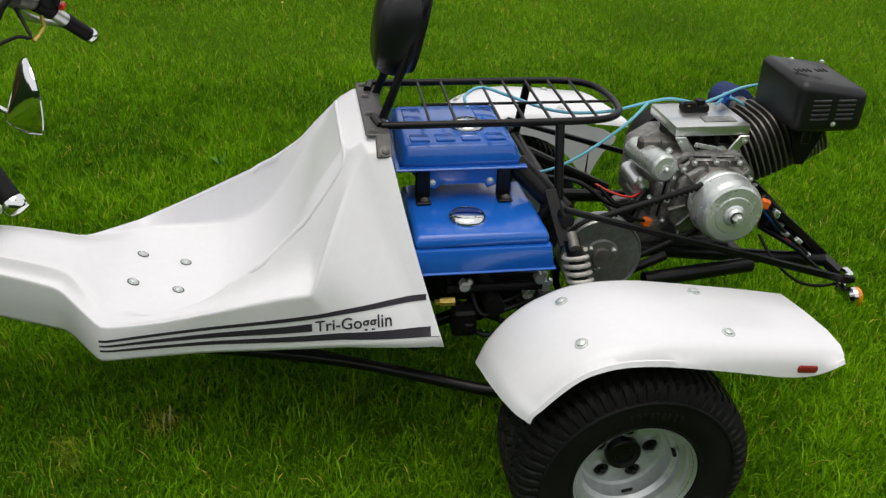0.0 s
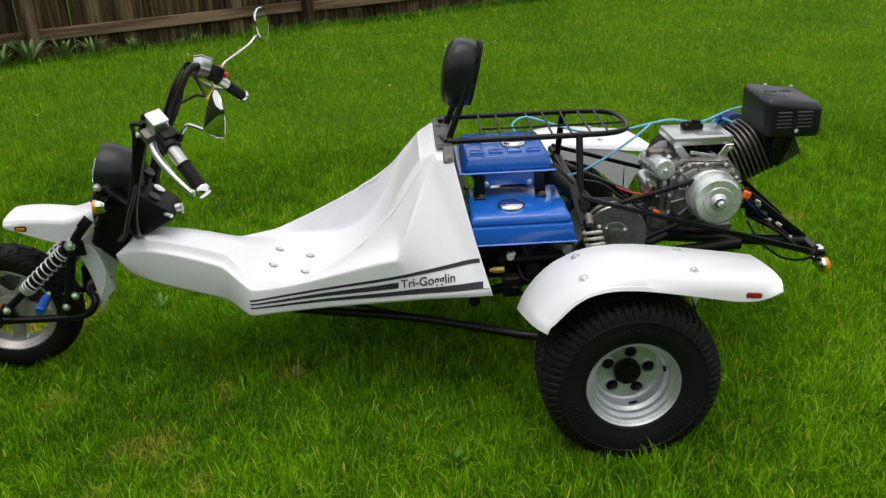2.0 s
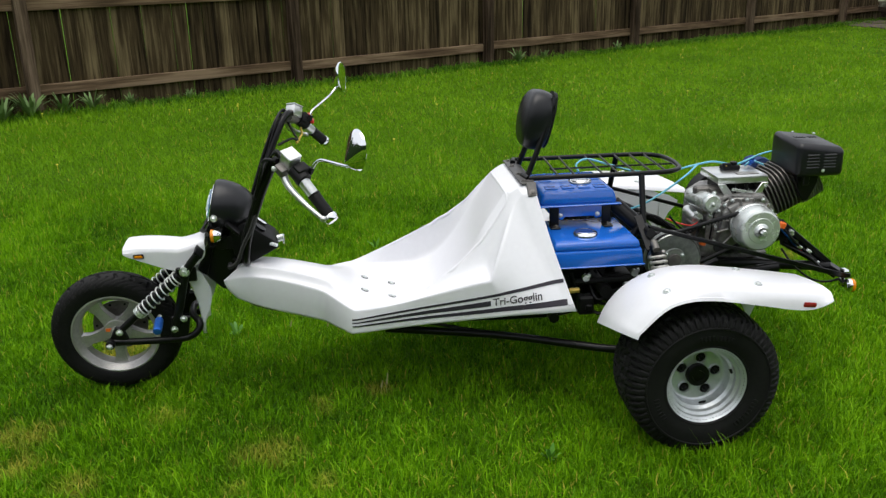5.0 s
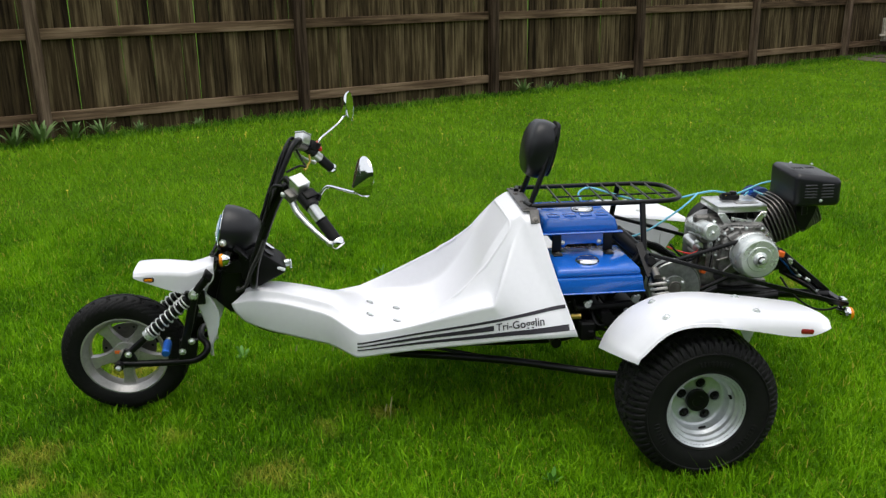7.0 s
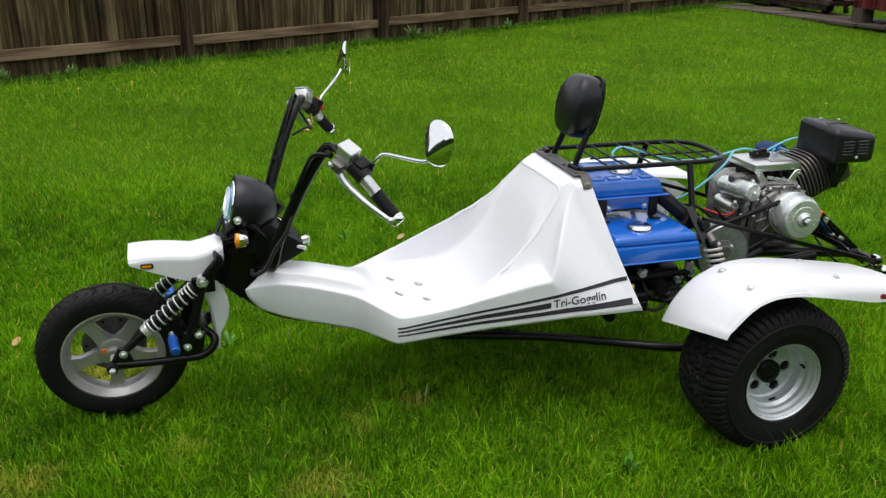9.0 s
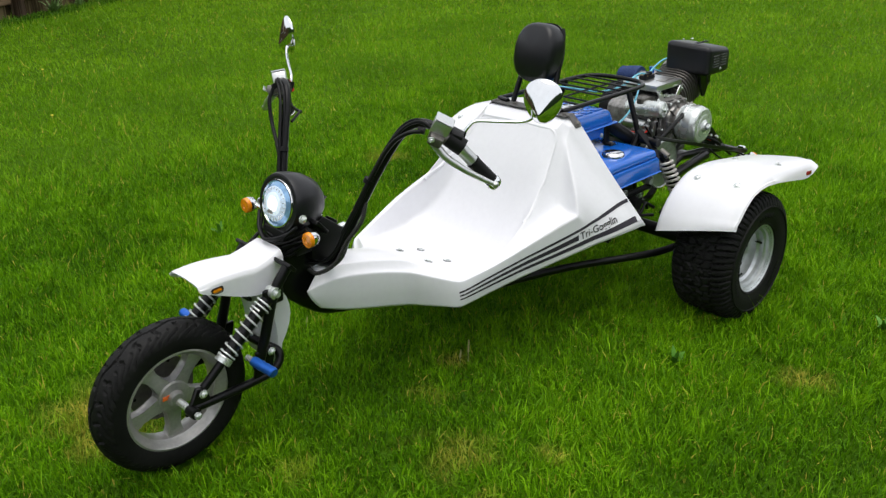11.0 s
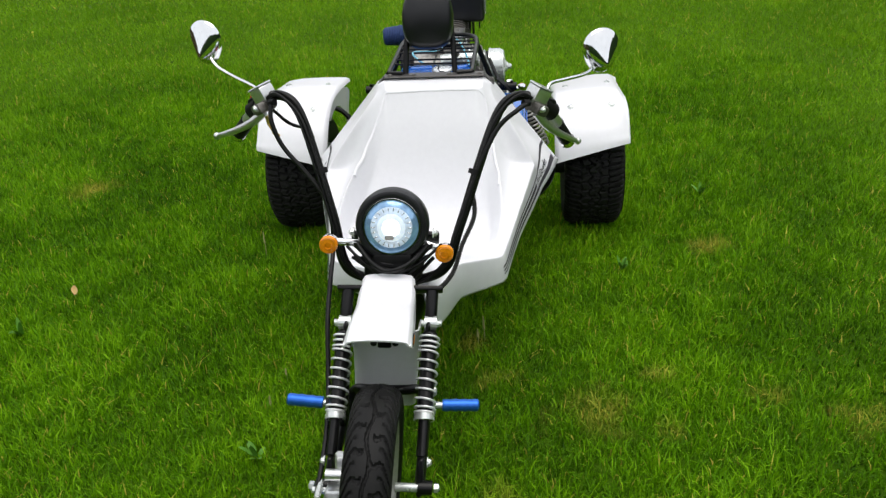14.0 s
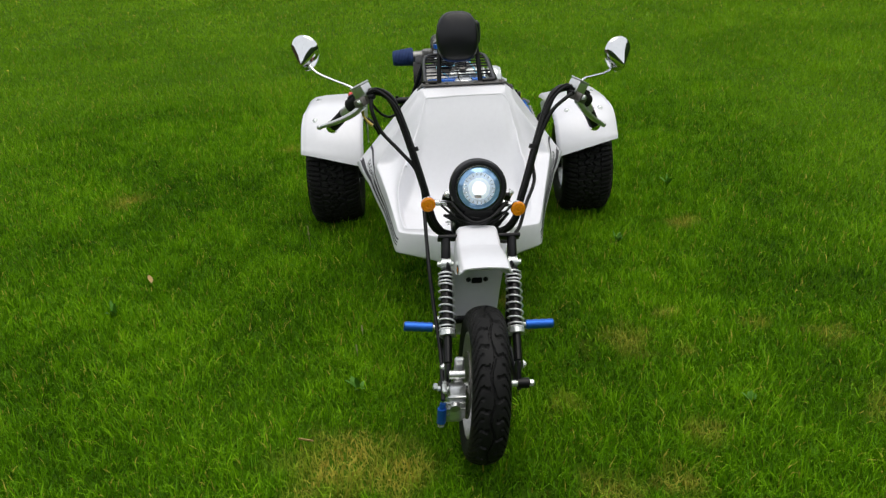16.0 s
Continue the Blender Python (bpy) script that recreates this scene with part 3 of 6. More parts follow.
        sl.location = (0.18 + j * 0.48 - 0.16 * y + rk.uniform(-0.03, 0.03), y, 0.012 + rk.uniform(-0.012, 0.010))
        sl.rotation_euler = (rk.uniform(-0.02, 0.02), rk.uniform(-0.02, 0.02), 0.16 + rk.uniform(-0.06, 0.06))
shed = thing("shed", "faded red boarded shed on blocks beside the lawn", "shed", (9.30, 7.74, 0.10))
for k in range(16):
    part("board", box((0.155, 0.02, 2.3), (0, 0, 1.35), 0.003, 1), RED_WOOD, shed).location = (-0.7 + 0.16 * k, 0.90, 0.0)
for k in range(12):
    bd = part("board", box((0.155, 0.02, 2.3), (0, 0, 1.35), 0.003, 1), RED_WOOD, shed)
    bd.location, bd.rotation_euler = (-0.80, 0.82 - 0.16 * k, 0.0), (0, 0, radians(90))
part("core", box((2.4, 1.75, 2.2), (0.45, -0.02, 1.30), 0.01, 1), DARKWOOD, shed)
part("roof", box((2.9, 2.3, 0.10), (0.45, 0.0, 2.56), 0.01, 1, turn=Matrix.Rotation(radians(4), 4, "X")), DARKWOOD, shed, "dark flat roof")
for x, y in ((-0.70, 0.80), (-0.70, -0.80), (1.55, 0.80), (1.55, -0.80)):
    part("block", box((0.22, 0.22, 0.26), (x, y, 0.09), 0.01, 1), PAVER, shed)
trailer = thing("flat_trailer", "low dark red flatbed trailer loaded with old timber", "trailer", (9.05, 10.7, 0.09))
part("bed", box((0.62, 2.45, 0.09), (0, 0, 0.20), 0.01, 1), DARKWOOD, trailer)
part("skirt", box((0.05, 2.30, 0.10), (-0.27, 0, 0.13), 0.008, 1), DARKWOOD, trailer, "dark side board")
part("corner_post", box((0.09, 0.09, 0.42), (-0.25, 1.20, 0.42), 0.01, 1), OLD_PLANK, trailer, "pale corner post")
for y in (-0.7, 0.7):
    wh = lathe([(0, -0.05), (0.12, -0.05), (0.14, -0.03), (0.14, 0.03), (0.12, 0.05), (0, 0.05)], 20)
    wh.transform(Matrix.Translation((0.10, y, 0.135)) @ Matrix.Rotation(radians(90), 4, "Z"))
    part("wheel", wh, RUBBER, trailer)
for k, (x, y, z, l, w, rx, rz, m_) in enumerate(((-0.22, -0.50, 0.285, 1.55, 0.14, 0, 2, OLD_PLANK), (-0.05, -0.4, 0.275, 1.7, 0.16, 0, -3, BROWNWOOD), (0.12, 0.3, 0.28, 2.0, 0.14, 0, 4, DARKWOOD), (-0.18, 0.25, 0.375, 0.52, 0.20, 8, 8, OLD_PLANK), (-0.20, -1.35, 0.44, 0.70, 0.10, 22, 4, OLD_PLANK), (-0.1, 0.75, 0.285, 0.5, 0.2, 0, 20, BROWNWOOD))):
    t_ = part("plank", box((l, w, 0.05), (0, 0, 0), 0.006, 1), m_, None, "old plank lying on a trailer", category="plank")
    t_.location, t_.rotation_euler = (9.05 + x, 10.7 + y, 0.09 + z), (0, radians(rx), radians(90 + rz))
    tagged(t_, group="planks on the trailer")
drum_mesh = B()
rings = []
for u, k_ in ((-0.22, 0.0), (-0.22, 0.93), (-0.20, 1.0), (0.0, 0.985), (0.20, 1.0), (0.22, 0.93), (0.22, 0.0)):
    rings.append([drum_mesh.verts.new((0.27 * k_ * math.cos(a_), u, 0.27 * k_ * math.sin(a_))) for a_ in (math.pi * j / 20 for j in range(21))])
for p_, q_ in zip(rings, rings[1:]):
    for j in range(20):
        drum_mesh.faces.new((p_[j], q_[j], q_[j + 1], p_[j + 1]))
grill = part("grill_lid", drum_mesh, RUST_RED, None, "rusty red half-drum grill lid on the trailer's end", 40, category="grill")
grill.location, grill.rotation_euler, grill.scale = (9.05, 11.80, 0.58), (0, 0, radians(-32)), (0.82, 0.9, 0.95)
part("grill_box", box((0.52, 0.40, 0.26), (0, 0, -0.13), 0.02, 2), DARKWOOD, grill, "dark fire box")
part("grill_shelf", box((0.16, 0.36, 0.02), (-0.34, 0, -0.16), 0.004, 1), OLD_PLANK, grill, "pale side shelf")
for k, (x, y, h, lean_) in enumerate(((9.50, 11.25, 1.6, 4), (9.55, 10.75, 1.7, -7), (9.55, 10.35, 1.8, -9), (9.50, 9.95, 1.6, -14), (9.6, 11.6, 1.5, 9))):
    t_ = part("post", box((0.065, 0.07, h), (0, 0, h / 2), 0.01, 1), (BROWNWOOD, OLD_PLANK, OLD_PLANK, DARKWOOD, DARKWOOD)[k], None, "old timber post leaning behind the trailer", category="post")
    t_.location, t_.rotation_euler = (x, y, 0.085), (radians(lean_), 0, 0)
    tagged(t_, group="leaning posts")


# ---- the trike ----
trike = thing("motor_trike", "white fibreglass motor trike with blue fuel tanks on a lawn", "trike", (-0.2, 0, 0))


def tp(name, bm, material, parent=None, label="", smooth=35, steer=False):
    """A part of the trike, given in the place's own coordinates."""
    m = Matrix.Translation((0.2, 0, 0))
    if steer:
        # the turned front end hangs slightly over to one side
        bm.transform(STEER)
        for v in bm.verts:
            v.co.y += 0.055 * max(0.0, 0.60 - v.co.z)
    return part(name, bm, material, parent or trike, label, smooth, m)


STEER_AXIS, STEER_AT = Vector((0.743, 0, 0.669)), Vector((-0.80, 0.005, 0.50))
STEER = Matrix.Translation(STEER_AT) @ Matrix.Rotation(radians(3.0), 4, STEER_AXIS) @ Matrix.Translation(-STEER_AT)

# body shell: lengthwise lines of one half, from the centre out to the lower hem, each from nose to crest
CENTRE_LINE = [(-0.77, 0, 0.432), (-0.735, 0, 0.449), (-0.6, 0, 0.426), (-0.48, 0, 0.392), (-0.402, 0, 0.348), (-0.3, 0, 0.303), (-0.205, 0, 0.287), (-0.14, 0, 0.312), (-0.09, 0, 0.378), (-0.045, 0, 0.462), (-0.008, 0, 0.54), (0.028, 0, 0.6), (0.054, 0, 0.637), (0.072, 0, 0.666), (0.112, 0, 0.6845), (0.155, 0, 0.69)]
FLOOR_LINE = [(-0.77, 0.028, 0.432), (-0.735, 0.032, 0.449), (-0.6, 0.04, 0.426), (-0.482, 0.046, 0.392), (-0.402, 0.106, 0.348), (-0.3, 0.117, 0.305), (-0.205, 0.118, 0.291), (-0.139, 0.11, 0.317), (-0.089, 0.094, 0.382), (-0.044, 0.086, 0.465), (-0.007, 0.08, 0.542), (0.028, 0.078, 0.601), (0.054, 0.08, 0.637), (0.072, 0.081, 0.666), (0.112, 0.082, 0.6845), (0.155, 0.08, 0.69)]
WALL_LINE = [(-0.77, 0.046, 0.431), (-0.734, 0.056, 0.448), (-0.6, 0.068, 0.425), (-0.485, 0.08, 0.391), (-0.402, 0.192, 0.348), (-0.3, 0.212, 0.322), (-0.204, 0.214, 0.321), (-0.135, 0.2, 0.352), (-0.081, 0.171, 0.415), (-0.034, 0.157, 0.491), (0.001, 0.146, 0.56), (0.032, 0.144, 0.608), (0.054, 0.143, 0.637), (0.072, 0.145, 0.666), (0.112, 0.15, 0.6845), (0.155, 0.144, 0.69)]
RIM_LINE = [(-0.774, 0.054, 0.427), (-0.73, 0.066, 0.445), (-0.6, 0.08, 0.421), (-0.488, 0.092, 0.388), (-0.4, 0.216, 0.36), (-0.3, 0.236, 0.38), (-0.2, 0.238, 0.424), (-0.121, 0.224, 0.474), (-0.055, 0.194, 0.527), (-0.002, 0.18, 0.578), (0.028, 0.168, 0.62), (0.05, 0.163, 0.64), (0.07, 0.16, 0.658), (0.082, 0.161, 0.671), (0.113, 0.166, 0.684), (0.156, 0.166, 0.688)]
GUTTER_LINE = [(-0.796, 0.061, 0.41), (-0.728, 0.078, 0.425), (-0.6, 0.092, 0.4), (-0.496, 0.106, 0.368), (-0.402, 0.223, 0.35), (-0.3, 0.241, 0.366), (-0.2, 0.246, 0.388), (-0.12, 0.248, 0.408), (-0.045, 0.244, 0.426), (0.012, 0.245, 0.438), (0.038, 0.229, 0.52), (0.059, 0.197, 0.61), (0.078, 0.177, 0.655), (0.096, 0.175, 0.666), (0.112, 0.177, 0.68), (0.157, 0.178, 0.684)]
LEDGE_LINE = [(-0.812, 0.067, 0.398), (-0.725, 0.091, 0.42), (-0.6, 0.107, 0.395), (-0.502, 0.121, 0.365), (-0.407, 0.231, 0.346), (-0.3, 0.254, 0.371), (-0.2, 0.278, 0.397), (-0.115, 0.298, 0.419), (-0.045, 0.314, 0.436), (0, 0.325, 0.445), (0.026, 0.288, 0.515), (0.056, 0.232, 0.596), (0.084, 0.195, 0.648), (0.102, 0.188, 0.658), (0.117, 0.189, 0.671), (0.16, 0.194, 0.673)]
FLANK_LINE = [(-0.806, 0.07, 0.372), (-0.725, 0.095, 0.37), (-0.6, 0.11, 0.343), (-0.505, 0.124, 0.315), (-0.412, 0.237, 0.302), (-0.295, 0.259, 0.325), (-0.195, 0.279, 0.345), (-0.105, 0.303, 0.365), (-0.03, 0.322, 0.38), (0.035, 0.332, 0.393), (0.078, 0.334, 0.43), (0.115, 0.312, 0.47), (0.144, 0.298, 0.495), (0.151, 0.294, 0.501), (0.166, 0.299, 0.498), (0.196, 0.307, 0.508)]
HEM_LINE = [(-0.775, 0.066, 0.335), (-0.71, 0.088, 0.31), (-0.6, 0.102, 0.284), (-0.5, 0.117, 0.259), (-0.416, 0.237, 0.26), (-0.29, 0.259, 0.281), (-0.19, 0.281, 0.297), (-0.1, 0.307, 0.312), (-0.02, 0.329, 0.325), (0.06, 0.35, 0.338), (0.12, 0.373, 0.348), (0.17, 0.389, 0.356), (0.202, 0.397, 0.36), (0.21, 0.399, 0.361), (0.22, 0.401, 0.363), (0.24, 0.408, 0.365)]
SHELL = list(zip(CENTRE_LINE, FLOOR_LINE, WALL_LINE, RIM_LINE, GUTTER_LINE, LEDGE_LINE, FLANK_LINE, HEM_LINE))
# the near half of the tub has a lower rim; its lines from the foot of the seat up to the crest
NEAR_WALL = [(-0.402, 0.165, 0.345), (-0.3, 0.185, 0.316), (-0.205, 0.19, 0.316), (-0.135, 0.185, 0.352), (-0.081, 0.172, 0.415), (-0.034, 0.162, 0.491), (0.001, 0.158, 0.56), (0.032, 0.154, 0.604), (0.056, 0.15, 0.637), (0.074, 0.148, 0.665), (0.112, 0.15, 0.684)]
NEAR_RIM = [(-0.398, 0.194, 0.338), (-0.3, 0.216, 0.343), (-0.2, 0.224, 0.386), (-0.127, 0.22, 0.434), (-0.062, 0.21, 0.478), (-0.018, 0.2, 0.524), (0.02, 0.191, 0.564), (0.05, 0.182, 0.606), (0.072, 0.173, 0.641), (0.086, 0.167, 0.666), (0.111, 0.166, 0.682)]
NEAR_GUTTER = [(-0.404, 0.218, 0.335), (-0.3, 0.236, 0.344), (-0.2, 0.246, 0.372), (-0.12, 0.248, 0.402), (-0.045, 0.246, 0.424), (0.012, 0.247, 0.438), (0.038, 0.235, 0.505), (0.062, 0.205, 0.584), (0.081, 0.187, 0.634), (0.099, 0.18, 0.655), (0.114, 0.177, 0.674)]
NEAR_LEDGE = [(-0.407, 0.229, 0.334), (-0.3, 0.252, 0.352), (-0.2, 0.277, 0.385), (-0.115, 0.298, 0.413), (-0.045, 0.314, 0.436), (0, 0.325, 0.445), (0.026, 0.29, 0.51), (0.06, 0.238, 0.578), (0.088, 0.201, 0.628), (0.106, 0.193, 0.647), (0.12, 0.19, 0.665)]
NEAR = dict(enumerate(zip(NEAR_WALL, NEAR_RIM, NEAR_GUTTER, NEAR_LEDGE), 4))


FAR_RIM = (0.004, 0.012, 0.014, 0.018, 0.022, 0.006, 0.0, 0.004, 0.010, 0.012, 0.012, 0.010, 0.006, 0.004, 0, 0)


def body_shell():
    b = B()
    crease = b.edges.layers.float.new("crease_edge")
    rows = []
    for sec in SHELL:
        # the moulding sits a little askew: its far flank flares lower, leans in at the crest and has a lower rim
        low = FAR_RIM[len(rows)]
        half = []
        for k, p in enumerate(sec):
            lean_in = (0.024 - 0.049 * (p[2] - 0.30) / 0.38) * min(1, p[1] / 0.16) * min(1, max(0, (p[0] + 0.60) / 0.19))
            half.append(b.verts.new((p[0], p[1] + lean_in, p[2] - low * (0, 0.4, 1, 1, 1, 0.8, 0.3, 0)[k])))
        near_sec = list(sec)
        if len(rows) in NEAR:
            near_sec[2:6] = NEAR[len(rows)]
        other = [b.verts.new((p[0], -p[1], p[2])) for p in near_sec[1:]]
        rows.append(other[::-1] + half)
    n = len(rows[0])
    mid = n // 2
    for a, c in zip(rows, rows[1:]):
        for k in range(n - 1):
            b.faces.new((a[k], c[k], c[k + 1], a[k + 1]))
    ridge = [rows[i][mid - 3].co.copy() for i in range(7, 13)] + [rows[13][mid + j].co.copy() for j in (-2, -1, 0, 1, 2)] + [rows[i][mid + 3].co.copy() for i in range(12, 6, -1)]
    weight = {2: 0.72, 3: 0.96, 5: 0.75, 7: 1.0}
    cross = {3: 0.45, 4: 0.5, 6: 0.4, 9: 0.5, 13: 0.92, 14: 0.62}
    b.edges.ensure_lookup_table()
    for a, c in zip(rows, rows[1:]):
        for k in range(n):
            w = weight.get(abs(k - mid), 0)
            if w:
                b.edges.get((a[k], c[k]))[crease] = w
    for i, w in cross.items():
        for k in range(n - 1):
            if min(abs(k - mid), abs(k + 1 - mid)) >= (0 if i > 11 or i in (3, 4, 6) else 3) and not (i == 13 and max(abs(k - mid), abs(k + 1 - mid)) > 3):
                b.edges.get((rows[i][k], rows[i][k + 1]))[crease] = w
    for row in (rows[0], rows[-1]):
        for k in range(n - 1):
            b.edges.get((row[k], row[k + 1]))[crease] = 1.0
    ob = tp("body_shell", b, WHITE, None, "white glossy fibreglass seat tub and nose", 0)
    sub = ob.modifiers.new("round", "SUBSURF")
    sub.levels = sub.render_levels = 3
    sol = ob.modifiers.new("wall", "SOLIDIFY")
    sol.thickness, sol.offset = 0.006, -1
    return ob, ridge


shell, seat_ridge = body_shell()
bpy.context.view_layer.update()
from mathutils.bvhtree import BVHTree
shell_tree = BVHTree.FromObject(shell, bpy.context.evaluated_depsgraph_get())


def on_flank(x, z, s, off):
    """The place on the shell's flank (s: -1 or 1 in y) at x and z, lifted by off."""
    hit, nor, _, _ = shell_tree.ray_cast(Vector((x + 0.2, s * 1.0, z)), Vector((0, -s, 0)))
    if hit is None:
        return Vector((x, s * 0.35, z))
    if nor.y * s < 0:
        nor = -nor
    return hit + nor * off - Vector((0.2, 0, 0))


def flank_strip(name, s, x0, x1, lo, hi, material, off=0.0012, n=40, label=""):
    """A vinyl strip on the flank between the lines lo and hi, given as z at x0 and at x1."""
    b = B()
    rows = []
    for i in range(n + 1):
        t = i / n
        x = x0 + (x1 - x0) * t
        a, c = lo[0] + (lo[1] - lo[0]) * t, hi[0] + (hi[1] - hi[0]) * t
        rows.append([b.verts.new(on_flank(x, z, s, off)) for z in (a, (a + c) / 2, c)])
    for p, q in zip(rows, rows[1:]):
        for k in range(2):
            b.faces.new((p[k], q[k], q[k + 1], p[k + 1]))
    return tp(name, b, material, shell, label, 0)


for s in (-1, 1):
    flank_strip("stripe", s, -0.413, 0.213, (0.302, 0.437), (0.307, 0.447), STRIPE)
    flank_strip("stripe", s, -0.413, 0.000, (0.2925, 0.3655), (0.2965, 0.3815), STRIPE)
    flank_strip("stripe", s, -0.413, 0.234, (0.282, 0.381), (0.286, 0.398), STRIPE)


def lettering(word, s, x0, z0, size, slope):
    """Raised vinyl letters laid on the flank."""
    cu = bpy.data.curves.new("lettering", "FONT")
    cu.body, cu.size = word, size
    cu.offset, cu.resolution_u = 0.0004, 4
    tmp = new("lettering_tmp", cu)
    bpy.context.view_layer.update()
    me = tmp.evaluated_get(bpy.context.evaluated_depsgraph_get()).to_mesh()
    b = B()
    b.from_mesh(me)
    bpy.data.objects.remove(tmp)
    wide = max(v.co.x for v in b.verts)
    for v in b.verts:
        u = v.co.x if s < 0 else wide - v.co.x
        v.co = on_flank(x0 + u, z0 + slope * u + v.co.y, s, 0.0018)
    tp("lettering", b, STRIPE, shell, "dark lettering on the flank", 0)


for s in (-1, 1):
    lettering("Tri-Gogglin", s, 0.006, 0.366, 0.031, 0.17)

# moulded bead round the top of the seat panel
bead = []
ridge_path = smooth_path(seat_ridge, 6)
for i, p in enumerate(ridge_path):
    # it rises 2 mm out of the surface and sinks away at both ends
    fade = min(1, i / 14, (len(ridge_path) - 1 - i) / 14)
    hit, nor, _, _ = shell_tree.find_nearest(p + Vector((0.2, 0, 0)))
    bead.append(hit - (nor if nor.z > 0 else -nor) * (0.0065 - 0.0025 * fade) - Vector((0.2, 0, 0)))
for _ in range(3):
    bead = bead[:1] + [(a + b * 2 + c) / 4 for a, b, c in zip(bead, bead[1:], bead[2:])] + bead[-1:]
tp("seat_bead", tube(B(), bead, 0.0060, 14), WHITE, shell, "rounded bead moulded round the seat panel", 60)


def drop_on(tree, x, y):
    """The first place below (x, y) on a part, and its upward normal."""
    hit, nor, _, _ = tree.ray_cast(Vector((x + 0.2, y, 1.5)), Vector((0, 0, -1)))
    return hit - Vector((0.2, 0, 0)), nor if nor.z > 0 else -nor


for x, y in ((-0.368, 0.072), (-0.278, 0.075), (-0.370, -0.058), (-0.282, -0.048)):
    p, up = drop_on(shell_tree, x, y)
    tp("bolt", bolt(p, up, 0.0085, 0.006), ZINC, shell, "dished zinc seat bolt")
    tp("washer", rod(p + up * 0.0002, p + up * 0.0016, 0.0125, 20), BLACK_MATT, shell)


# ---- mudguards over the back wheels ----
GUARD_TOP = [(0.304, 0.325), (0.326, 0.376), (0.362, 0.427), (0.410, 0.469), (0.470, 0.494), (0.545, 0.501), (0.640, 0.495), (0.740, 0.485), (0.830, 0.475), (0.906, 0.465)]


def rear_guard(s):
    """A swept guard with a rounded, turned-down outer lip."""
    b = B()
    # the far one stands a little higher and its tail is cut the same way round, not mirrored
    lift = 0.016 if s > 0 else 0
    path = smooth_path([(x, 0, z + lift * min(1, max(0, (x - 0.40) / 0.18))) for x, z in GUARD_TOP], 5)
    cut_in, cut_out = (0.013, 0.024) if s < 0 else (0.034, 0.110)
    # the near one hangs lower along its inner edge, most of all at the tail
    sag = 0.014 if s < 0 else 0.0
    n = len(path)
    rows = []
    for i, p in enumerate(path):
        t = (path[min(i + 1, n - 1)] - path[max(i - 1, 0)]).normalized()
        up = Vector((-t.z, 0, t.x))
        k = i / (n - 1)
        front, rear = max(0, 1 - k / 0.25), max(0, (k - 0.86) / 0.14)
        lip = (0.018 + 0.030 * min(1, max(0, (p.x - 0.42) / 0.36))) * (1 - 0.62 * rear * rear)
        droop = sag * (min(1, max(0, (p.x - 0.32) / 0.10)) + 1.1 * max(0, (p.x - 0.60) / 0.30))
        row = []
        for y, d in ((0.405, 0.012), (0.409, 0.003), (0.418, 0), (0.50, -0.004), (0.58, -0.004), (0.626, 0.002), (0.640, 0.009), (0.648, 0.024), (0.651, 0.5), (0.653, 1.0)):
            drop = d if d < 0.02 else (min(d, lip * 0.8) if d < 0.4 else lip * (0.8 + 0.4 * (d - 0.5)))
            f = (y - 0.405) / 0.248
            q = p + t * (0.062 * front * f - max(0, (k - 0.60) / 0.40) ** 1.3 * (cut_in * (1 - f) + cut_out * f)) - up * drop
            row.append(b.verts.new((q.x, s * y, q.z + 0.004 * f - droop * (1 - f))))
        rows.append(row)
    for a, c in zip(rows, rows[1:]):
        for k in range(len(a) - 1):
            b.faces.new((a[k], c[k], c[k + 1], a[k + 1]))
    ob = tp("mudguard", b, WHITE, None, "white fibreglass mudguard over the back wheel", 50)
    sol = ob.modifiers.new("wall", "SOLIDIFY")
    sol.thickness, sol.offset = 0.006, 1
    bpy.context.view_layer.update()
    top = BVHTree.FromObject(ob, bpy.context.evaluated_depsgraph_get())
    for x, y in ((0.440, 0.458), (0.434, 0.598), (0.692, 0.452), (0.686, 0.604)):
        p, up = drop_on(top, x, s * y)
        tp("bolt", bolt(p, up, 0.0082, 0.007), ZINC, ob, "domed zinc bolt")
    refl = box((0.036, 0.006, 0.014), (0.812 if s < 0 else 0.740, s * 0.6565, 0.450 if s < 0 else 0.470), 0.004, 2, turn=Matrix.Rotation(radians(6), 4, "Y"))
    tp("reflector", refl, RED_LENS, ob, "small red side reflector in a dark rim")
    arch = [(0.543 + 0.236 * math.cos(radians(t)), 0.229 + 0.236 * math.sin(radians(t))) for t in range(112, 15, -8)]
    skirt = prism([(0.440, 0.474 - sag), *arch, (0.762, 0.288), (0.777, 0.331), (0.790, 0.364), (0.808, 0.400 - 0.6 * sag), (0.838, 0.432 - 1.9 * sag), (0.842, 0.440 + 0.5 * lift - 2.0 * sag), (0.805, 0.454 + lift - 1.8 * sag), (0.770, 0.462 + lift - 1.4 * sag), (0.740, 0.474 + lift - 1.4 * sag), (0.640, 0.487 + lift - sag), (0.545, 0.495 + lift * 0.8 - sag), (0.470, 0.488 - sag)], s * 0.402, s * 0.407)
    tp("inner_skirt", skirt, WHITE, ob, "white inner skirt of the mudguard")
    tp("stay", tube(B(), [(0.50, s * 0.30, 0.30), (0.56, s * 0.36, 0.43), (0.57, s * 0.45, 0.476)], 0.009, 8, 4), BLACK, ob)
    return ob


for s in (-1, 1):
    rear_guard(s)


# ---- wheels ----
def tyre(prof, seg, cut):
    """A tyre about the y axis; cut(angle, y) gives the depth of the tread's grooves."""
    b = B()
    rings = []
    for k in range(seg):
        a = 2 * math.pi * k / seg
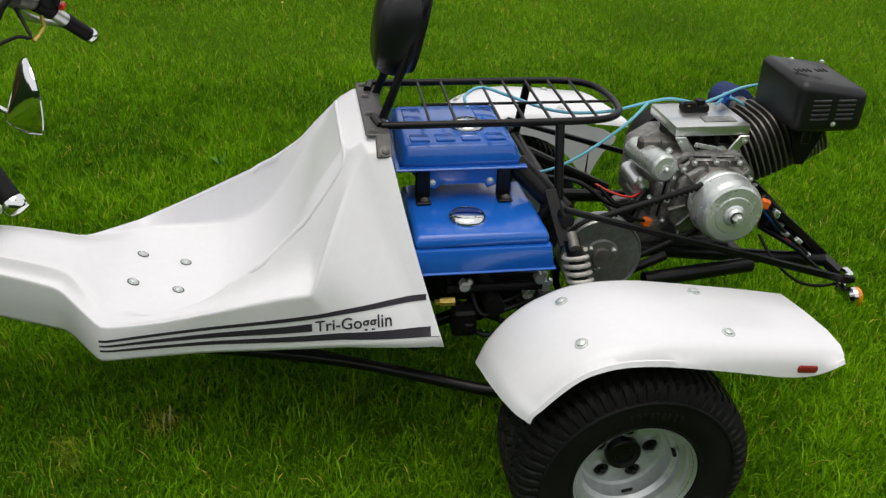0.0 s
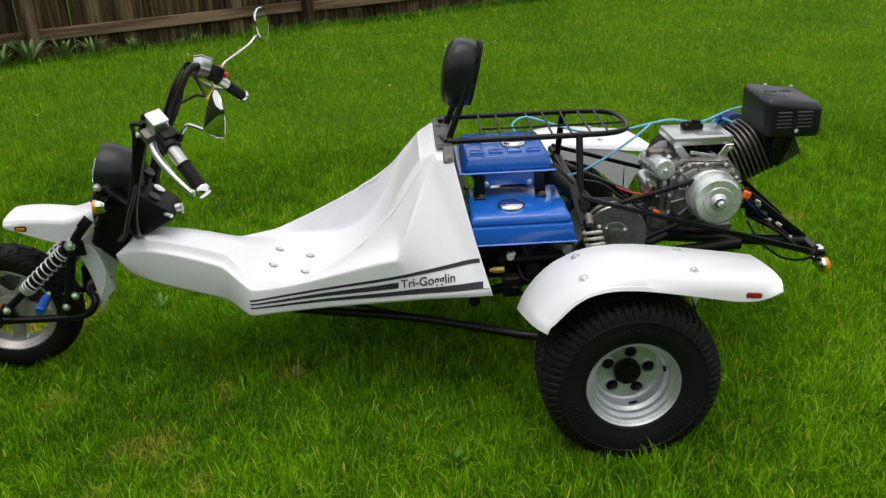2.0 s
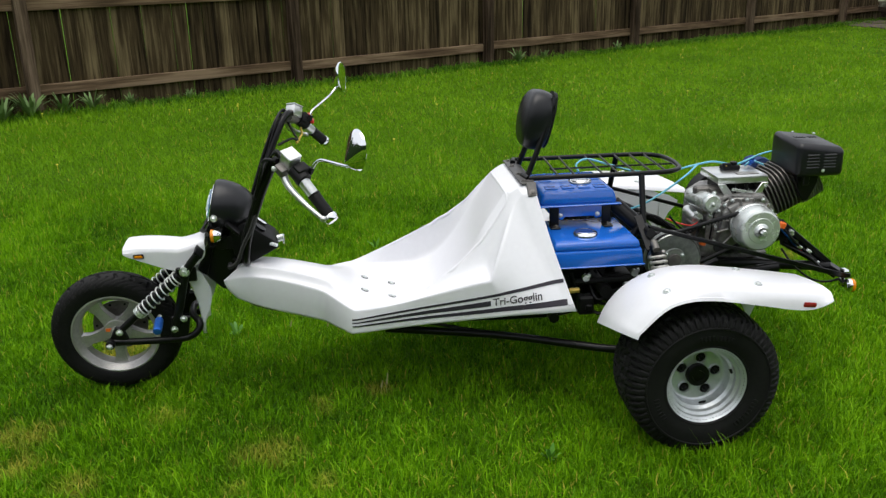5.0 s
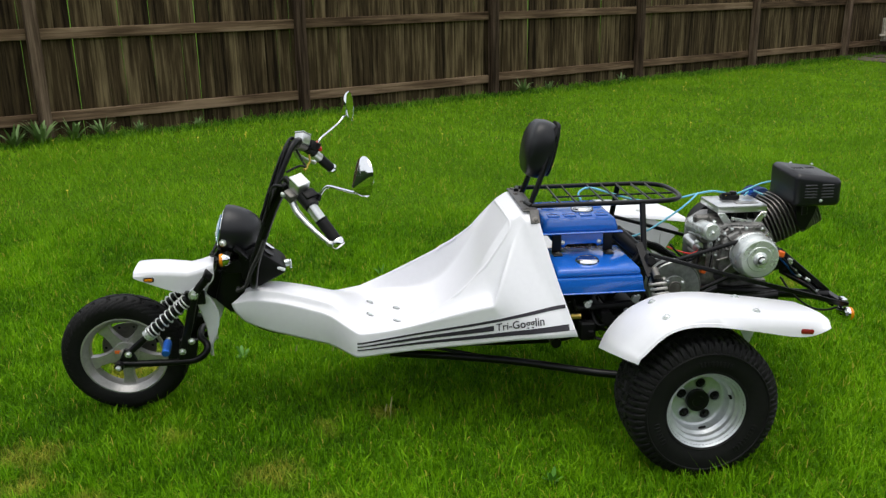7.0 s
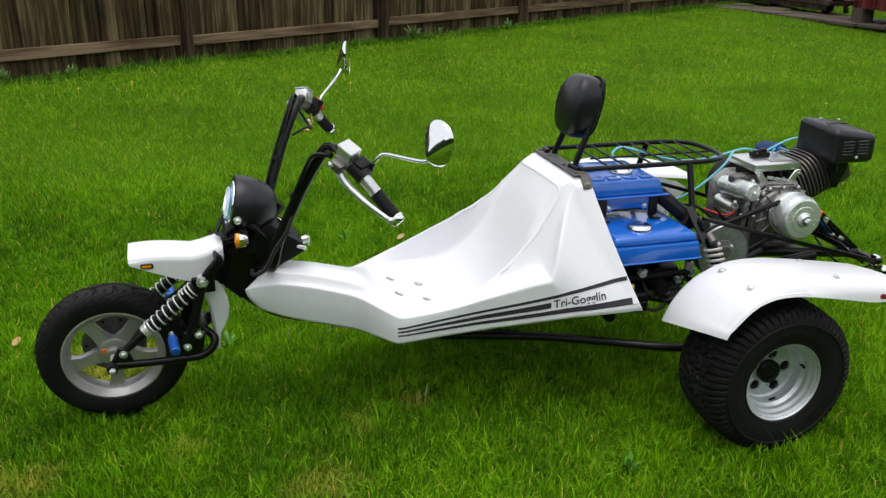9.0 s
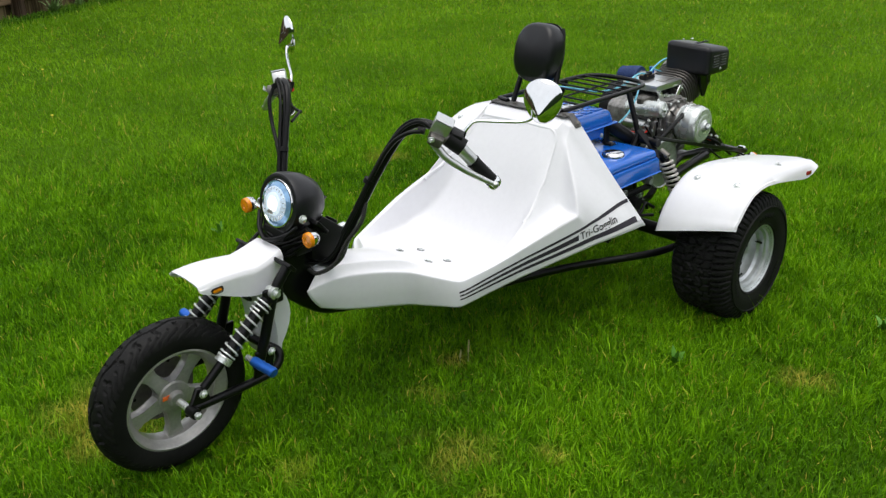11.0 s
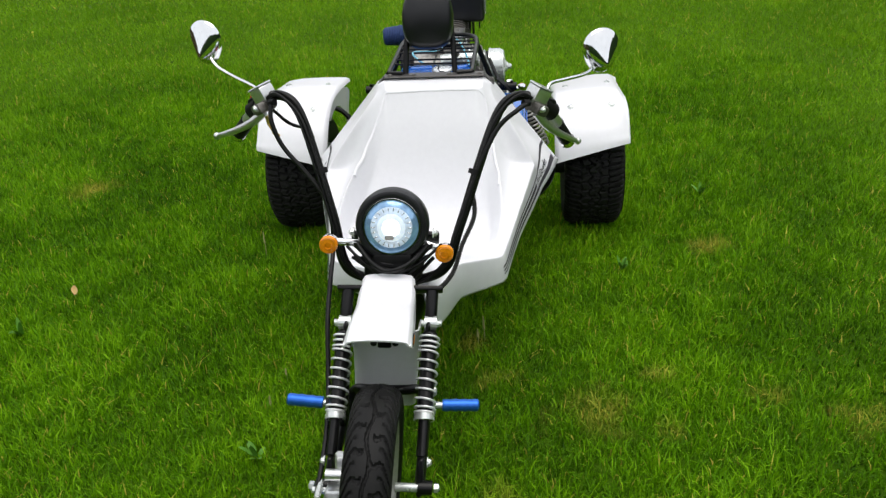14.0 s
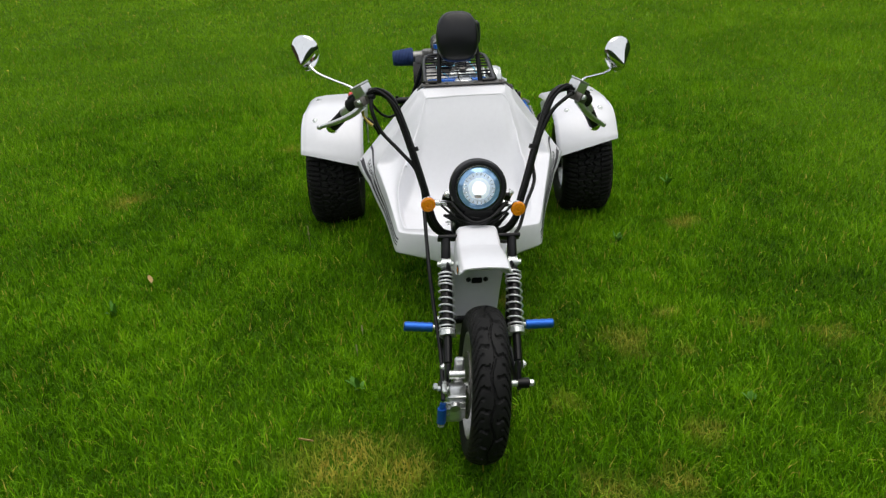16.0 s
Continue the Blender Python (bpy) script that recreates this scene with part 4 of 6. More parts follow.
        ring = []
        for r, y, tread in prof:
            rr = r - (cut(a, y) if tread else 0)
            ring.append(b.verts.new((rr * math.cos(a), y, rr * math.sin(a))))
        rings.append(ring)
    for i in range(seg):
        a, c = rings[i], rings[(i + 1) % seg]
        for k in range(len(a) - 1):
            b.faces.new((a[k], a[k + 1], c[k + 1], c[k]))
    return b


def profile(points, deep):
    """Refine a half profile of (radius, y) and mirror it; points less than deep under the crown are tread."""
    c = smooth_path([(r, y, 0) for r, y in points], 5)
    low = max(r for r, y in points) - deep
    half = [(p.x, p.y, p.x > low) for p in c]
    return half[:-1] + [(half[-1][0], 0.0, True)] + [(r, -y, t) for r, y, t in half[-2::-1]]


def lug_cut(a, y):
    u = a * 64 / (2 * math.pi)
    if abs(y) > 0.060:
        return 0.0085 if (u + 9 * (abs(y) - 0.060)) % 1 < 0.34 else 0.0
    zig = 0.010 * (abs((u * 0.5) % 1 - 0.5) * 4 - 1)
    for c in (-0.058, -0.020, 0.020, 0.058):
        if abs(y - c - zig * (0.4 if abs(c) > 0.03 else 1)) < 0.0045:
            return 0.007
    return 0.006 if (u * 0.75 + (y > 0) * 0.5 + 4 * y) % 1 < 0.22 else 0.0


rear_prof = profile([(0.108, 0.100), (0.118, 0.110), (0.143, 0.119), (0.166, 0.121), (0.1765, 0.1205), (0.190, 0.117), (0.204, 0.108), (0.2130, 0.094), (0.2165, 0.070), (0.2180, 0.045), (0.2187, 0.020), (0.2190, 0.0)], 0.038)
REAR_AT = (0.553, 0.540, 0.2170)


def rear_wheel(s):
    at = Matrix.Translation((REAR_AT[0], s * REAR_AT[1] + (-0.002 if s < 0 else 0), REAR_AT[2])) @ Matrix.Diagonal((1, (0.87 if s < 0 else 0.90) * s, 1, 1))
    t = tyre(rear_prof, 416, lug_cut)
    t.transform(at)
    ob = tp("wheel", t, RUBBER, None, "wide black knobbly back tyre on a galvanised rim", 40)
    ob.name = "back_wheel"
    for r, h in ((0.1765, 0.1245), (0.120, 0.1135)):
        side = lathe([(r - 0.004, h - 0.006), (r - 0.0015, h), (r + 0.0015, h), (r + 0.004, h - 0.007)], 96)
        side.transform(at)
        tp("sidewall_rib", side, RUBBER, ob)
    # raised moulding marks on the sidewall
    for a0, n_ in ((0.35, 9), (2.5, 7), (4.5, 9)):
        for k in range(n_):
            mk = box((0.016, 0.003, 0.006), (0.148, 0.1205, 0), 0.001, 1)
            mk.transform(at @ Matrix.Rotation(a0 + 0.075 * k, 4, "Y"))
            tp("moulded_mark", mk, RUBBER, ob)
    rim = lathe([(0.106, -0.10), (0.113, -0.098), (0.097, -0.06), (0.091, 0.0), (0.058, 0.012), (0.030, 0.012), (0.030, 0.018), (0.058, 0.020), (0.076, 0.022), (0.081, 0.026), (0.084, 0.034), (0.085, 0.056), (0.090, 0.062), (0.0925, 0.066), (0.0935, 0.080), (0.101, 0.086), (0.1025, 0.096), (0.109, 0.101), (0.114, 0.108), (0.1155, 0.106), (0.113, 0.098)], 72)
    rim.transform(at)
    tp("rim", rim, GALV, ob, "galvanised steel dished rim", 28)
    hub = lathe([(0.033, 0.0205), (0.033, 0.036), (0.030, 0.040), (0.018, 0.041), (0.016, 0.037), (0.007, 0.037), (0, 0.039)], 28)
    hub.transform(at)
    tp("hub", hub, BLACK, ob, "black axle hub cap")
    for k in range(5):
        a = 2 * math.pi * (k + 0.15) / 5
        p = at @ Matrix.Translation((0.0525 * math.cos(a), 0, 0.0525 * math.sin(a)))
        cup = lathe([(0.0165, 0.019), (0.0165, 0.027), (0.0158, 0.029), (0.0148, 0.027), (0.0145, 0.020)], 18)
        cup.transform(p)
        tp("nut_cup", cup, GALV, ob)
        # black disc stands in for the shade inside the open slot
        slot_shade = lathe([(0, 0.0232), (0.0145, 0.0232), (0.0147, 0.019)], 16)
        slot_shade.transform(p)
        tp("slot_shade", slot_shade, BLACK_MATT, ob)
        nut = lathe([(0, 0.038), (0.0035, 0.038), (0.0065, 0.035), (0.0065, 0.019)], 6)
        nut.transform(p)
        tp("nut", nut, BLACK, ob)
    # black inset in place of a cut valve slot's dark inside
    hole = box((0.012, 0.004, 0.022), (0.0835, 0.046, 0.0), 0.002, 1)
    hole.transform(at @ Matrix.Rotation(radians(80 if s < 0 else 100), 4, "Y"))
    tp("valve_slot_shade", hole, BLACK_MATT, ob)
    valve = rod((0.086, 0.05, 0.02), (0.080, 0.078, 0.022), 0.004, 8)
    valve.transform(at)
    tp("valve", valve, BLACK_MATT, ob)
    return ob


for s in (-1, 1):
    rear_wheel(s)

FRONT_AT = (-1.182, 0.007, 0.214)


def wave_cut(a, y):
    u = a * 24 / (2 * math.pi)
    if abs(y + 0.005 * math.sin(math.pi * u)) < 0.0026:
        return 0.005
    bend = abs(y) * 22 + 0.22 * math.sin(abs(y) * 160)
    ph = (u - bend + (0.5 if y > 0 else 0)) % 1
    if 0.009 < abs(y) < 0.0478 and ph < 0.17:
        return 0.0055
    if 0.022 < abs(y) < 0.0478 and 0.50 < ph < 0.63:
        return 0.0045
    return 0.0


front_prof = profile([(0.135, 0.034), (0.140, 0.041), (0.153, 0.0460), (0.167, 0.0480), (0.181, 0.0470), (0.1925, 0.040), (0.2010, 0.027), (0.2052, 0.012), (0.2062, 0.0)], 0.038)


def front_wheel():
    at = Matrix.Translation(FRONT_AT)
    t = tyre(front_prof, 352, wave_cut)
    t.transform(at)
    ob = tp("front_wheel", t, RUBBER, None, "black scooter tyre on a grey five-spoke cast rim", 40, True)
    rim = lathe([(0.137, 0.036), (0.139, 0.041), (0.134, 0.042), (0.128, 0.036), (0.122, 0.024), (0.117, 0.020), (0.115, 0.0), (0.117, -0.020), (0.122, -0.024), (0.128, -0.036), (0.134, -0.042), (0.139, -0.041), (0.137, -0.036), (0.124, -0.018), (0.122, 0.0), (0.124, 0.018)], 80, closed=True)
    rim.transform(at)
    tp("rim", rim, CASTRIM, ob, "grey cast alloy rim", 30, True)
    for k in range(5):
        a = 2 * math.pi * (k + 0.28) / 5
        sp = prism([(0.018, -0.026), (0.040, -0.021), (0.062, -0.0125), (0.090, -0.0115), (0.108, -0.017), (0.121, -0.031), (0.121, 0.031), (0.108, 0.017), (0.090, 0.0115), (0.062, 0.0125), (0.040, 0.021), (0.018, 0.026)], -0.013, 0.013, 0.004, 2)
        sp.transform(at @ Matrix.Rotation(a, 4, "Y"))
        tp("spoke", sp, CASTRIM, ob, "", 30, True)
    hub = lathe([(0, 0.034), (0.016, 0.034), (0.018, 0.030), (0.038, 0.024), (0.043, 0.016), (0.043, -0.014), (0.040, -0.019), (0.022, -0.022), (0.019, -0.032), (0.016, -0.034), (0, -0.034)], 36)
    hub.transform(at)
    tp("hub", hub, CASTRIM, ob, "", 30, True)
    tp("paint_mark", box((0.020, 0.003, 0.012), (FRONT_AT[0] - 0.024, FRONT_AT[1] - 0.0225, FRONT_AT[2] + 0.010), 0.001, 1), ORANGE, ob, "faded orange paint mark", 30, True)
    disc = lathe([(0.028, 0.036), (0.060, 0.040), (0.088, 0.040), (0.088, 0.044), (0.060, 0.044), (0.028, 0.040)], 48, closed=True)
    disc.transform(at)
    tp("brake_disc", disc, ALU_DARK, ob, "thin dark steel brake disc", 30, True)
    # black plugs give the holes their shaded look; the disc is uncut
    for k in range(10):
        a = 2 * math.pi * k / 10
        h = lathe([(0, 0.0448), (0.0045, 0.0448), (0.0045, 0.039), (0, 0.039)], 8)
        h.transform(at @ Matrix.Translation((0.076 * math.cos(a), 0, 0.076 * math.sin(a))))
        tp("disc_hole_shade", h, BLACK_MATT, ob, "", 30, True)
    return ob


front_wheel()


# ---- leading-link fork, with its springs, pegs and guards ----
fork = tp("fork", join(
    rod((-0.700, 0.005, 0.625), (-0.870, 0.005, 0.440), 0.024, 16),
    box((0.030, 0.232, 0.010), (-0.880, 0.005, 0.503), 0.003, 2, turn=Matrix.Rotation(radians(48), 4, "Y")),
    box((0.055, 0.200, 0.012), (-0.770, 0.005, 0.575), 0.004, 2, turn=Matrix.Rotation(radians(48), 4, "Y")),
), BLACK, None, "black tubular leading-link fork", 35, True)
for s in (-1, 1):
    y = 0.005 + s * 0.093
    tp("leg", join(tube(B(), [(-0.878, y, 0.504), (-0.925, y, 0.440), (-0.957, y, 0.330), (-0.985, y, 0.240)], 0.0135, 14, 5),
                   box((0.062, 0.010, 0.050), (-0.925, y - s * 0.004, 0.432), 0.004, 1)), BLACK, fork, "black steel fork leg", 35, True)
    link = tube(B(), [(-1.186, y, 0.216), (-1.10, y, 0.210), (-0.99, y, 0.208), (-0.945, y, 0.212), (-0.915, y - s * 0.006, 0.230), (-0.908, y - s * 0.020, 0.254), (-0.930, y - s * 0.05, 0.270), (-0.935, 0.005, 0.272)], 0.0115, 12, 5)
    tp("link_arm", link, BLACK, fork, "black swinging link bar", 35, True)
    tp("link_plate", prism([(-1.200, 0.200), (-1.120, 0.200), (-1.140, 0.262), (-1.165, 0.270)], y - 0.006, y + 0.006, 0.003, 1), BLACK, fork, "", 35, True)
    tp("pivot_plate", prism([(-1.000, 0.205), (-0.945, 0.212), (-0.930, 0.288), (-0.990, 0.292)], y - 0.006, y + 0.006, 0.003, 1), BLACK, fork, "", 35, True)
    for x, z in ((-1.152, 0.252), (-0.983, 0.250), (-0.928, 0.445), (-0.950, 0.285)):
        tp("bolt", bolt((x, y + s * 0.012, z), (0, s, 0), 0.008, 0.010), ZINC, fork, "", 35, True)
    # spring and damper
    hi, lo = Vector((-0.928, y, 0.446)), Vector((-1.150, y, 0.254))
    d = (lo - hi)
    sd = tp("damper", join(rod(hi + d * 0.08, hi + d * 0.66, 0.0165, 16), rod(hi + d * 0.6, hi + d * 0.97, 0.0115, 12)), BLACK, None, "black damper inside a pale coil spring", 35, True)
    tp("coil_spring", join(coil(hi + d * 0.10, hi + d * 0.20, 0.0212, 0.0025, 2.5), coil(hi + d * 0.20, hi + d * 0.62, 0.0212, 0.0025, 6.0), coil(hi + d * 0.62, hi + d * 0.67, 0.0212, 0.0025, 1.5)), SPRING, sd, "white coil spring", 60, True)
    eye = lathe([(0.008, -0.013), (0.016, -0.013), (0.016, 0.013), (0.008, 0.013)], 18, closed=True)
    eye.transform(Matrix.Translation(hi))
    tp("top_eye", join(eye, rod(hi + Vector((0, s * -0.02, 0)), hi + Vector((0, s * 0.024, 0)), 0.0075, 10)), ZINC, sd, "bright zinc mount", 35, True)
    clamp = rod(hi + d * 0.66, hi + d * 0.72, 0.022, 18)
    tp("collar", clamp, ZINC, sd, "", 35, True)
    # foot peg
    p0, p1 = Vector((-1.022, y + s * 0.010, 0.298)), Vector((-1.015, 0.005 + s * 0.203, 0.299 + s * 0.004))
    peg = lathe([(0, 0), (0.0125, 0.002), (0.0135, 0.010), (0.0125, 0.020), (0.0138, 0.030), (0.0125, 0.040), (0.0138, 0.050), (0.0125, 0.060), (0.0135, 0.070), (0.0130, 0.078), (0.010, 0.081), (0, 0.081)], 20)
    peg.transform(along(p0 + (p1 - p0) * 0.24, p1))
    pg = tp("foot_peg", peg, BLUE_ANO, None, "blue anodised foot peg", 35, True)
    tp("peg_shank", rod(p0, p0 + (p1 - p0) * 0.26, 0.0075, 12), ZINC, pg, "", 35, True)
    tp("axle_spacer", rod((-1.184, y - s * 0.05, 0.214), (-1.184, y + s * 0.002, 0.214), 0.0095, 12), ZINC, fork, "", 35, True)
    tp("axle_end", rod((-1.184, y - s * 0.004, 0.214), (-1.184, y + s * 0.026, 0.214), 0.0145, 14), BLACK, fork, "", 35, True)
    nut = lathe([(0, 0), (0.0095, 0), (0.0095, 0.009), (0.005, 0.012), (0, 0.012)], 6)
    nut.transform(along((-1.184, y + s * 0.029, 0.214), (-1.184, y + s, 0.214)))
    tp("axle_nut", nut, ZINC, fork, "", 35, True)
    # front blinker
    bl = Vector((-0.821, -0.109, 0.564) if s < 0 else (-0.826, 0.148, 0.586))
    bk = lathe([(0, -0.020), (0.012, -0.020), (0.019, -0.012), (0.0208, -0.002), (0.0208, 0.002)], 24)
    bk.transform(Matrix.Translation(bl) @ Matrix.Rotation(radians(90), 4, "Z"))
    bo = tp("blinker", bk, CHROME, None, "amber front blinker on a chrome stem", 35, True)
    lens = lathe([(0.0206, 0), (0.0206, 0.009), (0.0195, 0.0115), (0.0185, 0.0110), (0.0165, 0.0125), (0.0150, 0.0120), (0.0080, 0.0140), (0.0065, 0.0115), (0, 0.0120)], 24)
    lens.transform(Matrix.Translation(bl) @ Matrix.Rotation(radians(90), 4, "Z"))
    tp("lens", lens, AMBER, bo, "amber lens", 35, True)
    tp("stem", rod(bl + Vector((0.012, 0, 0)), (-0.800, 0.005 + s * 0.070, 0.575), 0.0085, 12), CHROME, bo, "", 35, True)

# calliper and hydraulic fitting beside the disc
cal = tp("brake_calliper", join(box((0.062, 0.044, 0.090), (-1.215, 0.078, 0.190), 0.008, 2, turn=Matrix.Rotation(radians(20), 4, "Y")),
                                box((0.036, 0.050, 0.044), (-1.228, 0.088, 0.165), 0.006, 2), box((0.016, 0.026, 0.09), (-1.175, 0.072, 0.250), 0.005, 1), *[box((0.064, 0.048, 0.006), (-1.222, 0.080, 0.158 + 0.018 * k), 0.002, 1, turn=Matrix.Rotation(radians(20), 4, "Y")) for k in range(4)], rod((-1.205, 0.060, 0.262), (-1.205, 0.100, 0.262), 0.012, 14), rod((-1.250, 0.085, 0.200), (-1.262, 0.085, 0.196), 0.013, 14)), SHEET, None, "cast aluminium brake calliper", 35, True)
tp("fitting", join(rod((-1.252, 0.118, 0.150), (-1.252, 0.118, 0.192), 0.012, 16), rod((-1.252, 0.118, 0.192), (-1.250, 0.116, 0.206), 0.008, 12)), BLUE_ANO, cal, "blue anodised hose fitting", 35, True)
tp("fitting_end", rod((-1.252, 0.118, 0.138), (-1.252, 0.118, 0.151), 0.0085, 12), ZINC, cal, "", 35, True)
tp("lever_arm", join(rod((-1.205, 0.075, 0.218), (-1.205, 0.128, 0.222), 0.007, 10), box((0.05, 0.012, 0.012), (-1.215, 0.112, 0.232), 0.003, 1)), ZINC, cal, "", 35, True)


def beak():
    """Front guard: a flat-topped beak with turned-down sides."""
    b = B()
    st = [(-1.112, 0.516, 0.0640, 0.500), (-1.104, 0.517, 0.0645, 0.496), (-1.075, 0.519, 0.0645, 0.482), (-1.030, 0.518, 0.064, 0.462), (-0.978, 0.512, 0.062, 0.439), (-0.948, 0.507, 0.0605, 0.432), (-0.918, 0.512, 0.060, 0.438), (-0.892, 0.521, 0.0585, 0.452), (-0.864, 0.529, 0.056, 0.476)]
    rows = []
    for x, top, w, bot in st:
        row = []
        for y, z in ((-w - 0.003, bot), (-w - 0.002, (top + bot) / 2), (-w, top - 0.012), (-w + 0.006, top - 0.003), (-w + 0.016, top), (0, top + 0.003), (w - 0.016, top), (w - 0.006, top - 0.003), (w, top - 0.012), (w + 0.002, (top + bot) / 2), (w + 0.003, bot)):
            row.append(b.verts.new((x, 0.010 + y, z)))
        rows.append(row)
    for a, c in zip(rows, rows[1:]):
        for k in range(len(a) - 1):
            b.faces.new((a[k], c[k], c[k + 1], a[k + 1]))
    cl = b.edges.layers.float.new("crease_edge")
    for a, c in zip(rows, rows[1:]):
        for k in (2, 3, 7, 8):
            b.edges.get((a[k], c[k]))[cl] = 0.9
    for i, w in ((0, 1.0), (5, 0.95), (8, 1.0)):
        for k in range(10):
            b.edges.get((rows[i][k], rows[i][k + 1]))[cl] = w
    ob = tp("front_guard", b, WHITE, None, "white beak-shaped front mudguard", 45, True)
    sub = ob.modifiers.new("round", "SUBSURF")
    sub.levels = sub.render_levels = 2
    sol = ob.modifiers.new("wall", "SOLIDIFY")
    sol.thickness, sol.offset = 0.004, 0
    for s in (-1, 1):
        a = box((0.034, 0.005, 0.016), (-1.066, 0.010 + s * 0.0680, 0.492), 0.005, 2)
        tp("reflector_rim", a, BLACK_MATT, ob, "dark reflector rim", 35, True)
        a = box((0.027, 0.005, 0.010), (-1.066, 0.010 + s * 0.0692, 0.492), 0.004, 2)
        tp("reflector", a, AMBER, ob, "small amber side reflector", 35, True)
    return ob


beak()


def splash_guard():
    """White splash guard behind the wheel, with side flanges."""
    b = B()
    rows = []
    for t in range(9):
        k = t / 8
        x, z = -0.934 + 0.032 * k + 0.012 * math.sin(math.pi * k), 0.430 - 0.222 * k
        w = 0.073 - 0.006 * k
        d = 0.046 * math.sin(math.pi * min(1, k * 0.9 + 0.30))
        rows.append([b.verts.new((x + dx, 0.010 + y, z)) for dx, y in ((d + 0.010, -w - 0.002), (0.004, -w), (0, -w + 0.006), (-0.004, -w * 0.4), (-0.004, w * 0.4), (0, w - 0.006), (0.004, w), (d + 0.010, w + 0.002))])
    for a, c in zip(rows, rows[1:]):
        for k in range(7):
            b.faces.new((a[k], c[k], c[k + 1], a[k + 1]))
    ob = tp("splash_guard", b, WHITE, None, "white splash guard behind the front wheel", 40, True)
    sol = ob.modifiers.new("wall", "SOLIDIFY")
    sol.thickness, sol.offset = 0.004, 0
    tp("bracket", join(box((0.006, 0.030, 0.018), (-0.944, 0.010, 0.400), 0.003, 1), bolt((-0.945, -0.014, 0.404), (-1, 0, 0), 0.005, 0.006), bolt((-0.945, 0.034, 0.404), (-1, 0, 0), 0.005, 0.006)), BLACK, ob, "", 35, True)


splash_guard()

# headlamp
HL = Matrix.Translation((-0.817, 0.007, 0.628)) @ Matrix.Rotation(radians(13), 4, "Y") @ Matrix.Rotation(radians(90), 4, "Z")
b = lathe([(0.0635, 0.008), (0.0650, 0.0150), (0.0700, 0.0165), (0.0770, 0.0140), (0.0805, 0.006), (0.0815, -0.010), (0.080, -0.030), (0.075, -0.055), (0.064, -0.082), (0.046, -0.102), (0.024, -0.112), (0, -0.114)], 48)
b.transform(HL)
headlamp = tp("headlamp", b, HOUSING, None, "round black headlamp, lit", 40, True)
for name, prof, m_, lb in (("lens_ring", [(0.0640, 0.008), (0.0640, 0.0165), (0.0622, 0.0190), (0.0590, 0.0190), (0.0575, 0.0165)], CHROME, "chrome lens ring"), ("lens_rim", [(0.0575, 0.0165), (0.0520, 0.0205), (0.0455, 0.0240)], LENS_BLUE, "pale blue lit lens rim"),
                           ("lens_middle", [(0.0455, 0.0240), (0.0400, 0.0262), (0.0310, 0.0290)], LENS, "faceted lens glass"), ("lens_glow", [(0.0310, 0.0290), (0.0260, 0.0302), (0.0200, 0.0312)], LENS_GLOW, "brightly lit lens glass")):
    b = lathe(prof, 48)
    b.transform(HL)
    tp(name, b, m_, headlamp, lb, 40, True)
b = lathe([(0.0200, 0.0312), (0.015, 0.0318), (0.007, 0.0323), (0, 0.0325)], 32)
b.transform(HL)
tp("bulb", b, BULB, headlamp, "bright white bulb glow", 40, True)
for k in range(22):
    a = 2 * math.pi * k / 22
    d = box((0.0090, 0.0020, 0.0018), (0.0400, 0.0266, 0), 0.0005, 1)
    d.transform(HL @ Matrix.Rotation(a, 4, "Y"))
    tp("reflector_tooth", d, CHROME, headlamp, "", 40, True)
b = box((0.020, 0.003, 0.010), (0.004, 0.0312, -0.021), 0.004, 2)
b.transform(HL)
tp("bulb_holder", b, CASTRIM, headlamp, "", 40, True)
for s in (-1, 1):
    tp("bolt", bolt((-0.822, 0.005 + s * 0.086, 0.612), (0, s, 0), 0.008, 0.012), ZINC, headlamp, "", 35, True)

# headstock between the fork and the nose
tp("headstock", join(prism([(-0.874, 0.398), (-0.826, 0.356), (-0.770, 0.322), (-0.752, 0.400), (-0.735, 0.452), (-0.772, 0.520), (-0.812, 0.545), (-0.842, 0.500)], -0.036, 0.044, 0.012, 2),
                     rod((-0.792, 0.005, 0.560), (-0.872, 0.005, 0.402), 0.034, 20)), BLACK, fork, "black welded headstock", 35, True)
# small pale dot with emission, in the headlamp's glass
tp("pale_dot", rod((-0.752, -0.036, 0.440), (-0.752, -0.041, 0.440), 0.003, 8), LENS_GLOW, fork, "tiny pale dot with emission", 35, True)
# instrument and wiring box behind the lamp
tp("wiring_box", prism([(-0.775, 0.470), (-0.725, 0.445), (-0.635, 0.492), (-0.648, 0.518), (-0.735, 0.585), (-0.785, 0.560)], -0.058, 0.068, 0.008, 2), BLACK_MATT, fork, "black wiring and dash box", 35, True)
tp("ignition_key", join(rod((-0.640, -0.005, 0.505), (-0.624, -0.005, 0.508), 0.012, 14), box((0.006, 0.016, 0.030), (-0.622, -0.005, 0.503), 0.002, 1)), ZINC, fork, "", 35, True)
for y in (-0.030, 0.035):
    gd = lathe([(0, 0), (0.016, 0), (0.018, 0.003), (0.018, 0.006), (0.014, 0.007), (0, 0.006)], 20)
    gd.transform(along((-0.690, y, 0.552), (-0.660, y, 0.592)))
    tp("gauge", gd, CHROME if y > 0 else HOUSING, fork, "small round gauge", 35, True)
tp("toggle", rod((-0.660, -0.055, 0.508), (-0.640, -0.068, 0.505), 0.006, 8), ZINC, fork, "", 35, True)

# handlebar, one bent tube
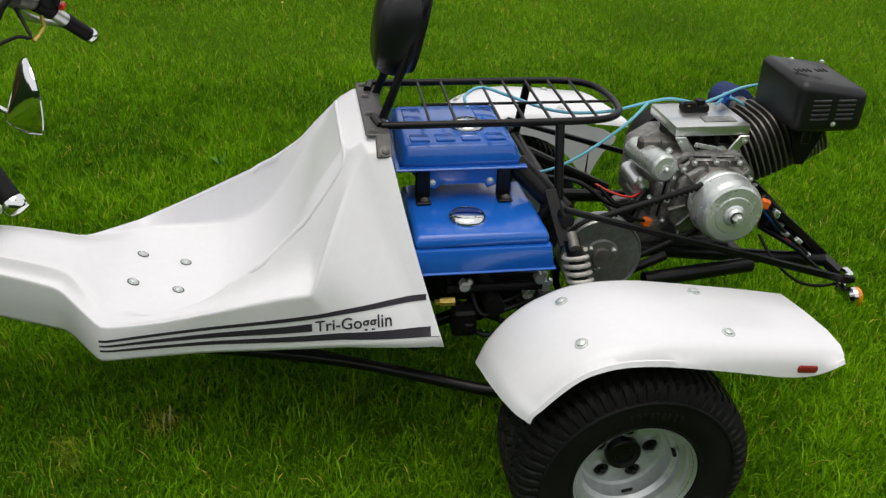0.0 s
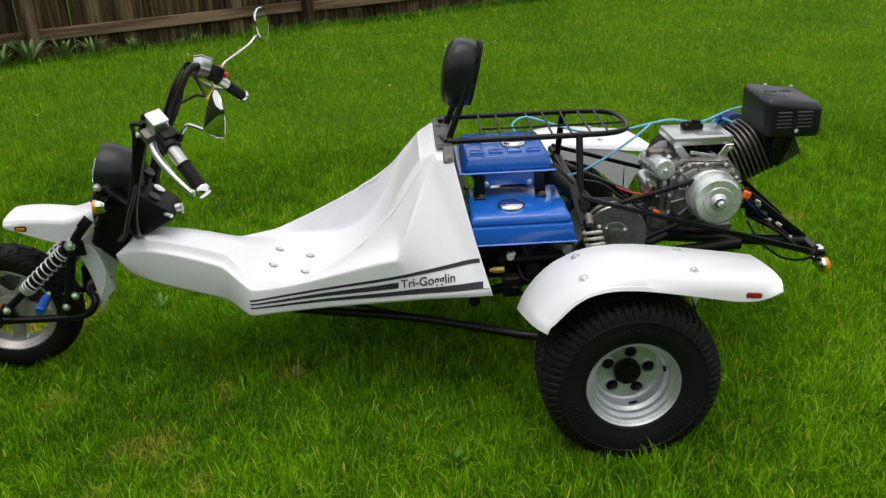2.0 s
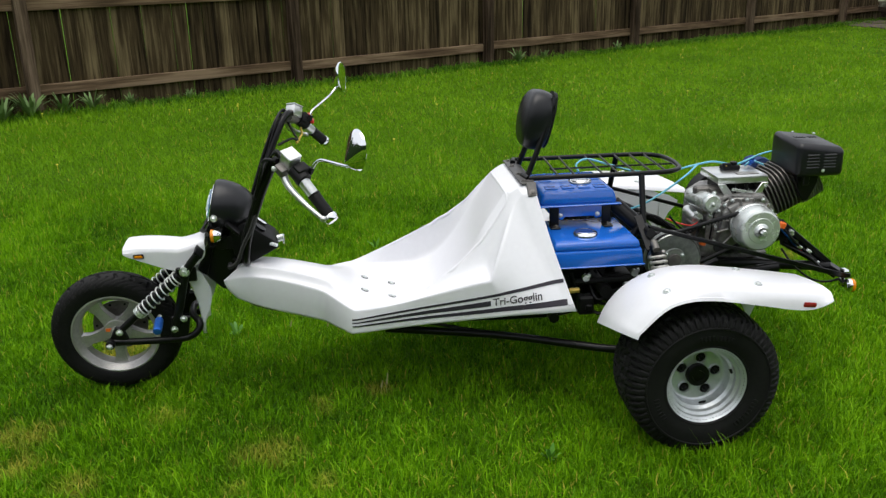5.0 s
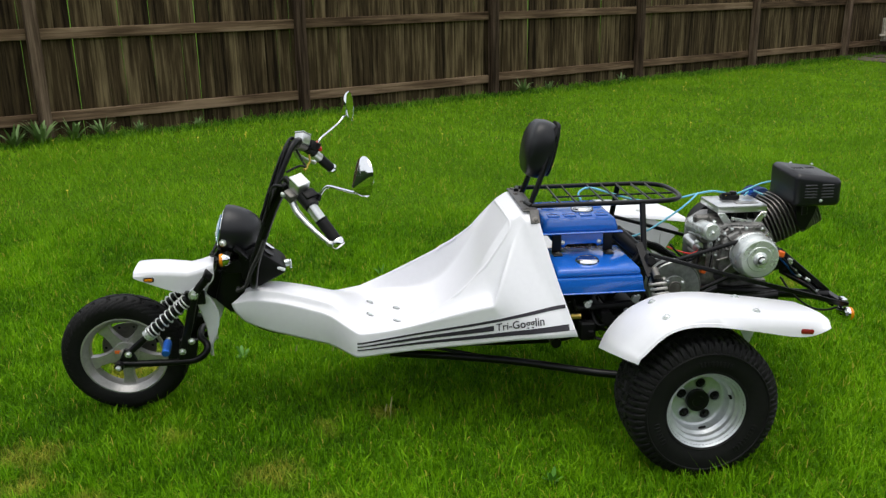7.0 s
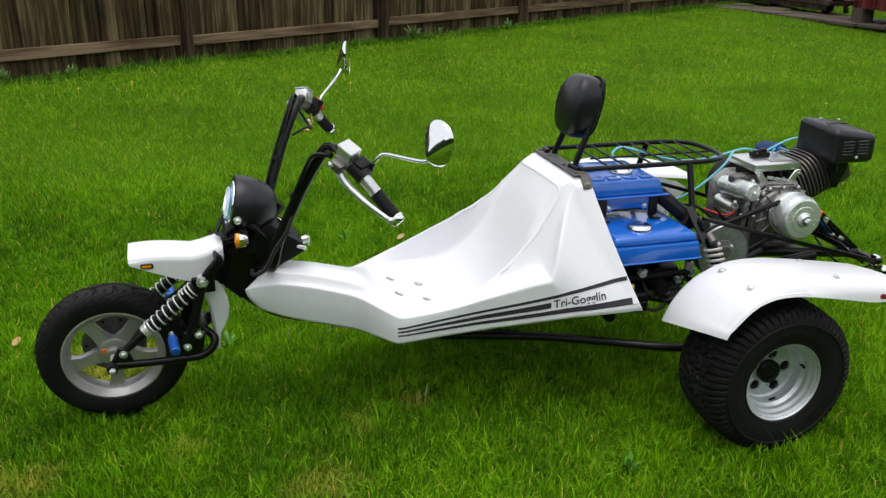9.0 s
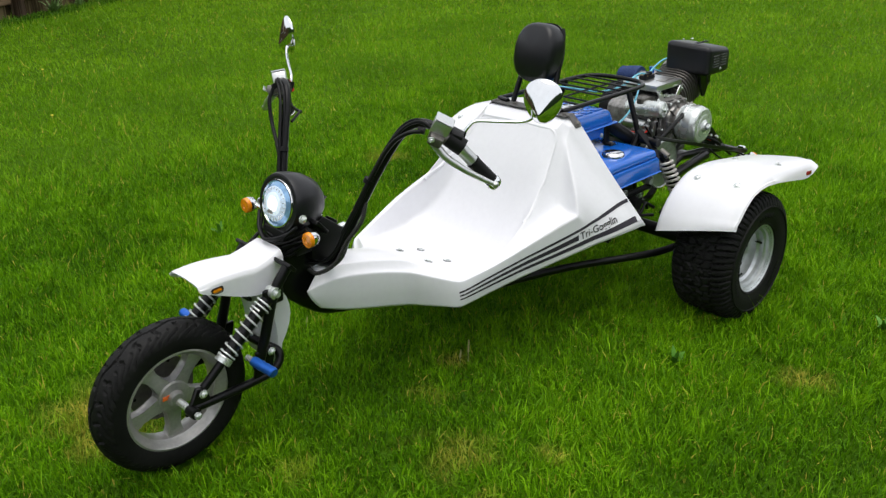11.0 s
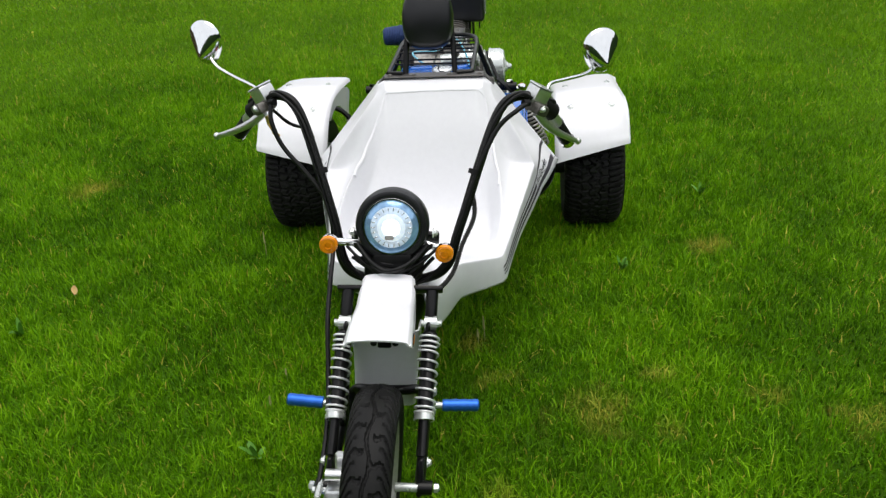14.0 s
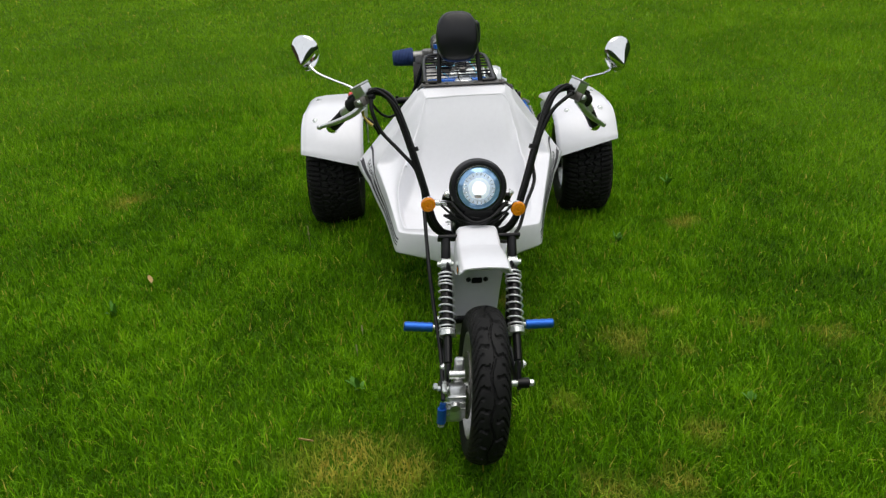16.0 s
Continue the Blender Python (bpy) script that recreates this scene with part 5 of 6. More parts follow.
half = [(-0.738, 0.085, 0.458), (-0.733, 0.124, 0.492), (-0.716, 0.143, 0.570), (-0.660, 0.190, 0.720), (-0.617, 0.226, 0.812), (-0.594, 0.258, 0.846), (-0.572, 0.305, 0.843), (-0.534, 0.352, 0.794), (-0.474, 0.414, 0.720)]
near_half = half[:-1] + [(-0.470, 0.400, 0.706)]
bar_pts = [(x, 0.005 - y, z) for x, y, z in near_half[::-1]] + [(-0.740, 0.005, 0.446)] + [(x, 0.005 + y, z) for x, y, z in half]
handlebar = tp("handlebar", tube(B(), bar_pts, 0.0115, 14, 6), BLACK, None, "tall black bent handlebar with taped cables", 40, True)
for s in (-1, 1):
    def P(x, y, z):
        return (x, 0.005 + s * y, z)
    g0, g1 = Vector(P(-0.545, 0.345, 0.805)), Vector(P(-0.470, 0.421, 0.712) if s > 0 else P(-0.466, 0.406, 0.698))
    tp("throttle_sleeve", rod(g0 + (g1 - g0) * 0.12, g0 + (g1 - g0) * 0.44, 0.0165, 18), SHEET, handlebar, "bare aluminium sleeve", 35, True)
    gs, L = g0 + (g1 - g0) * 0.43, (g1 - g0).length * 0.51
    g = lathe([(0, 0), (0.0185, 0.001), (0.0185, 0.005)] + [(0.0165 + 0.0010 * (k % 2), 0.007 + k * (L - 0.010) / 18) for k in range(19)] + [(0.0165, L - 0.002), (0, L)], 20)
    g.transform(along(gs, g1))
    tp("grip", g, BLACK_MATT, handlebar, "short black rubber grip", 35, True)
    e = lathe([(0, 0), (0.018, 0), (0.0195, 0.004), (0.0195, 0.013), (0.016, 0.020), (0.008, 0.022), (0, 0.022)], 20)
    e.transform(along(g0 + (g1 - g0) * 0.93, g1 + (g1 - g0)))
    tp("bar_end", e, CHROME, handlebar, "chrome bar end", 35, True)
    tip = Vector((-0.488, 0.429, 0.705)) if s < 0 else Vector((-0.534, 0.455, 0.731))
    root = Vector((-0.592, 0.318, 0.812))
    side_bend = Vector((-0.012, -0.004, -0.006))
    lever = [root, root.lerp(tip, 0.25) + side_bend, root.lerp(tip, 0.55) + side_bend, root.lerp(tip, 0.82) + side_bend * 0.5, tip]
    tp("brake_lever", tube(B(), [P(*p) for p in lever], 0.0115, 10, 5, r2=0.0058), SHEET, handlebar, "polished brake lever", 40, True)
    ball = lathe([(0, -0.0095), (0.007, -0.006), (0.0095, 0), (0.007, 0.006), (0, 0.0095)], 12)
    ball.transform(Matrix.Translation(P(*tip)))
    tp("lever_ball", ball, SHEET, handlebar, "", 60, True)
    mc_turn = Matrix.Rotation(radians(s * -40), 4, "Z") @ Matrix.Rotation(radians(s * -27), 4, "X") @ Matrix.Rotation(radians(-10), 4, "Y")
    mcb = tp("brake_reservoir", box((0.040, 0.046, 0.038), P(-0.567, 0.320, 0.846), 0.005, 2, turn=mc_turn), SHEET, None, "square aluminium brake fluid reservoir", 35, True)
    tp("lid", box((0.0415, 0.0475, 0.005), Vector(P(-0.567, 0.320, 0.846)) + mc_turn @ Vector((0, 0, 0.0212)), 0.002, 1, turn=mc_turn), SHEET, mcb, "", 35, True)
    tp("clamp", join(rod(P(-0.586, 0.300, 0.834), P(-0.556, 0.335, 0.815), 0.0175, 16), box((0.040, 0.036, 0.026), P(-0.588, 0.322, 0.820), 0.006, 2, turn=mc_turn)), ALU_DARK, mcb, "", 35, True)
    tp("clamp_bolt", bolt(P(-0.612, 0.330, 0.826), (-0.6, s * 0.6, -0.4), 0.006, 0.008), ZINC, mcb, "", 35, True)
    tp("banjo", rod(P(-0.612, 0.285, 0.842), P(-0.604, 0.300, 0.838), 0.008, 10), BLACK_MATT, mcb, "", 35, True)
    sw = tp("switch_pod", join(rod(P(-0.556, 0.330, 0.820), P(-0.532, 0.358, 0.794), 0.0225, 16), box((0.040, 0.034, 0.036), P(-0.540, 0.340, 0.818), 0.006, 2, turn=mc_turn)), BLACK_MATT, None, "black switch pod", 35, True)
    if s > 0:
        tp("switch", join(box((0.024, 0.024, 0.018), P(-0.518, 0.352, 0.822), 0.003, 1), box((0.014, 0.028, 0.014), P(-0.508, 0.356, 0.802), 0.003, 1)), RED, sw, "red kill switch", 35, True)
    # mirror on a bent chrome stalk
    stalk = [(-0.514, 0.340, 0.816), (-0.500, 0.348, 0.838), (-0.484, 0.358, 0.850), (-0.450, 0.396, 0.850), (-0.416, 0.442, 0.852), (-0.400, 0.464, 0.862), (-0.390, 0.478, 0.880)]
    if s > 0:
        stalk = [(-0.514, 0.340, 0.816), (-0.508, 0.346, 0.836), (-0.494, 0.366, 0.846), (-0.466, 0.412, 0.858), (-0.438, 0.456, 0.872), (-0.422, 0.476, 0.886), (-0.410, 0.487, 0.902)]
    st = tp("mirror", tube(B(), [P(*p) for p in stalk], 0.0043, 10, 6), CHROME, None, "teardrop chrome mirror on a bent stalk", 60, True)
    head = lathe([(0, -0.0300), (0.004, -0.0290), (0.012, -0.0250), (0.026, -0.0170), (0.040, -0.0080), (0.0475, -0.0010), (0.0500, 0.003), (0.0505, 0.006), (0.048, 0.008)], 40)
    for v in head.verts:
        # the point of the cone lies low on the back
        v.co.z -= 0.026 * max(0.0, -v.co.y) / 0.030
        k = v.co.z / 0.05
        v.co.z *= 1.12
        v.co.x *= 0.92 + 0.16 * k
    if s > 0:
        hm = Matrix.Translation(P(-0.399, 0.497, 0.926)) @ Matrix.Rotation(radians(-109), 4, "Z") @ Matrix.Rotation(radians(4), 4, "X") @ Matrix.Diagonal((0.97, 1.1, 0.98, 1))
    else:
        hm = Matrix.Translation(P(-0.392, 0.486, 0.905)) @ Matrix.Rotation(radians(-68), 4, "Z") @ Matrix.Rotation(radians(-2), 4, "X") @ Matrix.Diagonal((1.04, 1.1, 0.97, 1))
    head.transform(hm)
    tp("mirror_shell", head, CHROME, st, "chrome mirror shell", 50, True)
    gl = lathe([(0, 0.0075), (0.030, 0.0075), (0.0485, 0.0075)], 32)
    for v in gl.verts:
        k = v.co.z / 0.05
        v.co.z *= 1.12
        v.co.x *= 0.92 + 0.16 * k
    gl.transform(hm)
    tp("mirror_glass", gl, MIRROR, st, "", 5, True)
    tp("stalk_nut", rod(P(-0.518, 0.339, 0.808), P(-0.511, 0.341, 0.826), 0.009, 6), BLACK_MATT, st, "", 35, True)
    # cables taped along the bar
    for k, (dx, dy) in enumerate(((-0.015, 0.002), (-0.008, -0.014), (-0.020, -0.010))):
        w = 0.004 * math.sin(k * 2.1)
        dx, dy = (dx * 0.55, dy * 0.45) if s < 0 else (dx * 0.8, dy * 0.7)
        tp("cable", tube(B(), [P(-0.585, 0.318, 0.836), P(-0.600 + dx * 0.6, 0.280 + dy * 0.5, 0.860 + w), P(-0.622 + dx, 0.232 + dy, 0.822 + w), P(-0.664 + dx, 0.192 + dy, 0.720 - w), P(-0.715 + dx, 0.148 + dy, 0.585), P(-0.740 + dx, 0.120 + dy, 0.500), P(-0.765, 0.070 - 0.01 * k, 0.462 - 0.006 * k), P(-0.790, 0.030, 0.455)], 0.0036 - 0.0004 * (k % 2), 7, 6), CABLE, handlebar, "", 60, True)
    bar_path = smooth_path(half, 6)
    for i in (17,):
        q, d = bar_path[i], (bar_path[i + 1] - bar_path[i]).normalized() * 0.006
        q = q + Vector((-0.008, -0.006, 0))
        tp("cable_tie", rod(P(*(q - d)), P(*(q + d)), 0.0150, 12), BLACK_MATT, handlebar, "", 35, True)
tp("brake_hose", tube(B(), [(-0.608, 0.300, 0.838), (-0.628, 0.298, 0.800), (-0.642, 0.274, 0.745), (-0.666, 0.222, 0.692), (-0.694, 0.178, 0.645), (-0.718, 0.158, 0.585), (-0.740, 0.152, 0.530), (-0.820, 0.148, 0.480), (-0.900, 0.142, 0.420), (-0.985, 0.128, 0.330), (-1.100, 0.116, 0.270), (-1.250, 0.116, 0.215)], 0.0055, 8, 6), CABLE, handlebar, "black brake hose", 60, True)
tp("brake_hose", tube(B(), [(-0.608, -0.290, 0.838), (-0.640, -0.270, 0.835), (-0.655, -0.220, 0.790), (-0.690, -0.170, 0.680), (-0.735, -0.130, 0.560)], 0.0055, 8, 6), CABLE, handlebar, "black brake hose", 60, True)
tp("brake_switch", join(rod((-0.548, 0.330, 0.790), (-0.545, 0.326, 0.766), 0.0042, 10), rod((-0.545, 0.326, 0.766), (-0.560, 0.310, 0.747), 0.0036, 10), rod((-0.557, 0.313, 0.750), (-0.566, 0.300, 0.742), 0.0052, 10)), YELLOW, handlebar, "brass brake light switch", 50, True)
tp("choke_cable", tube(B(), [(-0.590, 0.300, 0.815), (-0.570, 0.275, 0.780), (-0.560, 0.250, 0.765), (-0.580, 0.225, 0.775), (-0.625, 0.205, 0.760)], 0.004, 8, 6), CABLE, handlebar, "", 60, True)
coilpts = [(-0.684, -0.166, 0.655), (-0.705, -0.172, 0.600), (-0.735, -0.148, 0.540), (-0.760, -0.130, 0.480), (-0.790, -0.095, 0.450), (-0.790, -0.060, 0.450)]
conduit = smooth_path(coilpts, 4)
tp("ribbed_conduit", join(tube(B(), list(conduit), 0.0046, 10), *[coil(p, q, 0.0050, 0.0016, (q - p).length / 0.0052, 5, 10) for p, q in zip(conduit, conduit[1:])]), CONDUIT, handlebar, "grey-black ribbed conduit", 60, True)
# black blocks added behind the wires to darken the gaps between them
tp("wiring_backing", join(box((0.06, 0.13, 0.05), (-0.800, 0.005, 0.520), 0.012, 2), box((0.05, 0.09, 0.05), (-0.83, 0.005, 0.548), 0.012, 2)), CABLE, fork, "black blocks that darken the gaps behind the wiring", 40, True)
for k in range(12):
    a = random.Random(k)
    tp("wire", tube(B(), [(-0.800 + a.uniform(-0.02, 0.02), a.uniform(-0.09, -0.05), 0.545), (-0.845, a.uniform(-0.05, -0.02), 0.520 + a.uniform(-0.02, 0.02)), (-0.850, a.uniform(0.0, 0.04), 0.512 + a.uniform(-0.02, 0.02)), (-0.800, a.uniform(0.06, 0.10), 0.540)], 0.0036, 6, 5), CABLE, fork, "", 60, True)

for k in range(11):
    a = random.Random(200 + k)
    w, dz, x = a.uniform(0.065, 0.115), a.uniform(0.020, 0.055), -0.858 + a.uniform(-0.018, 0.020)
    z = 0.585 + a.uniform(-0.015, 0.010)
    pts = [(x + 0.04 * abs(u) ** 2 + a.uniform(-0.003, 0.003), 0.006 + w * u, z - dz * (1 - u * u) + a.uniform(-0.003, 0.003)) for u in (-1, -0.6, -0.2, 0.2, 0.6, 1)]
    tp("wire", tube(B(), pts, a.choice((0.0028, 0.0036, 0.0048)), 7, 5), CABLE, fork, "", 60, True)

# ---- frame, swing arms and back suspension ----
chassis = tp("frame", join(
    tube(B(), [(-0.862, 0.005, 0.438), (-0.815, 0, 0.378), (-0.765, 0, 0.330), (-0.690, 0, 0.288), (-0.520, 0, 0.254), (-0.30, 0, 0.236), (0.10, 0, 0.245), (0.50, 0, 0.300)], 0.022, 14, 5),
    tube(B(), [(-0.74, 0.055, 0.330), (-0.52, 0.07, 0.262), (-0.36, 0.10, 0.250), (0.20, 0.17, 0.262), (0.34, 0.17, 0.300)], 0.014, 10, 4),
    tube(B(), [(-0.74, -0.055, 0.330), (-0.52, -0.07, 0.262), (-0.36, -0.10, 0.250), (0.20, -0.17, 0.262), (0.34, -0.17, 0.300)], 0.014, 10, 4),
    rod((-0.36, -0.12, 0.250), (-0.36, 0.12, 0.250), 0.012, 10),
    rod((0.20, -0.30, 0.30), (0.20, 0.30, 0.30), 0.016, 12),
    rod((0.34, -0.25, 0.33), (0.34, 0.25, 0.33), 0.016, 12),
    rod((0.34, -0.17, 0.30), (0.50, -0.19, 0.56), 0.012, 10), rod((0.34, 0.17, 0.30), (0.50, 0.19, 0.56), 0.012, 10),
    rod((0.20, -0.17, 0.28), (0.155, -0.15, 0.66), 0.012, 10), rod((0.20, 0.17, 0.28), (0.155, 0.15, 0.66), 0.012, 10),
    rod((0.50, -0.27, 0.545), (0.50, 0.27, 0.545), 0.014, 12),
), BLACK, None, "black welded steel tube frame", 40)
for s in (-1, 1):
    tp("radius_rod", tube(B(), [(-0.310, s * 0.150, 0.235), (0.05, s * 0.230, 0.222), (0.380, s * 0.370, 0.215), (0.560, s * 0.405, 0.226)], 0.0125, 12, 5), BLACK, chassis, "long black radius rod")
    tp("thin_rod", tube(B(), [(-0.20, s * 0.115, 0.238), (0.10, s * 0.215, 0.205), (0.40, s * 0.340, 0.190)], 0.006, 8, 4), BLACK, chassis)
    tp("axle_tube", rod((0.549, s * 0.02, 0.2175), (0.549, s * 0.455, 0.2175), 0.024, 16), BLACK, chassis, "black back axle tube")
    # side rail carrying the engine bed
    rail = tp("side_rail", join(prism([(0.495, 0.569), (0.498, 0.555), (1.150, 0.355), (1.172, 0.356), (1.172, 0.371), (1.140, 0.372)], s * 0.252 - 0.006, s * 0.252 + 0.006, 0.003, 1)), BLACK, chassis, "flat black side rail")
    if s < 0:
        up = box((0.024, 0.120, 0.006), (0, 0.055, 0), 0.002, 1)
        up.transform(along((0.480, s * 0.205, 0.580), (0.496, s * 0.285, 0.498)))
        tp("upright", up, BLACK, chassis)
        # back spring
        hi, lo = Vector((0.508, s * 0.280, 0.512)), Vector((0.560, s * 0.375, 0.280))
        d = lo - hi
        dm = tp("damper", join(rod(hi, hi + d * 0.5, 0.016, 14), rod(hi + d * 0.5, lo, 0.010, 12)), BLACK, None, "black damper inside a pale coil spring")
        tp("coil_spring", coil(hi + d * 0.10, hi + d * 0.90, 0.0225, 0.0050, 13.0), DIRTY_SPRING, dm, "dull grey coil spring", 60)
        tp("top_eye", rod(hi - Vector((0, s * 0.004, -0.008)), hi + Vector((0, s * 0.026, -0.008)), 0.011, 14), ALU_DARK, dm)
    # back blinker
    bl = Vector((1.150, s * 0.290, 0.345))
    k = lathe([(0, -0.014), (0.012, -0.014), (0.020, -0.008), (0.0215, 0.0)], 20)
    k.transform(Matrix.Translation(bl) @ Matrix.Rotation(radians(-90), 4, "Z"))
    bo = tp("blinker", k, CHROME, None, "amber back blinker on a chrome stem")
    k = lathe([(0.0212, 0), (0.0212, 0.009), (0.0195, 0.0115), (0.0180, 0.0110), (0.0150, 0.0125), (0.0070, 0.0140), (0, 0.0135)], 20)
    k.transform(Matrix.Translation(bl) @ Matrix.Rotation(radians(-90), 4, "Z"))
    tp("lens", k, AMBER, bo, "amber lens")
    tp("stem", join(rod(bl - Vector((0.004, 0, 0)), (1.145, s * 0.245, 0.345), 0.009, 12), box((0.02, 0.03, 0.06), (1.160, s * 0.238, 0.350), 0.004, 1)), BLACK if s > 0 else CHROME, bo)
tp("rear_bar", join(box((0.026, 0.50, 0.020), (1.158, 0, 0.360), 0.004, 1), prism([(0.985, 0.520), (1.000, 0.532), (1.165, 0.378), (1.158, 0.362)], 0.020, 0.034, 0.003, 1),
                    prism([(0.960, 0.520), (0.975, 0.532), (1.160, 0.378), (1.150, 0.362)], -0.160, -0.146, 0.003, 1)), BLACK, chassis, "black angle-iron tail bar")
tp("tail_plate", prism([(0.972, 0.500), (0.990, 0.520), (1.150, 0.372), (1.120, 0.362), (0.985, 0.440)], -0.142, -0.138, 0.001, 1), BLACK_MATT, chassis, "thin black tail plate behind the wiring")
tp("engine_bed", join(box((0.26, 0.26, 0.010), (0.840, -0.01, 0.388), 0.003, 1, turn=Matrix.Rotation(radians(6), 4, "Y")), rod((0.56, -0.10, 0.40), (1.15, -0.16, 0.362), 0.016, 12), rod((0.56, 0.16, 0.40), (1.15, 0.16, 0.362), 0.016, 12),
                      rod((0.50, 0.10, 0.545), (0.72, 0.12, 0.430), 0.013, 10), rod((0.62, -0.21, 0.372), (0.74, -0.22, 0.430), 0.010, 10), rod((0.70, -0.22, 0.372), (0.95, -0.20, 0.385), 0.017, 12)), BLACK, chassis, "black engine bed of angle and tube")
tp("gearbox", join(box((0.20, 0.20, 0.14), (0.33, -0.02, 0.345), 0.02, 2), box((0.10, 0.30, 0.08), (0.42, -0.06, 0.36), 0.015, 2), rod((0.36, -0.30, 0.375), (0.36, 0.10, 0.375), 0.02, 12), rod((0.27, -0.26, 0.40), (0.46, -0.27, 0.405), 0.010, 10)), BLACK_MATT, chassis, "greasy black gearbox below the tanks")
tp("brass_union", join(rod((0.255, -0.262, 0.372), (0.285, -0.266, 0.374), 0.009, 6), rod((0.245, -0.262, 0.371), (0.257, -0.262, 0.372), 0.006, 8)), YELLOW, chassis, "brass pipe union")
for k in range(7):
    a = random.Random(50 + k)
    tp("pipe", tube(B(), [(0.26 + 0.02 * k, -0.16 - a.uniform(0, 0.10), 0.400), (0.28 + 0.02 * k, -0.18 - a.uniform(0, 0.10), 0.345 + a.uniform(-0.03, 0.03)), (0.34 + 0.02 * k, -0.20 - a.uniform(0, 0.10), 0.310 + a.uniform(-0.03, 0.05)), (0.46, -0.18 - a.uniform(0, 0.12), 0.33 + a.uniform(-0.03, 0.05))], 0.0055, 7, 5), CABLE, chassis)

# ---- drive: variable pulley, belt, clutch ----
b = lathe([(0, -0.020), (0.012, -0.020), (0.014, -0.016), (0.036, -0.016), (0.038, -0.010), (0.080, -0.014), (0.084, -0.017), (0.086, -0.014), (0.085, -0.008), (0.060, 0.004), (0.060, 0.012), (0.084, 0.024), (0.084, 0.028), (0.012, 0.030), (0, 0.030)], 56)
b.transform(Matrix.Translation((0.590, -0.225, 0.444)))
drum = tp("driven_pulley", b, PULLEY, None, "dull steel driven pulley", 30)
b = lathe([(0.0, -0.024), (0.020, -0.023), (0.022, -0.016), (0.012, -0.014)], 24)
b.transform(Matrix.Translation((0.590, -0.225, 0.444)))
tp("pulley_hub", b, ALU_DARK, drum)
for k in range(3):
    a = 2.1 * k + 0.4
    tp("bolt", bolt((0.588 + 0.029 * math.cos(a), -0.241, 0.449 + 0.029 * math.sin(a)), (0, -1, 0), 0.0045, 0.006), ZINC, drum)
b = lathe([(0.074, -0.005), (0.088, -0.002), (0.088, 0.016), (0.074, 0.018)], 48, closed=True)
b.transform(Matrix.Translation((0.600, -0.175, 0.370)))
tp("brake_drum", b, BLACK, chassis, "dark steel brake disc", 30)

# ---- fuel tanks ----
def tank(cx, cy, cz, sx, sy, top, low, cap, hung):
    """A pressed steel tank: domed top, seam flange and a shallow lower pan; the hung one has an apron, brackets and raised pads."""
    up = box((sx, sy, top) if hung else (sx * 0.975, sy * 0.975, top), (cx, cy, cz + top / 2), 0.014 if hung else 0.010, 3, taper=(0.90, 0.90) if hung else (0.955, 0.94))
    ob = tp("fuel_tank", up, BLUE, None, "glossy blue pressed-steel fuel tank", 40)
    tp("seam_flange", box((sx + 0.016, sy + 0.016, 0.006), (cx, cy, cz + 0.001 if hung else cz - low + 0.003), 0.0025, 1), BLUE, ob)
    pan = box((sx * 0.70, sy * 0.80, low), (cx, cy, cz - low / 2), 0.008, 2, taper=(1.2, 1.15)) if hung else box((sx + 0.010, sy + 0.010, low), (cx, cy, cz - low / 2), 0.006, 2, taper=(0.955, 0.955))
    tp("lower_pan", pan, BLUE, ob)
    c = lathe([(0, 0.0115), (0.014, 0.0112), (0.025, 0.0100), (0.031, 0.0085), (0.0355, 0.0050), (0.0375, 0.0), (0.0375, -0.004), (0.041, -0.006), (0.041, -0.010)], 36)
    c.transform(Matrix.Translation((cap[0], cap[1], cz + top + 0.004)) @ Matrix.Rotation(radians(90), 4, "X"))
    tp("filler_cap", c, CHROME, ob, "round chrome filler cap", 40)
    if not hung:
        return ob
    for k in range(4):
        tp("pad", box((sx * 0.155, sy * 0.17, 0.008), (cx + (-0.315 + 0.205 * k) * sx, cy - 0.30 * sy, cz + top - 0.0010), 0.0035, 2, turn=Matrix.Rotation(radians(-6), 4, "X")), BLUE, ob)
    for k in (-1, 1):
        tp("pad", box((sx * 0.16, sy * 0.34, 0.008), (cx + 0.31 * k * sx, cy + 0.16 * sy, cz + top - 0.0010), 0.0035, 2), BLUE, ob)
    front = cy - sy / 2 + 0.010
    tp("apron", prism([(cx - 0.33 * sx, cz), (cx + 0.34 * sx, cz), (cx + 0.31 * sx, cz - 0.040), (cx + 0.22 * sx, cz - 0.048), (cx + 0.20 * sx, cz - 0.036), (cx - 0.17 * sx, cz - 0.036), (cx - 0.20 * sx, cz - 0.048), (cx - 0.28 * sx, cz - 0.042)], front - 0.003, front + 0.003, 0.0015, 1), BLUE, ob)
    for x in (-0.306, 0.351):
        tp("bracket", join(box((0.030, 0.008, 0.062), (cx + x * sx, front - 0.004, cz - 0.034), 0.003, 1), box((0.030, 0.034, 0.006), (cx + x * sx, front - 0.018, cz - 0.065), 0.002, 1)), BLACK, ob, "black steel bracket")
        tp("bolt", bolt((cx + x * sx + 0.003, front - 0.022, cz - 0.062), (0, 0, 1), 0.0065, 0.006), ALU_DARK, ob)
    for x in (-0.23, 0.24):
        tp("bolt", bolt((cx + x * sx, front - 0.003, cz - 0.032), (0, -1, 0), 0.0055, 0.006), ZINC, ob)
    return ob


tank(0.312, 0.001, 0.605, 0.255, 0.270, 0.046, 0.034, (0.341, -0.024), True)
tank(0.330, -0.168, 0.510, 0.276, 0.262, 0.026, 0.052, (0.310, -0.222), False)

# ---- backrest and luggage rack ----
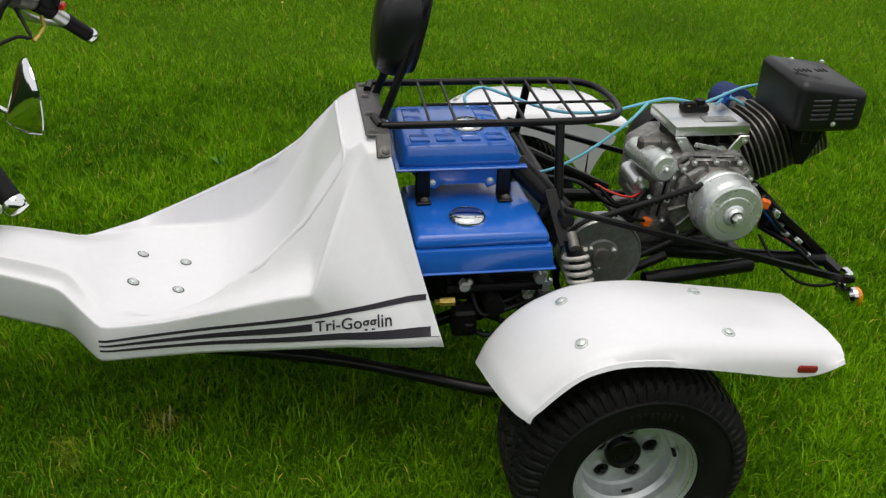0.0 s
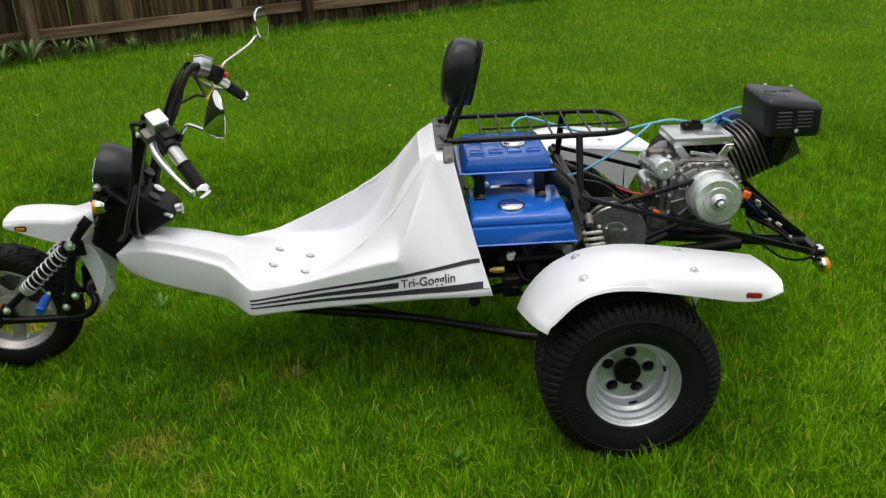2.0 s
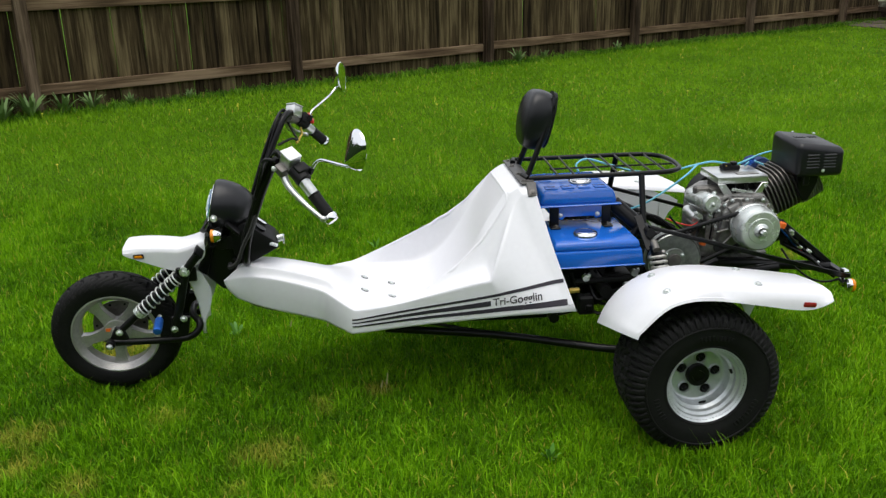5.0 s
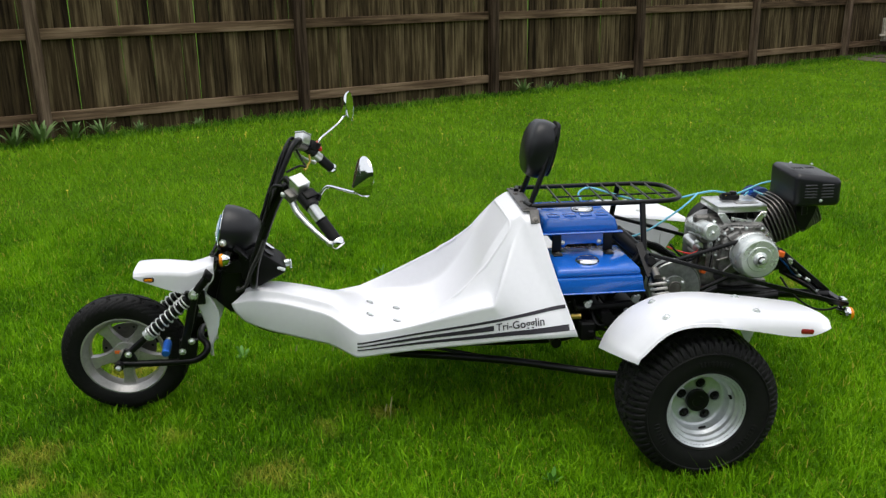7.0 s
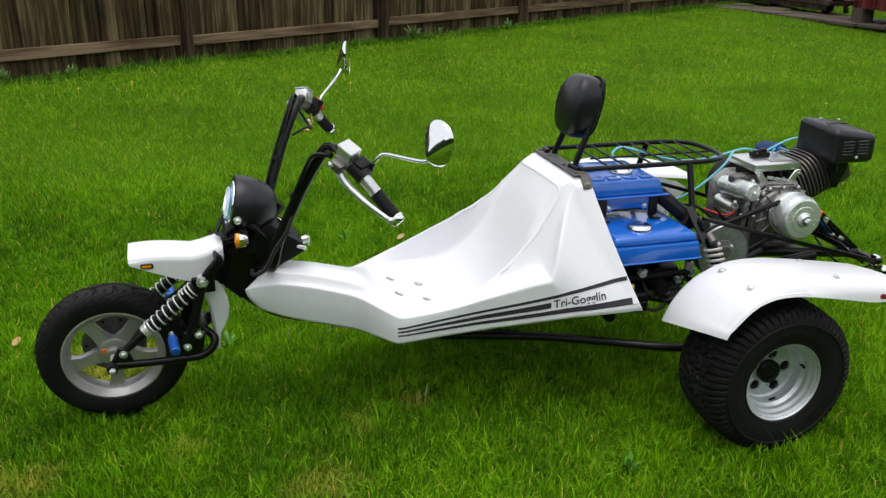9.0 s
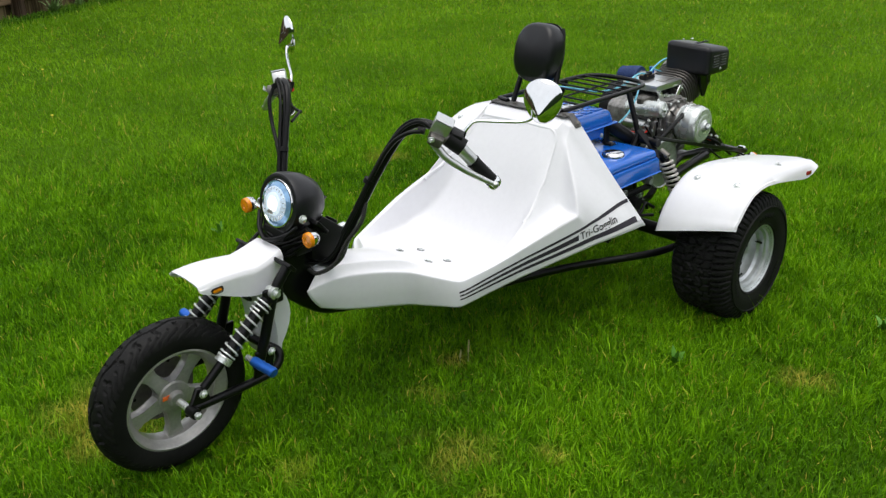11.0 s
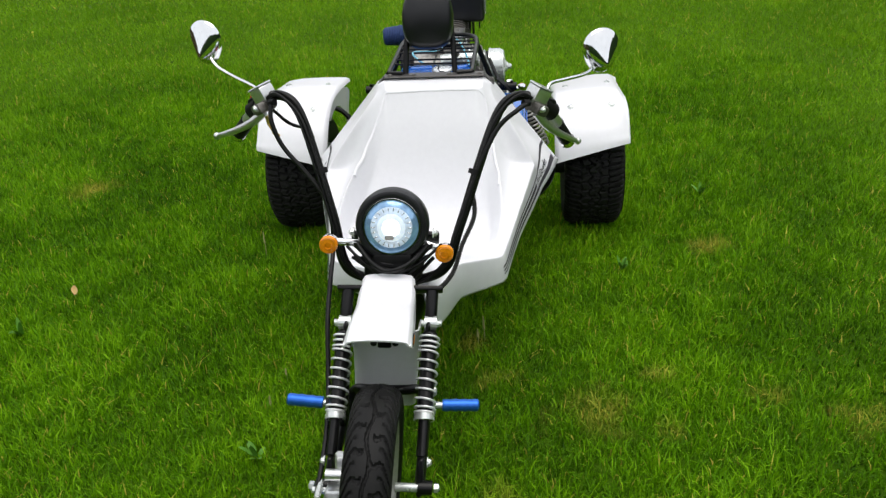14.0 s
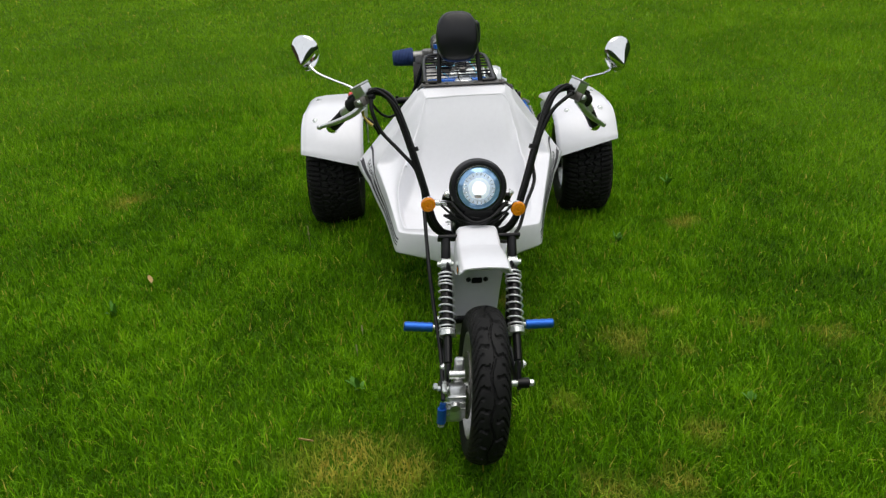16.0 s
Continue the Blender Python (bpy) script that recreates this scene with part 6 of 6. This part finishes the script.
strap = tp("crest_strap", join(box((0.046, 0.312, 0.005), (0.140, -0.014, 0.6945), 0.002, 1), box((0.030, 0.050, 0.005), (0.150, -0.183, 0.678), 0.002, 1, turn=Matrix.Rotation(radians(46), 4, "X")), box((0.034, 0.034, 0.005), (0.146, 0.152, 0.684), 0.002, 1, turn=Matrix.Rotation(radians(-46), 4, "X"))), STRAP, None, "flat dark grey strap bolted along the tub's crest")
for y in (-0.155, -0.06, 0.05, 0.125):
    tp("bolt", bolt((0.132, y, 0.697), (0, 0, 1), 0.0070, 0.005), ALU_DARK, strap)
tp("bolt", bolt((0.152, -0.194, 0.671), (0, -0.70, 0.72), 0.0080, 0.007), ALU_DARK, strap)
lean = Matrix.Rotation(radians(14), 4, "Y")
cush = B()
rows = []
for i in range(13):
    u = -1 + 2 * i / 12
    d = 0.5 + 0.5 * math.sqrt(max(0, 1 - abs(u) ** 3.2)) if abs(u) < 1 else 0.0
    ring = []
    for k in range(36):
        a = 2 * math.pi * k / 36
        c, t = math.cos(a), math.sin(a)
        r = 0.078 * abs(c) ** 0.62 * (1 if c > 0 else -1)
        z = 0.103 * abs(t) ** 0.66 * (1 if t > 0 else -1)
        w = (1.02 - 0.22 * max(0, t)) * (0.82 + 0.18 * math.sqrt(max(0, 1 - u * u)))
        ring.append(cush.verts.new((0.037 * u + 0.004 - 0.010 * (1 - (z / 0.104) ** 2) * (u < 0), r * w * (1 - 0.12 * max(0, t)), z * w)))
    rows.append(ring)
for a, c in zip(rows, rows[1:]):
    for k in range(36):
        cush.faces.new((a[k], a[(k + 1) % 36], c[(k + 1) % 36], c[k]))
for ring in (rows[0], rows[-1]):
    q = cush.verts.new(sum((v.co for v in ring), Vector()) / 36 + Vector((-0.010 if ring is rows[0] else 0.004, 0, 0)))
    for k in range(36):
        cush.faces.new((ring[k], ring[(k + 1) % 36], q))
cush.transform(Matrix.Translation((0.197, 0.002, 0.869)) @ lean)
back = tp("backrest", cush, VINYL, None, "padded black vinyl backrest on two bars", 60)
plate = B()
edge_in, edge_out = [], []
for k in range(40):
    a = 2 * math.pi * k / 40
    c, t = math.cos(a), math.sin(a)
    y, z = 0.066 * abs(c) ** 0.62 * (1 if c > 0 else -1) * (1 - 0.22 * max(0, t)), 0.090 * abs(t) ** 0.66 * (1 if t > 0 else -1) - 0.004
    edge_in.append(plate.verts.new((0.036, y, z)))
    edge_out.append(plate.verts.new((0.047, y * 0.98, z * 0.98)))
plate.faces.new(edge_in), plate.faces.new(edge_out)
for k in range(40):
    plate.faces.new((edge_in[k], edge_in[(k + 1) % 40], edge_out[(k + 1) % 40], edge_out[k]))
plate.transform(Matrix.Translation((0.197, 0.002, 0.869)) @ lean)
tp("back_plate", plate, BLACK_MATT, back, "black back plate behind the pad", 40)
for s in (-1, 1):
    tp("bar", tube(B(), [(0.158, s * 0.078, 0.694), (0.186, s * 0.074, 0.765), (0.216, s * 0.066, 0.845), (0.238, s * 0.056, 0.902), (0.247, s * 0.046, 0.930)], 0.0090, 10, 5), BLACK, back)
rack_z = 0.699
outline = [(0.150, -0.132), (0.30, -0.132), (0.520, -0.132), (0.600, -0.124), (0.634, -0.102), (0.652, -0.070), (0.660, 0.0), (0.652, 0.070), (0.634, 0.102), (0.600, 0.124), (0.520, 0.132), (0.30, 0.132), (0.150, 0.132)]
rack = tp("luggage_rack", tube(B(), [(x, y, rack_z) for x, y in outline], 0.0078, 10, 4), BLACK, None, "black tubular luggage rack above the tanks", 50)
for k in range(7):
    x = (0.250, 0.302, 0.391, 0.441, 0.494, 0.546, 0.594)[k]
    w = 0.132 if x < 0.58 else 0.122
    tp("slat", rod((x - 0.004, -w, rack_z + 0.002), (x + 0.004, w, rack_z + 0.002), 0.0032, 8), BLACK, rack)
tp("slat", rod((0.246, 0.0, rack_z - 0.006), (0.655, 0.0, rack_z - 0.006), 0.0032, 8), BLACK, rack)
for s in (-1, 1):
    tp("leg", rod((0.508, s * 0.134, rack_z - 0.004), (0.503, s * 0.190, 0.550), 0.0095, 12), BLACK, rack)
    tp("brace", rod((0.150, s * 0.132, rack_z), (0.140, s * 0.085, 0.700), 0.0085, 10), BLACK, rack)

# ---- engine ----
case = tp("engine_crankcase", prism([(0.748, 0.440), (0.795, 0.402), (0.900, 0.404), (0.972, 0.452), (0.985, 0.545), (0.940, 0.600), (0.805, 0.600), (0.752, 0.568)], -0.088, 0.125, 0.010, 2), ALU, None, "rough cast aluminium crankcase")
COVER = [(0.765, 0.452), (0.803, 0.418), (0.900, 0.420), (0.958, 0.468), (0.966, 0.545), (0.937, 0.590), (0.824, 0.595), (0.776, 0.564)]


def shrink(poly, k):
    cx, cz = sum(p[0] for p in poly) / len(poly), sum(p[1] for p in poly) / len(poly)
    return [(cx + (x - cx) * k, cz + (z - cz) * k) for x, z in poly]


tp("gasket", prism(shrink(COVER, 1.015), -0.0925, -0.0885), BLACK_MATT, case)
tp("cover_flange", prism(COVER, -0.104, -0.093, 0.003, 1), ALU, case)
tp("side_cover", prism(shrink(COVER, 0.86), -0.128, -0.104, 0.009, 2), ALU, case, "cast side cover with ribs")
for k, (x, z) in enumerate(COVER):
    x2, z2 = COVER[(k + 1) % 8]
    for u in (0.06, 0.56):
        px_, pz_ = x + (x2 - x) * u, z + (z2 - z) * u
        qx, qz = shrink([(px_, pz_)] + COVER, 0.945)[0]
        tp("boss", rod((qx, -0.093, qz), (qx, -0.109, qz), 0.0078, 12), ALU, case)
        tp("bolt", bolt((qx, -0.109, qz), (0, -1, 0), 0.0050, 0.006), ZINC, case)
for k in range(11):
    a = radians(20 + 29 * k)
    tp("web", box((0.040, 0.012, 0.005), (0.870 + 0.083 * math.cos(a), -0.1285, 0.512 + 0.070 * math.sin(a)), 0.0015, 1, turn=Matrix.Rotation(-a, 4, "Y")), ALU, case)
b = lathe([(0.050, -0.140), (0.060, -0.140), (0.064, -0.134), (0.066, -0.126)], 40)
b.transform(Matrix.Translation((0.874, 0, 0.520)))
tp("bearing_ring", b, ALU_DARK, case)
for y in (-0.09, 0.11):
    tp("foot", box((0.22, 0.03, 0.02), (0.85, y, 0.398), 0.004, 1), ALU, case)
tp("oil_filler", join(rod((0.792, -0.100, 0.430), (0.778, -0.135, 0.440), 0.013, 14), rod((0.778, -0.135, 0.440), (0.775, -0.143, 0.442), 0.017, 10)), BLACK_MATT, case, "black oil filler cap")
tp("sump", box((0.090, 0.060, 0.060), (0.770, -0.080, 0.425), 0.012, 2), ALU, case)
b = lathe([(0, -0.066), (0.014, -0.066), (0.018, -0.060), (0.022, -0.058), (0.024, -0.0555), (0.040, -0.0545), (0.0415, -0.0530), (0.0600, -0.0520), (0.0650, -0.0480), (0.0660, -0.042), (0.0700, -0.036), (0.0710, -0.028), (0.0710, 0.000), (0.073, 0.003), (0.073, 0.008), (0.050, 0.014), (0.066, 0.024), (0.066, 0.030), (0, 0.034)], 64)
b.transform(Matrix.Translation((0.873, -0.170, 0.518)))
clutch = tp("clutch_drum", b, ZINC, None, "bright zinc clutch drum", 28)
b = lathe([(0, -0.080), (0.007, -0.080), (0.0105, -0.076), (0.0105, -0.066), (0.0150, -0.066), (0.0150, -0.062)], 6)
b.transform(Matrix.Translation((0.873, -0.170, 0.518)))
tp("centre_bolt", b, ZINC, clutch)
# drive belt from the clutch to the driven pulley
ctr0, ctr1, r0, r1 = Vector((0.873, -0.152, 0.518)), Vector((0.588, -0.215, 0.449)), 0.056, 0.072
loop = [ctr0 + r0 * Vector((math.cos(a), 0, math.sin(a))) for a in (radians(x) for x in range(-100, 81, 15))] + [ctr1 + r1 * Vector((math.cos(a), 0, math.sin(a))) for a in (radians(x) for x in range(95, 261, 15))]
belt = tube(B(), loop + [loop[0]], 0.0065, 8)
tp("drive_belt", belt, BLACK_MATT, clutch, "black rubber drive belt", 50)
for u in range(26):
    p = (loop[12] + Vector((0, 0, -0.006))).lerp(loop[13] + Vector((0, 0, -0.006)), (u + 0.5) / 26)
    tp("belt_tooth", box((0.0050, 0.011, 0.006), p, 0.001, 1, turn=Matrix.Rotation(radians(-9), 4, "Y")), BLACK_MATT, clutch)
top = tp("top_cover", box((0.172, 0.150, 0.024), (0.874, 0.008, 0.644), 0.004, 2), SHEET, None, "flat sheet aluminium cover with two legs")
tp("tongue", prism([(0.786, 0.634), (0.812, 0.634), (0.842, 0.596), (0.838, 0.580), (0.822, 0.580)], -0.074, -0.068, 0.002, 1), SHEET, top)
tp("tongue", prism([(0.936, 0.634), (0.960, 0.634), (0.926, 0.580), (0.912, 0.580), (0.908, 0.594)], -0.074, -0.068, 0.002, 1), SHEET, top)
tp("cross_bar", box((0.100, 0.012, 0.014), (0.874, -0.086, 0.588), 0.003, 1), ALU, top)
# black block stands in for the shade under the cover
tp("gap_shade_block", box((0.13, 0.10, 0.040), (0.874, 0.02, 0.614), 0.006, 1), BLACK_MATT, top, "black block standing in for the shaded gap below the cover")
for k in range(2):
    x = 0.852 + 0.036 * k
    tp("stud", rod((x, -0.060 - 0.004 * (k % 2), 0.590), (x + 0.003, -0.058, 0.632), 0.0045 + 0.0015 * (k % 2), 8), BLACK, top)
tp("governor_arm", join(box((0.070, 0.004, 0.010), (0.872, -0.066, 0.606), 0.001, 1, turn=Matrix.Rotation(radians(12), 4, "Y")), rod((0.905, -0.07, 0.600), (0.905, -0.04, 0.600), 0.007, 10)), ZINC, top)
for x in (0.800, 0.948):
    tp("screw", bolt((x, -0.075, 0.622), (0, -1, 0), 0.0045, 0.004), ZINC, top)
tp("slot_plate", box((0.075, 0.030, 0.003), (0.900, -0.030, 0.6570), 0.001, 1), ALU, top)
tp("throttle_block", join(box((0.060, 0.034, 0.016), (0.868, 0.030, 0.664), 0.004, 2), rod((0.880, 0.030, 0.670), (0.880, 0.030, 0.682), 0.012, 12), box((0.03, 0.012, 0.014), (0.852, 0.02, 0.674), 0.003, 1)), BLACK_MATT, top, "black plastic throttle block")
for x, y in ((0.848, 0.018), (0.888, 0.044), (0.852, 0.044)):
    tp("screw", bolt((x, y, 0.672), (0, 0, 1), 0.004, 0.004), YELLOW, top)
b = lathe([(0, -0.070), (0.022, -0.070), (0.0265, -0.066), (0.0275, -0.058), (0.0275, -0.050), (0.0265, -0.049), (0.0265, 0.050), (0.024, 0.060), (0, 0.060)], 32)
b.transform(Matrix.Translation((0.744, -0.050, 0.580)) @ Matrix.Rotation(radians(5), 4, "Z") @ Matrix.Rotation(radians(-4), 4, "X") @ Matrix.Scale(1.13, 4))
starter = tp("starter_motor", b, ZINC, None, "cylindrical bright zinc starter motor")
tp("end_nut", bolt((0.751, -0.128, 0.585), (0, -1, 0), 0.006, 0.010), ZINC, starter)
tp("solenoid", join(rod((0.728, -0.070, 0.520), (0.728, 0.020, 0.524), 0.019, 16), rod((0.728, -0.085, 0.520), (0.728, -0.068, 0.520), 0.006, 8)), SHEET, starter)
tp("bracket", join(box((0.060, 0.06, 0.050), (0.790, -0.02, 0.590), 0.008, 2), box((0.05, 0.03, 0.03), (0.745, -0.04, 0.608), 0.006, 1)), ALU_DARK, starter)
tp("flange", join(box((0.030, 0.040, 0.030), (0.725, -0.06, 0.480), 0.006, 1), rod((0.742, -0.09, 0.548), (0.742, -0.04, 0.548), 0.009, 10), rod((0.722, -0.08, 0.498), (0.722, -0.02, 0.498), 0.012, 12)), ALU_DARK, starter)
for x, z in ((0.715, 0.545), (0.742, 0.500), (0.765, 0.535), (0.770, 0.610)):
    tp("bolt", bolt((x, -0.088, z), (0, -1, 0), 0.0055, 0.008), ZINC, starter)
# finned barrel and head, lying back at an angle
bt = Matrix.Translation((0.2, 0, 0)) @ Matrix.Translation((0.972, 0.005, 0.572)) @ Matrix.Rotation(radians(64), 4, "Y")


def slab_round(wx, wy, z0, z1, power=0.62, seg=28):
    """A flat plate with a rounded outline."""
    b = B()
    lo, hi = [], []
    for k in range(seg):
        a = 2 * math.pi * (k + 0.5) / seg
        c, t = math.cos(a), math.sin(a)
        x, y = wx * abs(c) ** power * (1 if c > 0 else -1), wy * abs(t) ** power * (1 if t > 0 else -1)
        lo.append(b.verts.new((x, y, z0)))
        hi.append(b.verts.new((x, y, z1)))
    b.faces.new(lo[::-1])
    b.faces.new(hi)
    for k in range(seg):
        b.faces.new((lo[k], lo[(k + 1) % seg], hi[(k + 1) % seg], hi[k]))
    return b


def on_barrel(name, b, material, parent=None, label=""):
    b.transform(Matrix.Translation((-0.2, 0, 0)) @ bt)
    return tp(name, b, material, parent, label)


barrel = on_barrel("barrel", slab_round(0.050, 0.055, -0.05, 0.14, 0.9), ALU_DARK, None, "sooty finned cylinder barrel")
for k in range(9):
    g = 0.066 + 0.010 * math.sin(math.pi * min(1, (k + 1) / 6) / 2)
    on_barrel("fin", slab_round(g, 0.085, -0.018 + 0.0135 * k, -0.0142 + 0.0135 * k), ALU_DARK, barrel)
head = on_barrel("cylinder_head", slab_round(0.078, 0.082, 0.104, 0.128, 0.5), ALU, barrel, "pale cast cylinder head")
on_barrel("rocker_cover", slab_round(0.068, 0.074, 0.128, 0.160, 0.45), ALU_DARK, barrel, "sooty cast rocker cover")
for x, y in ((0.055, -0.06), (-0.055, -0.06), (0.055, 0.06), (-0.055, 0.06)):
    on_barrel("bolt", bolt((x, y, 0.128), (0, 0, 1), 0.006, 0.010), ZINC, barrel)
for k in range(6):
    on_barrel("head_fin", slab_round(0.074 - 0.001 * k, 0.088, 0.126 + 0.0085 * k, 0.1292 + 0.0085 * k, 0.5), ALU, barrel)
tp("muffler_bracket", prism([(1.035, 0.668), (1.118, 0.668), (1.112, 0.630), (1.085, 0.570), (1.066, 0.572), (1.050, 0.610)], -0.098, -0.090, 0.003, 1), BLACK, barrel, "black muffler bracket")
# muffler box with louvres
# louvre edges, set paler than the box
LIP = mat("paler_louvre_edge", (0.045, 0.045, 0.050), 0.35, vary=0.3, fine=90)
mb = box((0.158, 0.190, 0.118), (1.092, -0.047, 0.720), 0.018, 4)
for v in mb.verts:
    if v.co.z > 0.755:
        v.co.z -= 0.020 * max(0, (v.co.x - 1.05) / 0.12) + 0.010 * max(0, (-0.09 - v.co.y) / 0.05)
muffler = tp("muffler", mb, HOUSING, None, "black slotted muffler box", 40)
for r in range(5):
    for c in range(2):
        tp("louvre", box((0.040, 0.005, 0.0048), (1.064 + 0.056 * c, -0.1425, 0.733 - 0.0100 * r), 0.0015, 1, turn=Matrix.Rotation(radians(35), 4, "X")), LIP, muffler)
for c in range(7):
    tp("louvre", box((0.005, 0.018, 0.003), (1.030 + 0.009 * c + (0.008 if c > 3 else 0), -0.075 - 0.001 * c, 0.7795), 0.001, 1), BLACK, muffler)
for x, y, z, n in ((1.100, -0.142, 0.682, (0, -1, 0)), (1.06, 0.0, 0.780, (0, 0, 1)), (1.14, 0.01, 0.770, (0, 0, 1))):
    tp("screw", bolt((x, y, z), n, 0.004, 0.004), ZINC, muffler)
tp("exhaust_pipe", join(tube(B(), [(1.085, -0.030, 0.660), (1.080, -0.040, 0.620), (1.070, -0.030, 0.580), (1.045, -0.010, 0.560)], 0.020, 14, 4), box((0.020, 0.006, 0.050), (1.060, -0.120, 0.655), 0.002, 1)), BLACK, muffler, "black exhaust stub and bracket")
# carburettor and blue cone filter on the far side
flt = lathe([(0, -0.005), (0.040, -0.002), (0.043, 0.010)] + [(0.041 - 0.0003 * k + 0.002 * (k % 2), 0.014 + 0.0035 * k) for k in range(22)] + [(0.030, 0.096), (0, 0.098)], 32)
flt.transform(along((1.055, 0.180, 0.612), (1.055, 0.40, 0.600)))
fl = tp("air_filter", flt, BLUE_FOAM, None, "dark blue cone air filter")
tp("intake", join(rod((1.050, 0.08, 0.618), (1.055, 0.185, 0.612), 0.024, 16), box((0.05, 0.05, 0.06), (1.045, 0.11, 0.615), 0.008, 2)), ALU, fl)
tp("hose_joint", join(rod((0.962, 0.070, 0.664), (0.962, 0.072, 0.682), 0.009, 10), rod((0.950, 0.060, 0.668), (0.975, 0.075, 0.668), 0.008, 8)), BLUE_ANO, None, "blue hose joint")
shroud = tp("fan_shroud", join(rod((0.875, 0.125, 0.525), (0.875, 0.180, 0.525), 0.098, 40), box((0.16, 0.05, 0.08), (0.93, 0.150, 0.590), 0.02, 2)), BLACK_MATT, None, "black fan shroud")
for p, q in (((0.735, -0.110, 0.452), ORANGE), ((0.968, -0.172, 0.516), ORANGE)):
    tp("plug", box((0.022, 0.016, 0.022), p, 0.004, 1, turn=Matrix.Rotation(radians(20), 4, "Y")), q, case, "orange plastic plug")
for k, (c, pts) in enumerate((
        (RED, [(0.735, -0.075, 0.515), (0.700, -0.09, 0.505), (0.660, -0.08, 0.512), (0.630, -0.05, 0.520)]),
        (CABLE, [(0.735, -0.085, 0.520), (0.690, -0.11, 0.490), (0.640, -0.10, 0.500), (0.580, -0.08, 0.540), (0.50, -0.05, 0.545)]),
        (CABLE, [(0.74, -0.06, 0.50), (0.70, -0.12, 0.465), (0.65, -0.13, 0.470), (0.60, -0.10, 0.455)]),
        (CABLE, [(0.98, -0.16, 0.50), (1.02, -0.17, 0.455), (1.05, -0.16, 0.430), (1.10, -0.17, 0.385)]),
        (BLUE_ANO, [(0.97, -0.15, 0.505), (1.00, -0.165, 0.470), (1.03, -0.15, 0.440), (1.06, -0.14, 0.425)]),
        (RED, [(1.04, -0.13, 0.43), (1.07, -0.15, 0.405), (1.10, -0.13, 0.41), (1.12, -0.10, 0.40)]),
        (CABLE, [(1.00, -0.14, 0.44), (1.06, -0.18, 0.41), (1.10, -0.19, 0.375), (1.15, -0.20, 0.34)]))):
    tp("wire", tube(B(), pts, 0.0050 if c != RED else 0.0026, 7, 6), c, case, "", 60)
tp("coil_pack", join(box((0.05, 0.04, 0.03), (1.02, -0.13, 0.445), 0.005, 1, turn=Matrix.Rotation(radians(40), 4, "Y")), box((0.03, 0.03, 0.02), (1.06, -0.12, 0.415), 0.004, 1)), BLACK_MATT, case)
# pale blue vent and fuel hoses
hose = tp("fuel_hose", tube(B(), [(0.352, 0.036, 0.672), (0.350, 0.060, 0.690), (0.390, 0.080, 0.702), (0.450, 0.050, 0.690), (0.520, 0.020, 0.672), (0.580, 0.000, 0.668), (0.660, -0.005, 0.672), (0.730, 0.010, 0.680), (0.800, 0.020, 0.688), (0.860, 0.028, 0.676)], 0.0035, 8, 6), HOSE, None, "thin pale blue fuel hose", 60)
tp("hose", tube(B(), [(0.455, -0.080, 0.560), (0.520, -0.100, 0.585), (0.590, -0.095, 0.620), (0.680, -0.060, 0.665), (0.740, -0.010, 0.690)], 0.0035, 8, 6), HOSE, hose, "", 60)
tp("hose", tube(B(), [(0.895, 0.035, 0.672), (0.930, 0.050, 0.678), (0.985, 0.050, 0.700), (1.030, 0.040, 0.712)], 0.0035, 8, 6), HOSE, hose, "", 60)
tp("hose", tube(B(), [(0.930, 0.050, 0.662), (0.960, 0.066, 0.672), (0.990, 0.060, 0.664), (1.012, 0.040, 0.650)], 0.0035, 8, 6), HOSE, hose, "", 60)
# loose wiring at the tail, and clips and hoses under the tanks
for k, pts in enumerate(([(0.985, -0.150, 0.430), (1.010, -0.190, 0.385), (1.060, -0.215, 0.345), (1.110, -0.225, 0.335), (1.150, -0.240, 0.350)],
                         [(1.000, -0.140, 0.470), (1.030, -0.150, 0.462), (1.060, -0.135, 0.440), (1.090, -0.145, 0.418), (1.130, -0.150, 0.385)],
                         [(0.990, -0.120, 0.485), (1.020, -0.132, 0.470), (1.045, -0.118, 0.450), (1.085, -0.130, 0.425)],
                         [(0.640, -0.120, 0.520), (0.670, -0.140, 0.490), (0.700, -0.130, 0.470), (0.735, -0.110, 0.455)],
                         [(0.600, -0.150, 0.560), (0.640, -0.150, 0.520), (0.690, -0.120, 0.505), (0.735, -0.095, 0.500)])):
    tp("wire", tube(B(), pts, 0.0036, 7, 6), CABLE, chassis, "", 60)
for k in range(9):
    a = random.Random(300 + k)
    x, y, z = a.uniform(0.985, 1.11), a.uniform(-0.20, -0.13), 0.0
    z = 0.505 - (x - 0.985) * 1.0 + a.uniform(-0.02, 0.01)
    tp("connector", box((a.uniform(0.012, 0.022), 0.012, 0.010), (x, y, z), 0.002, 1, turn=Matrix.Rotation(radians(a.uniform(20, 60)), 4, "Y")), a.choice((ZINC, BLACK_MATT, SHEET)), chassis)
for x, y, z in ((0.452, -0.278, 0.425), (0.470, -0.262, 0.398), (0.438, -0.250, 0.372), (0.300, -0.280, 0.418)):
    tp("hose_clip", join(rod((x, y - 0.006, z), (x, y + 0.010, z), 0.011, 12), box((0.010, 0.012, 0.012), (x + 0.010, y, z + 0.008), 0.002, 1)), ZINC, chassis, "bright hose clip")
tp("grease_block", join(box((0.050, 0.040, 0.060), (0.305, -0.262, 0.325), 0.006, 1), box((0.020, 0.012, 0.018), (0.312, -0.284, 0.322), 0.003, 1)), BLACK_MATT, chassis, "greasy black bracket block")
tp("mount_tube", rod((0.430, -0.105, 0.600), (0.520, -0.175, 0.520), 0.024, 16), BLACK, chassis, "thick black mount tube")
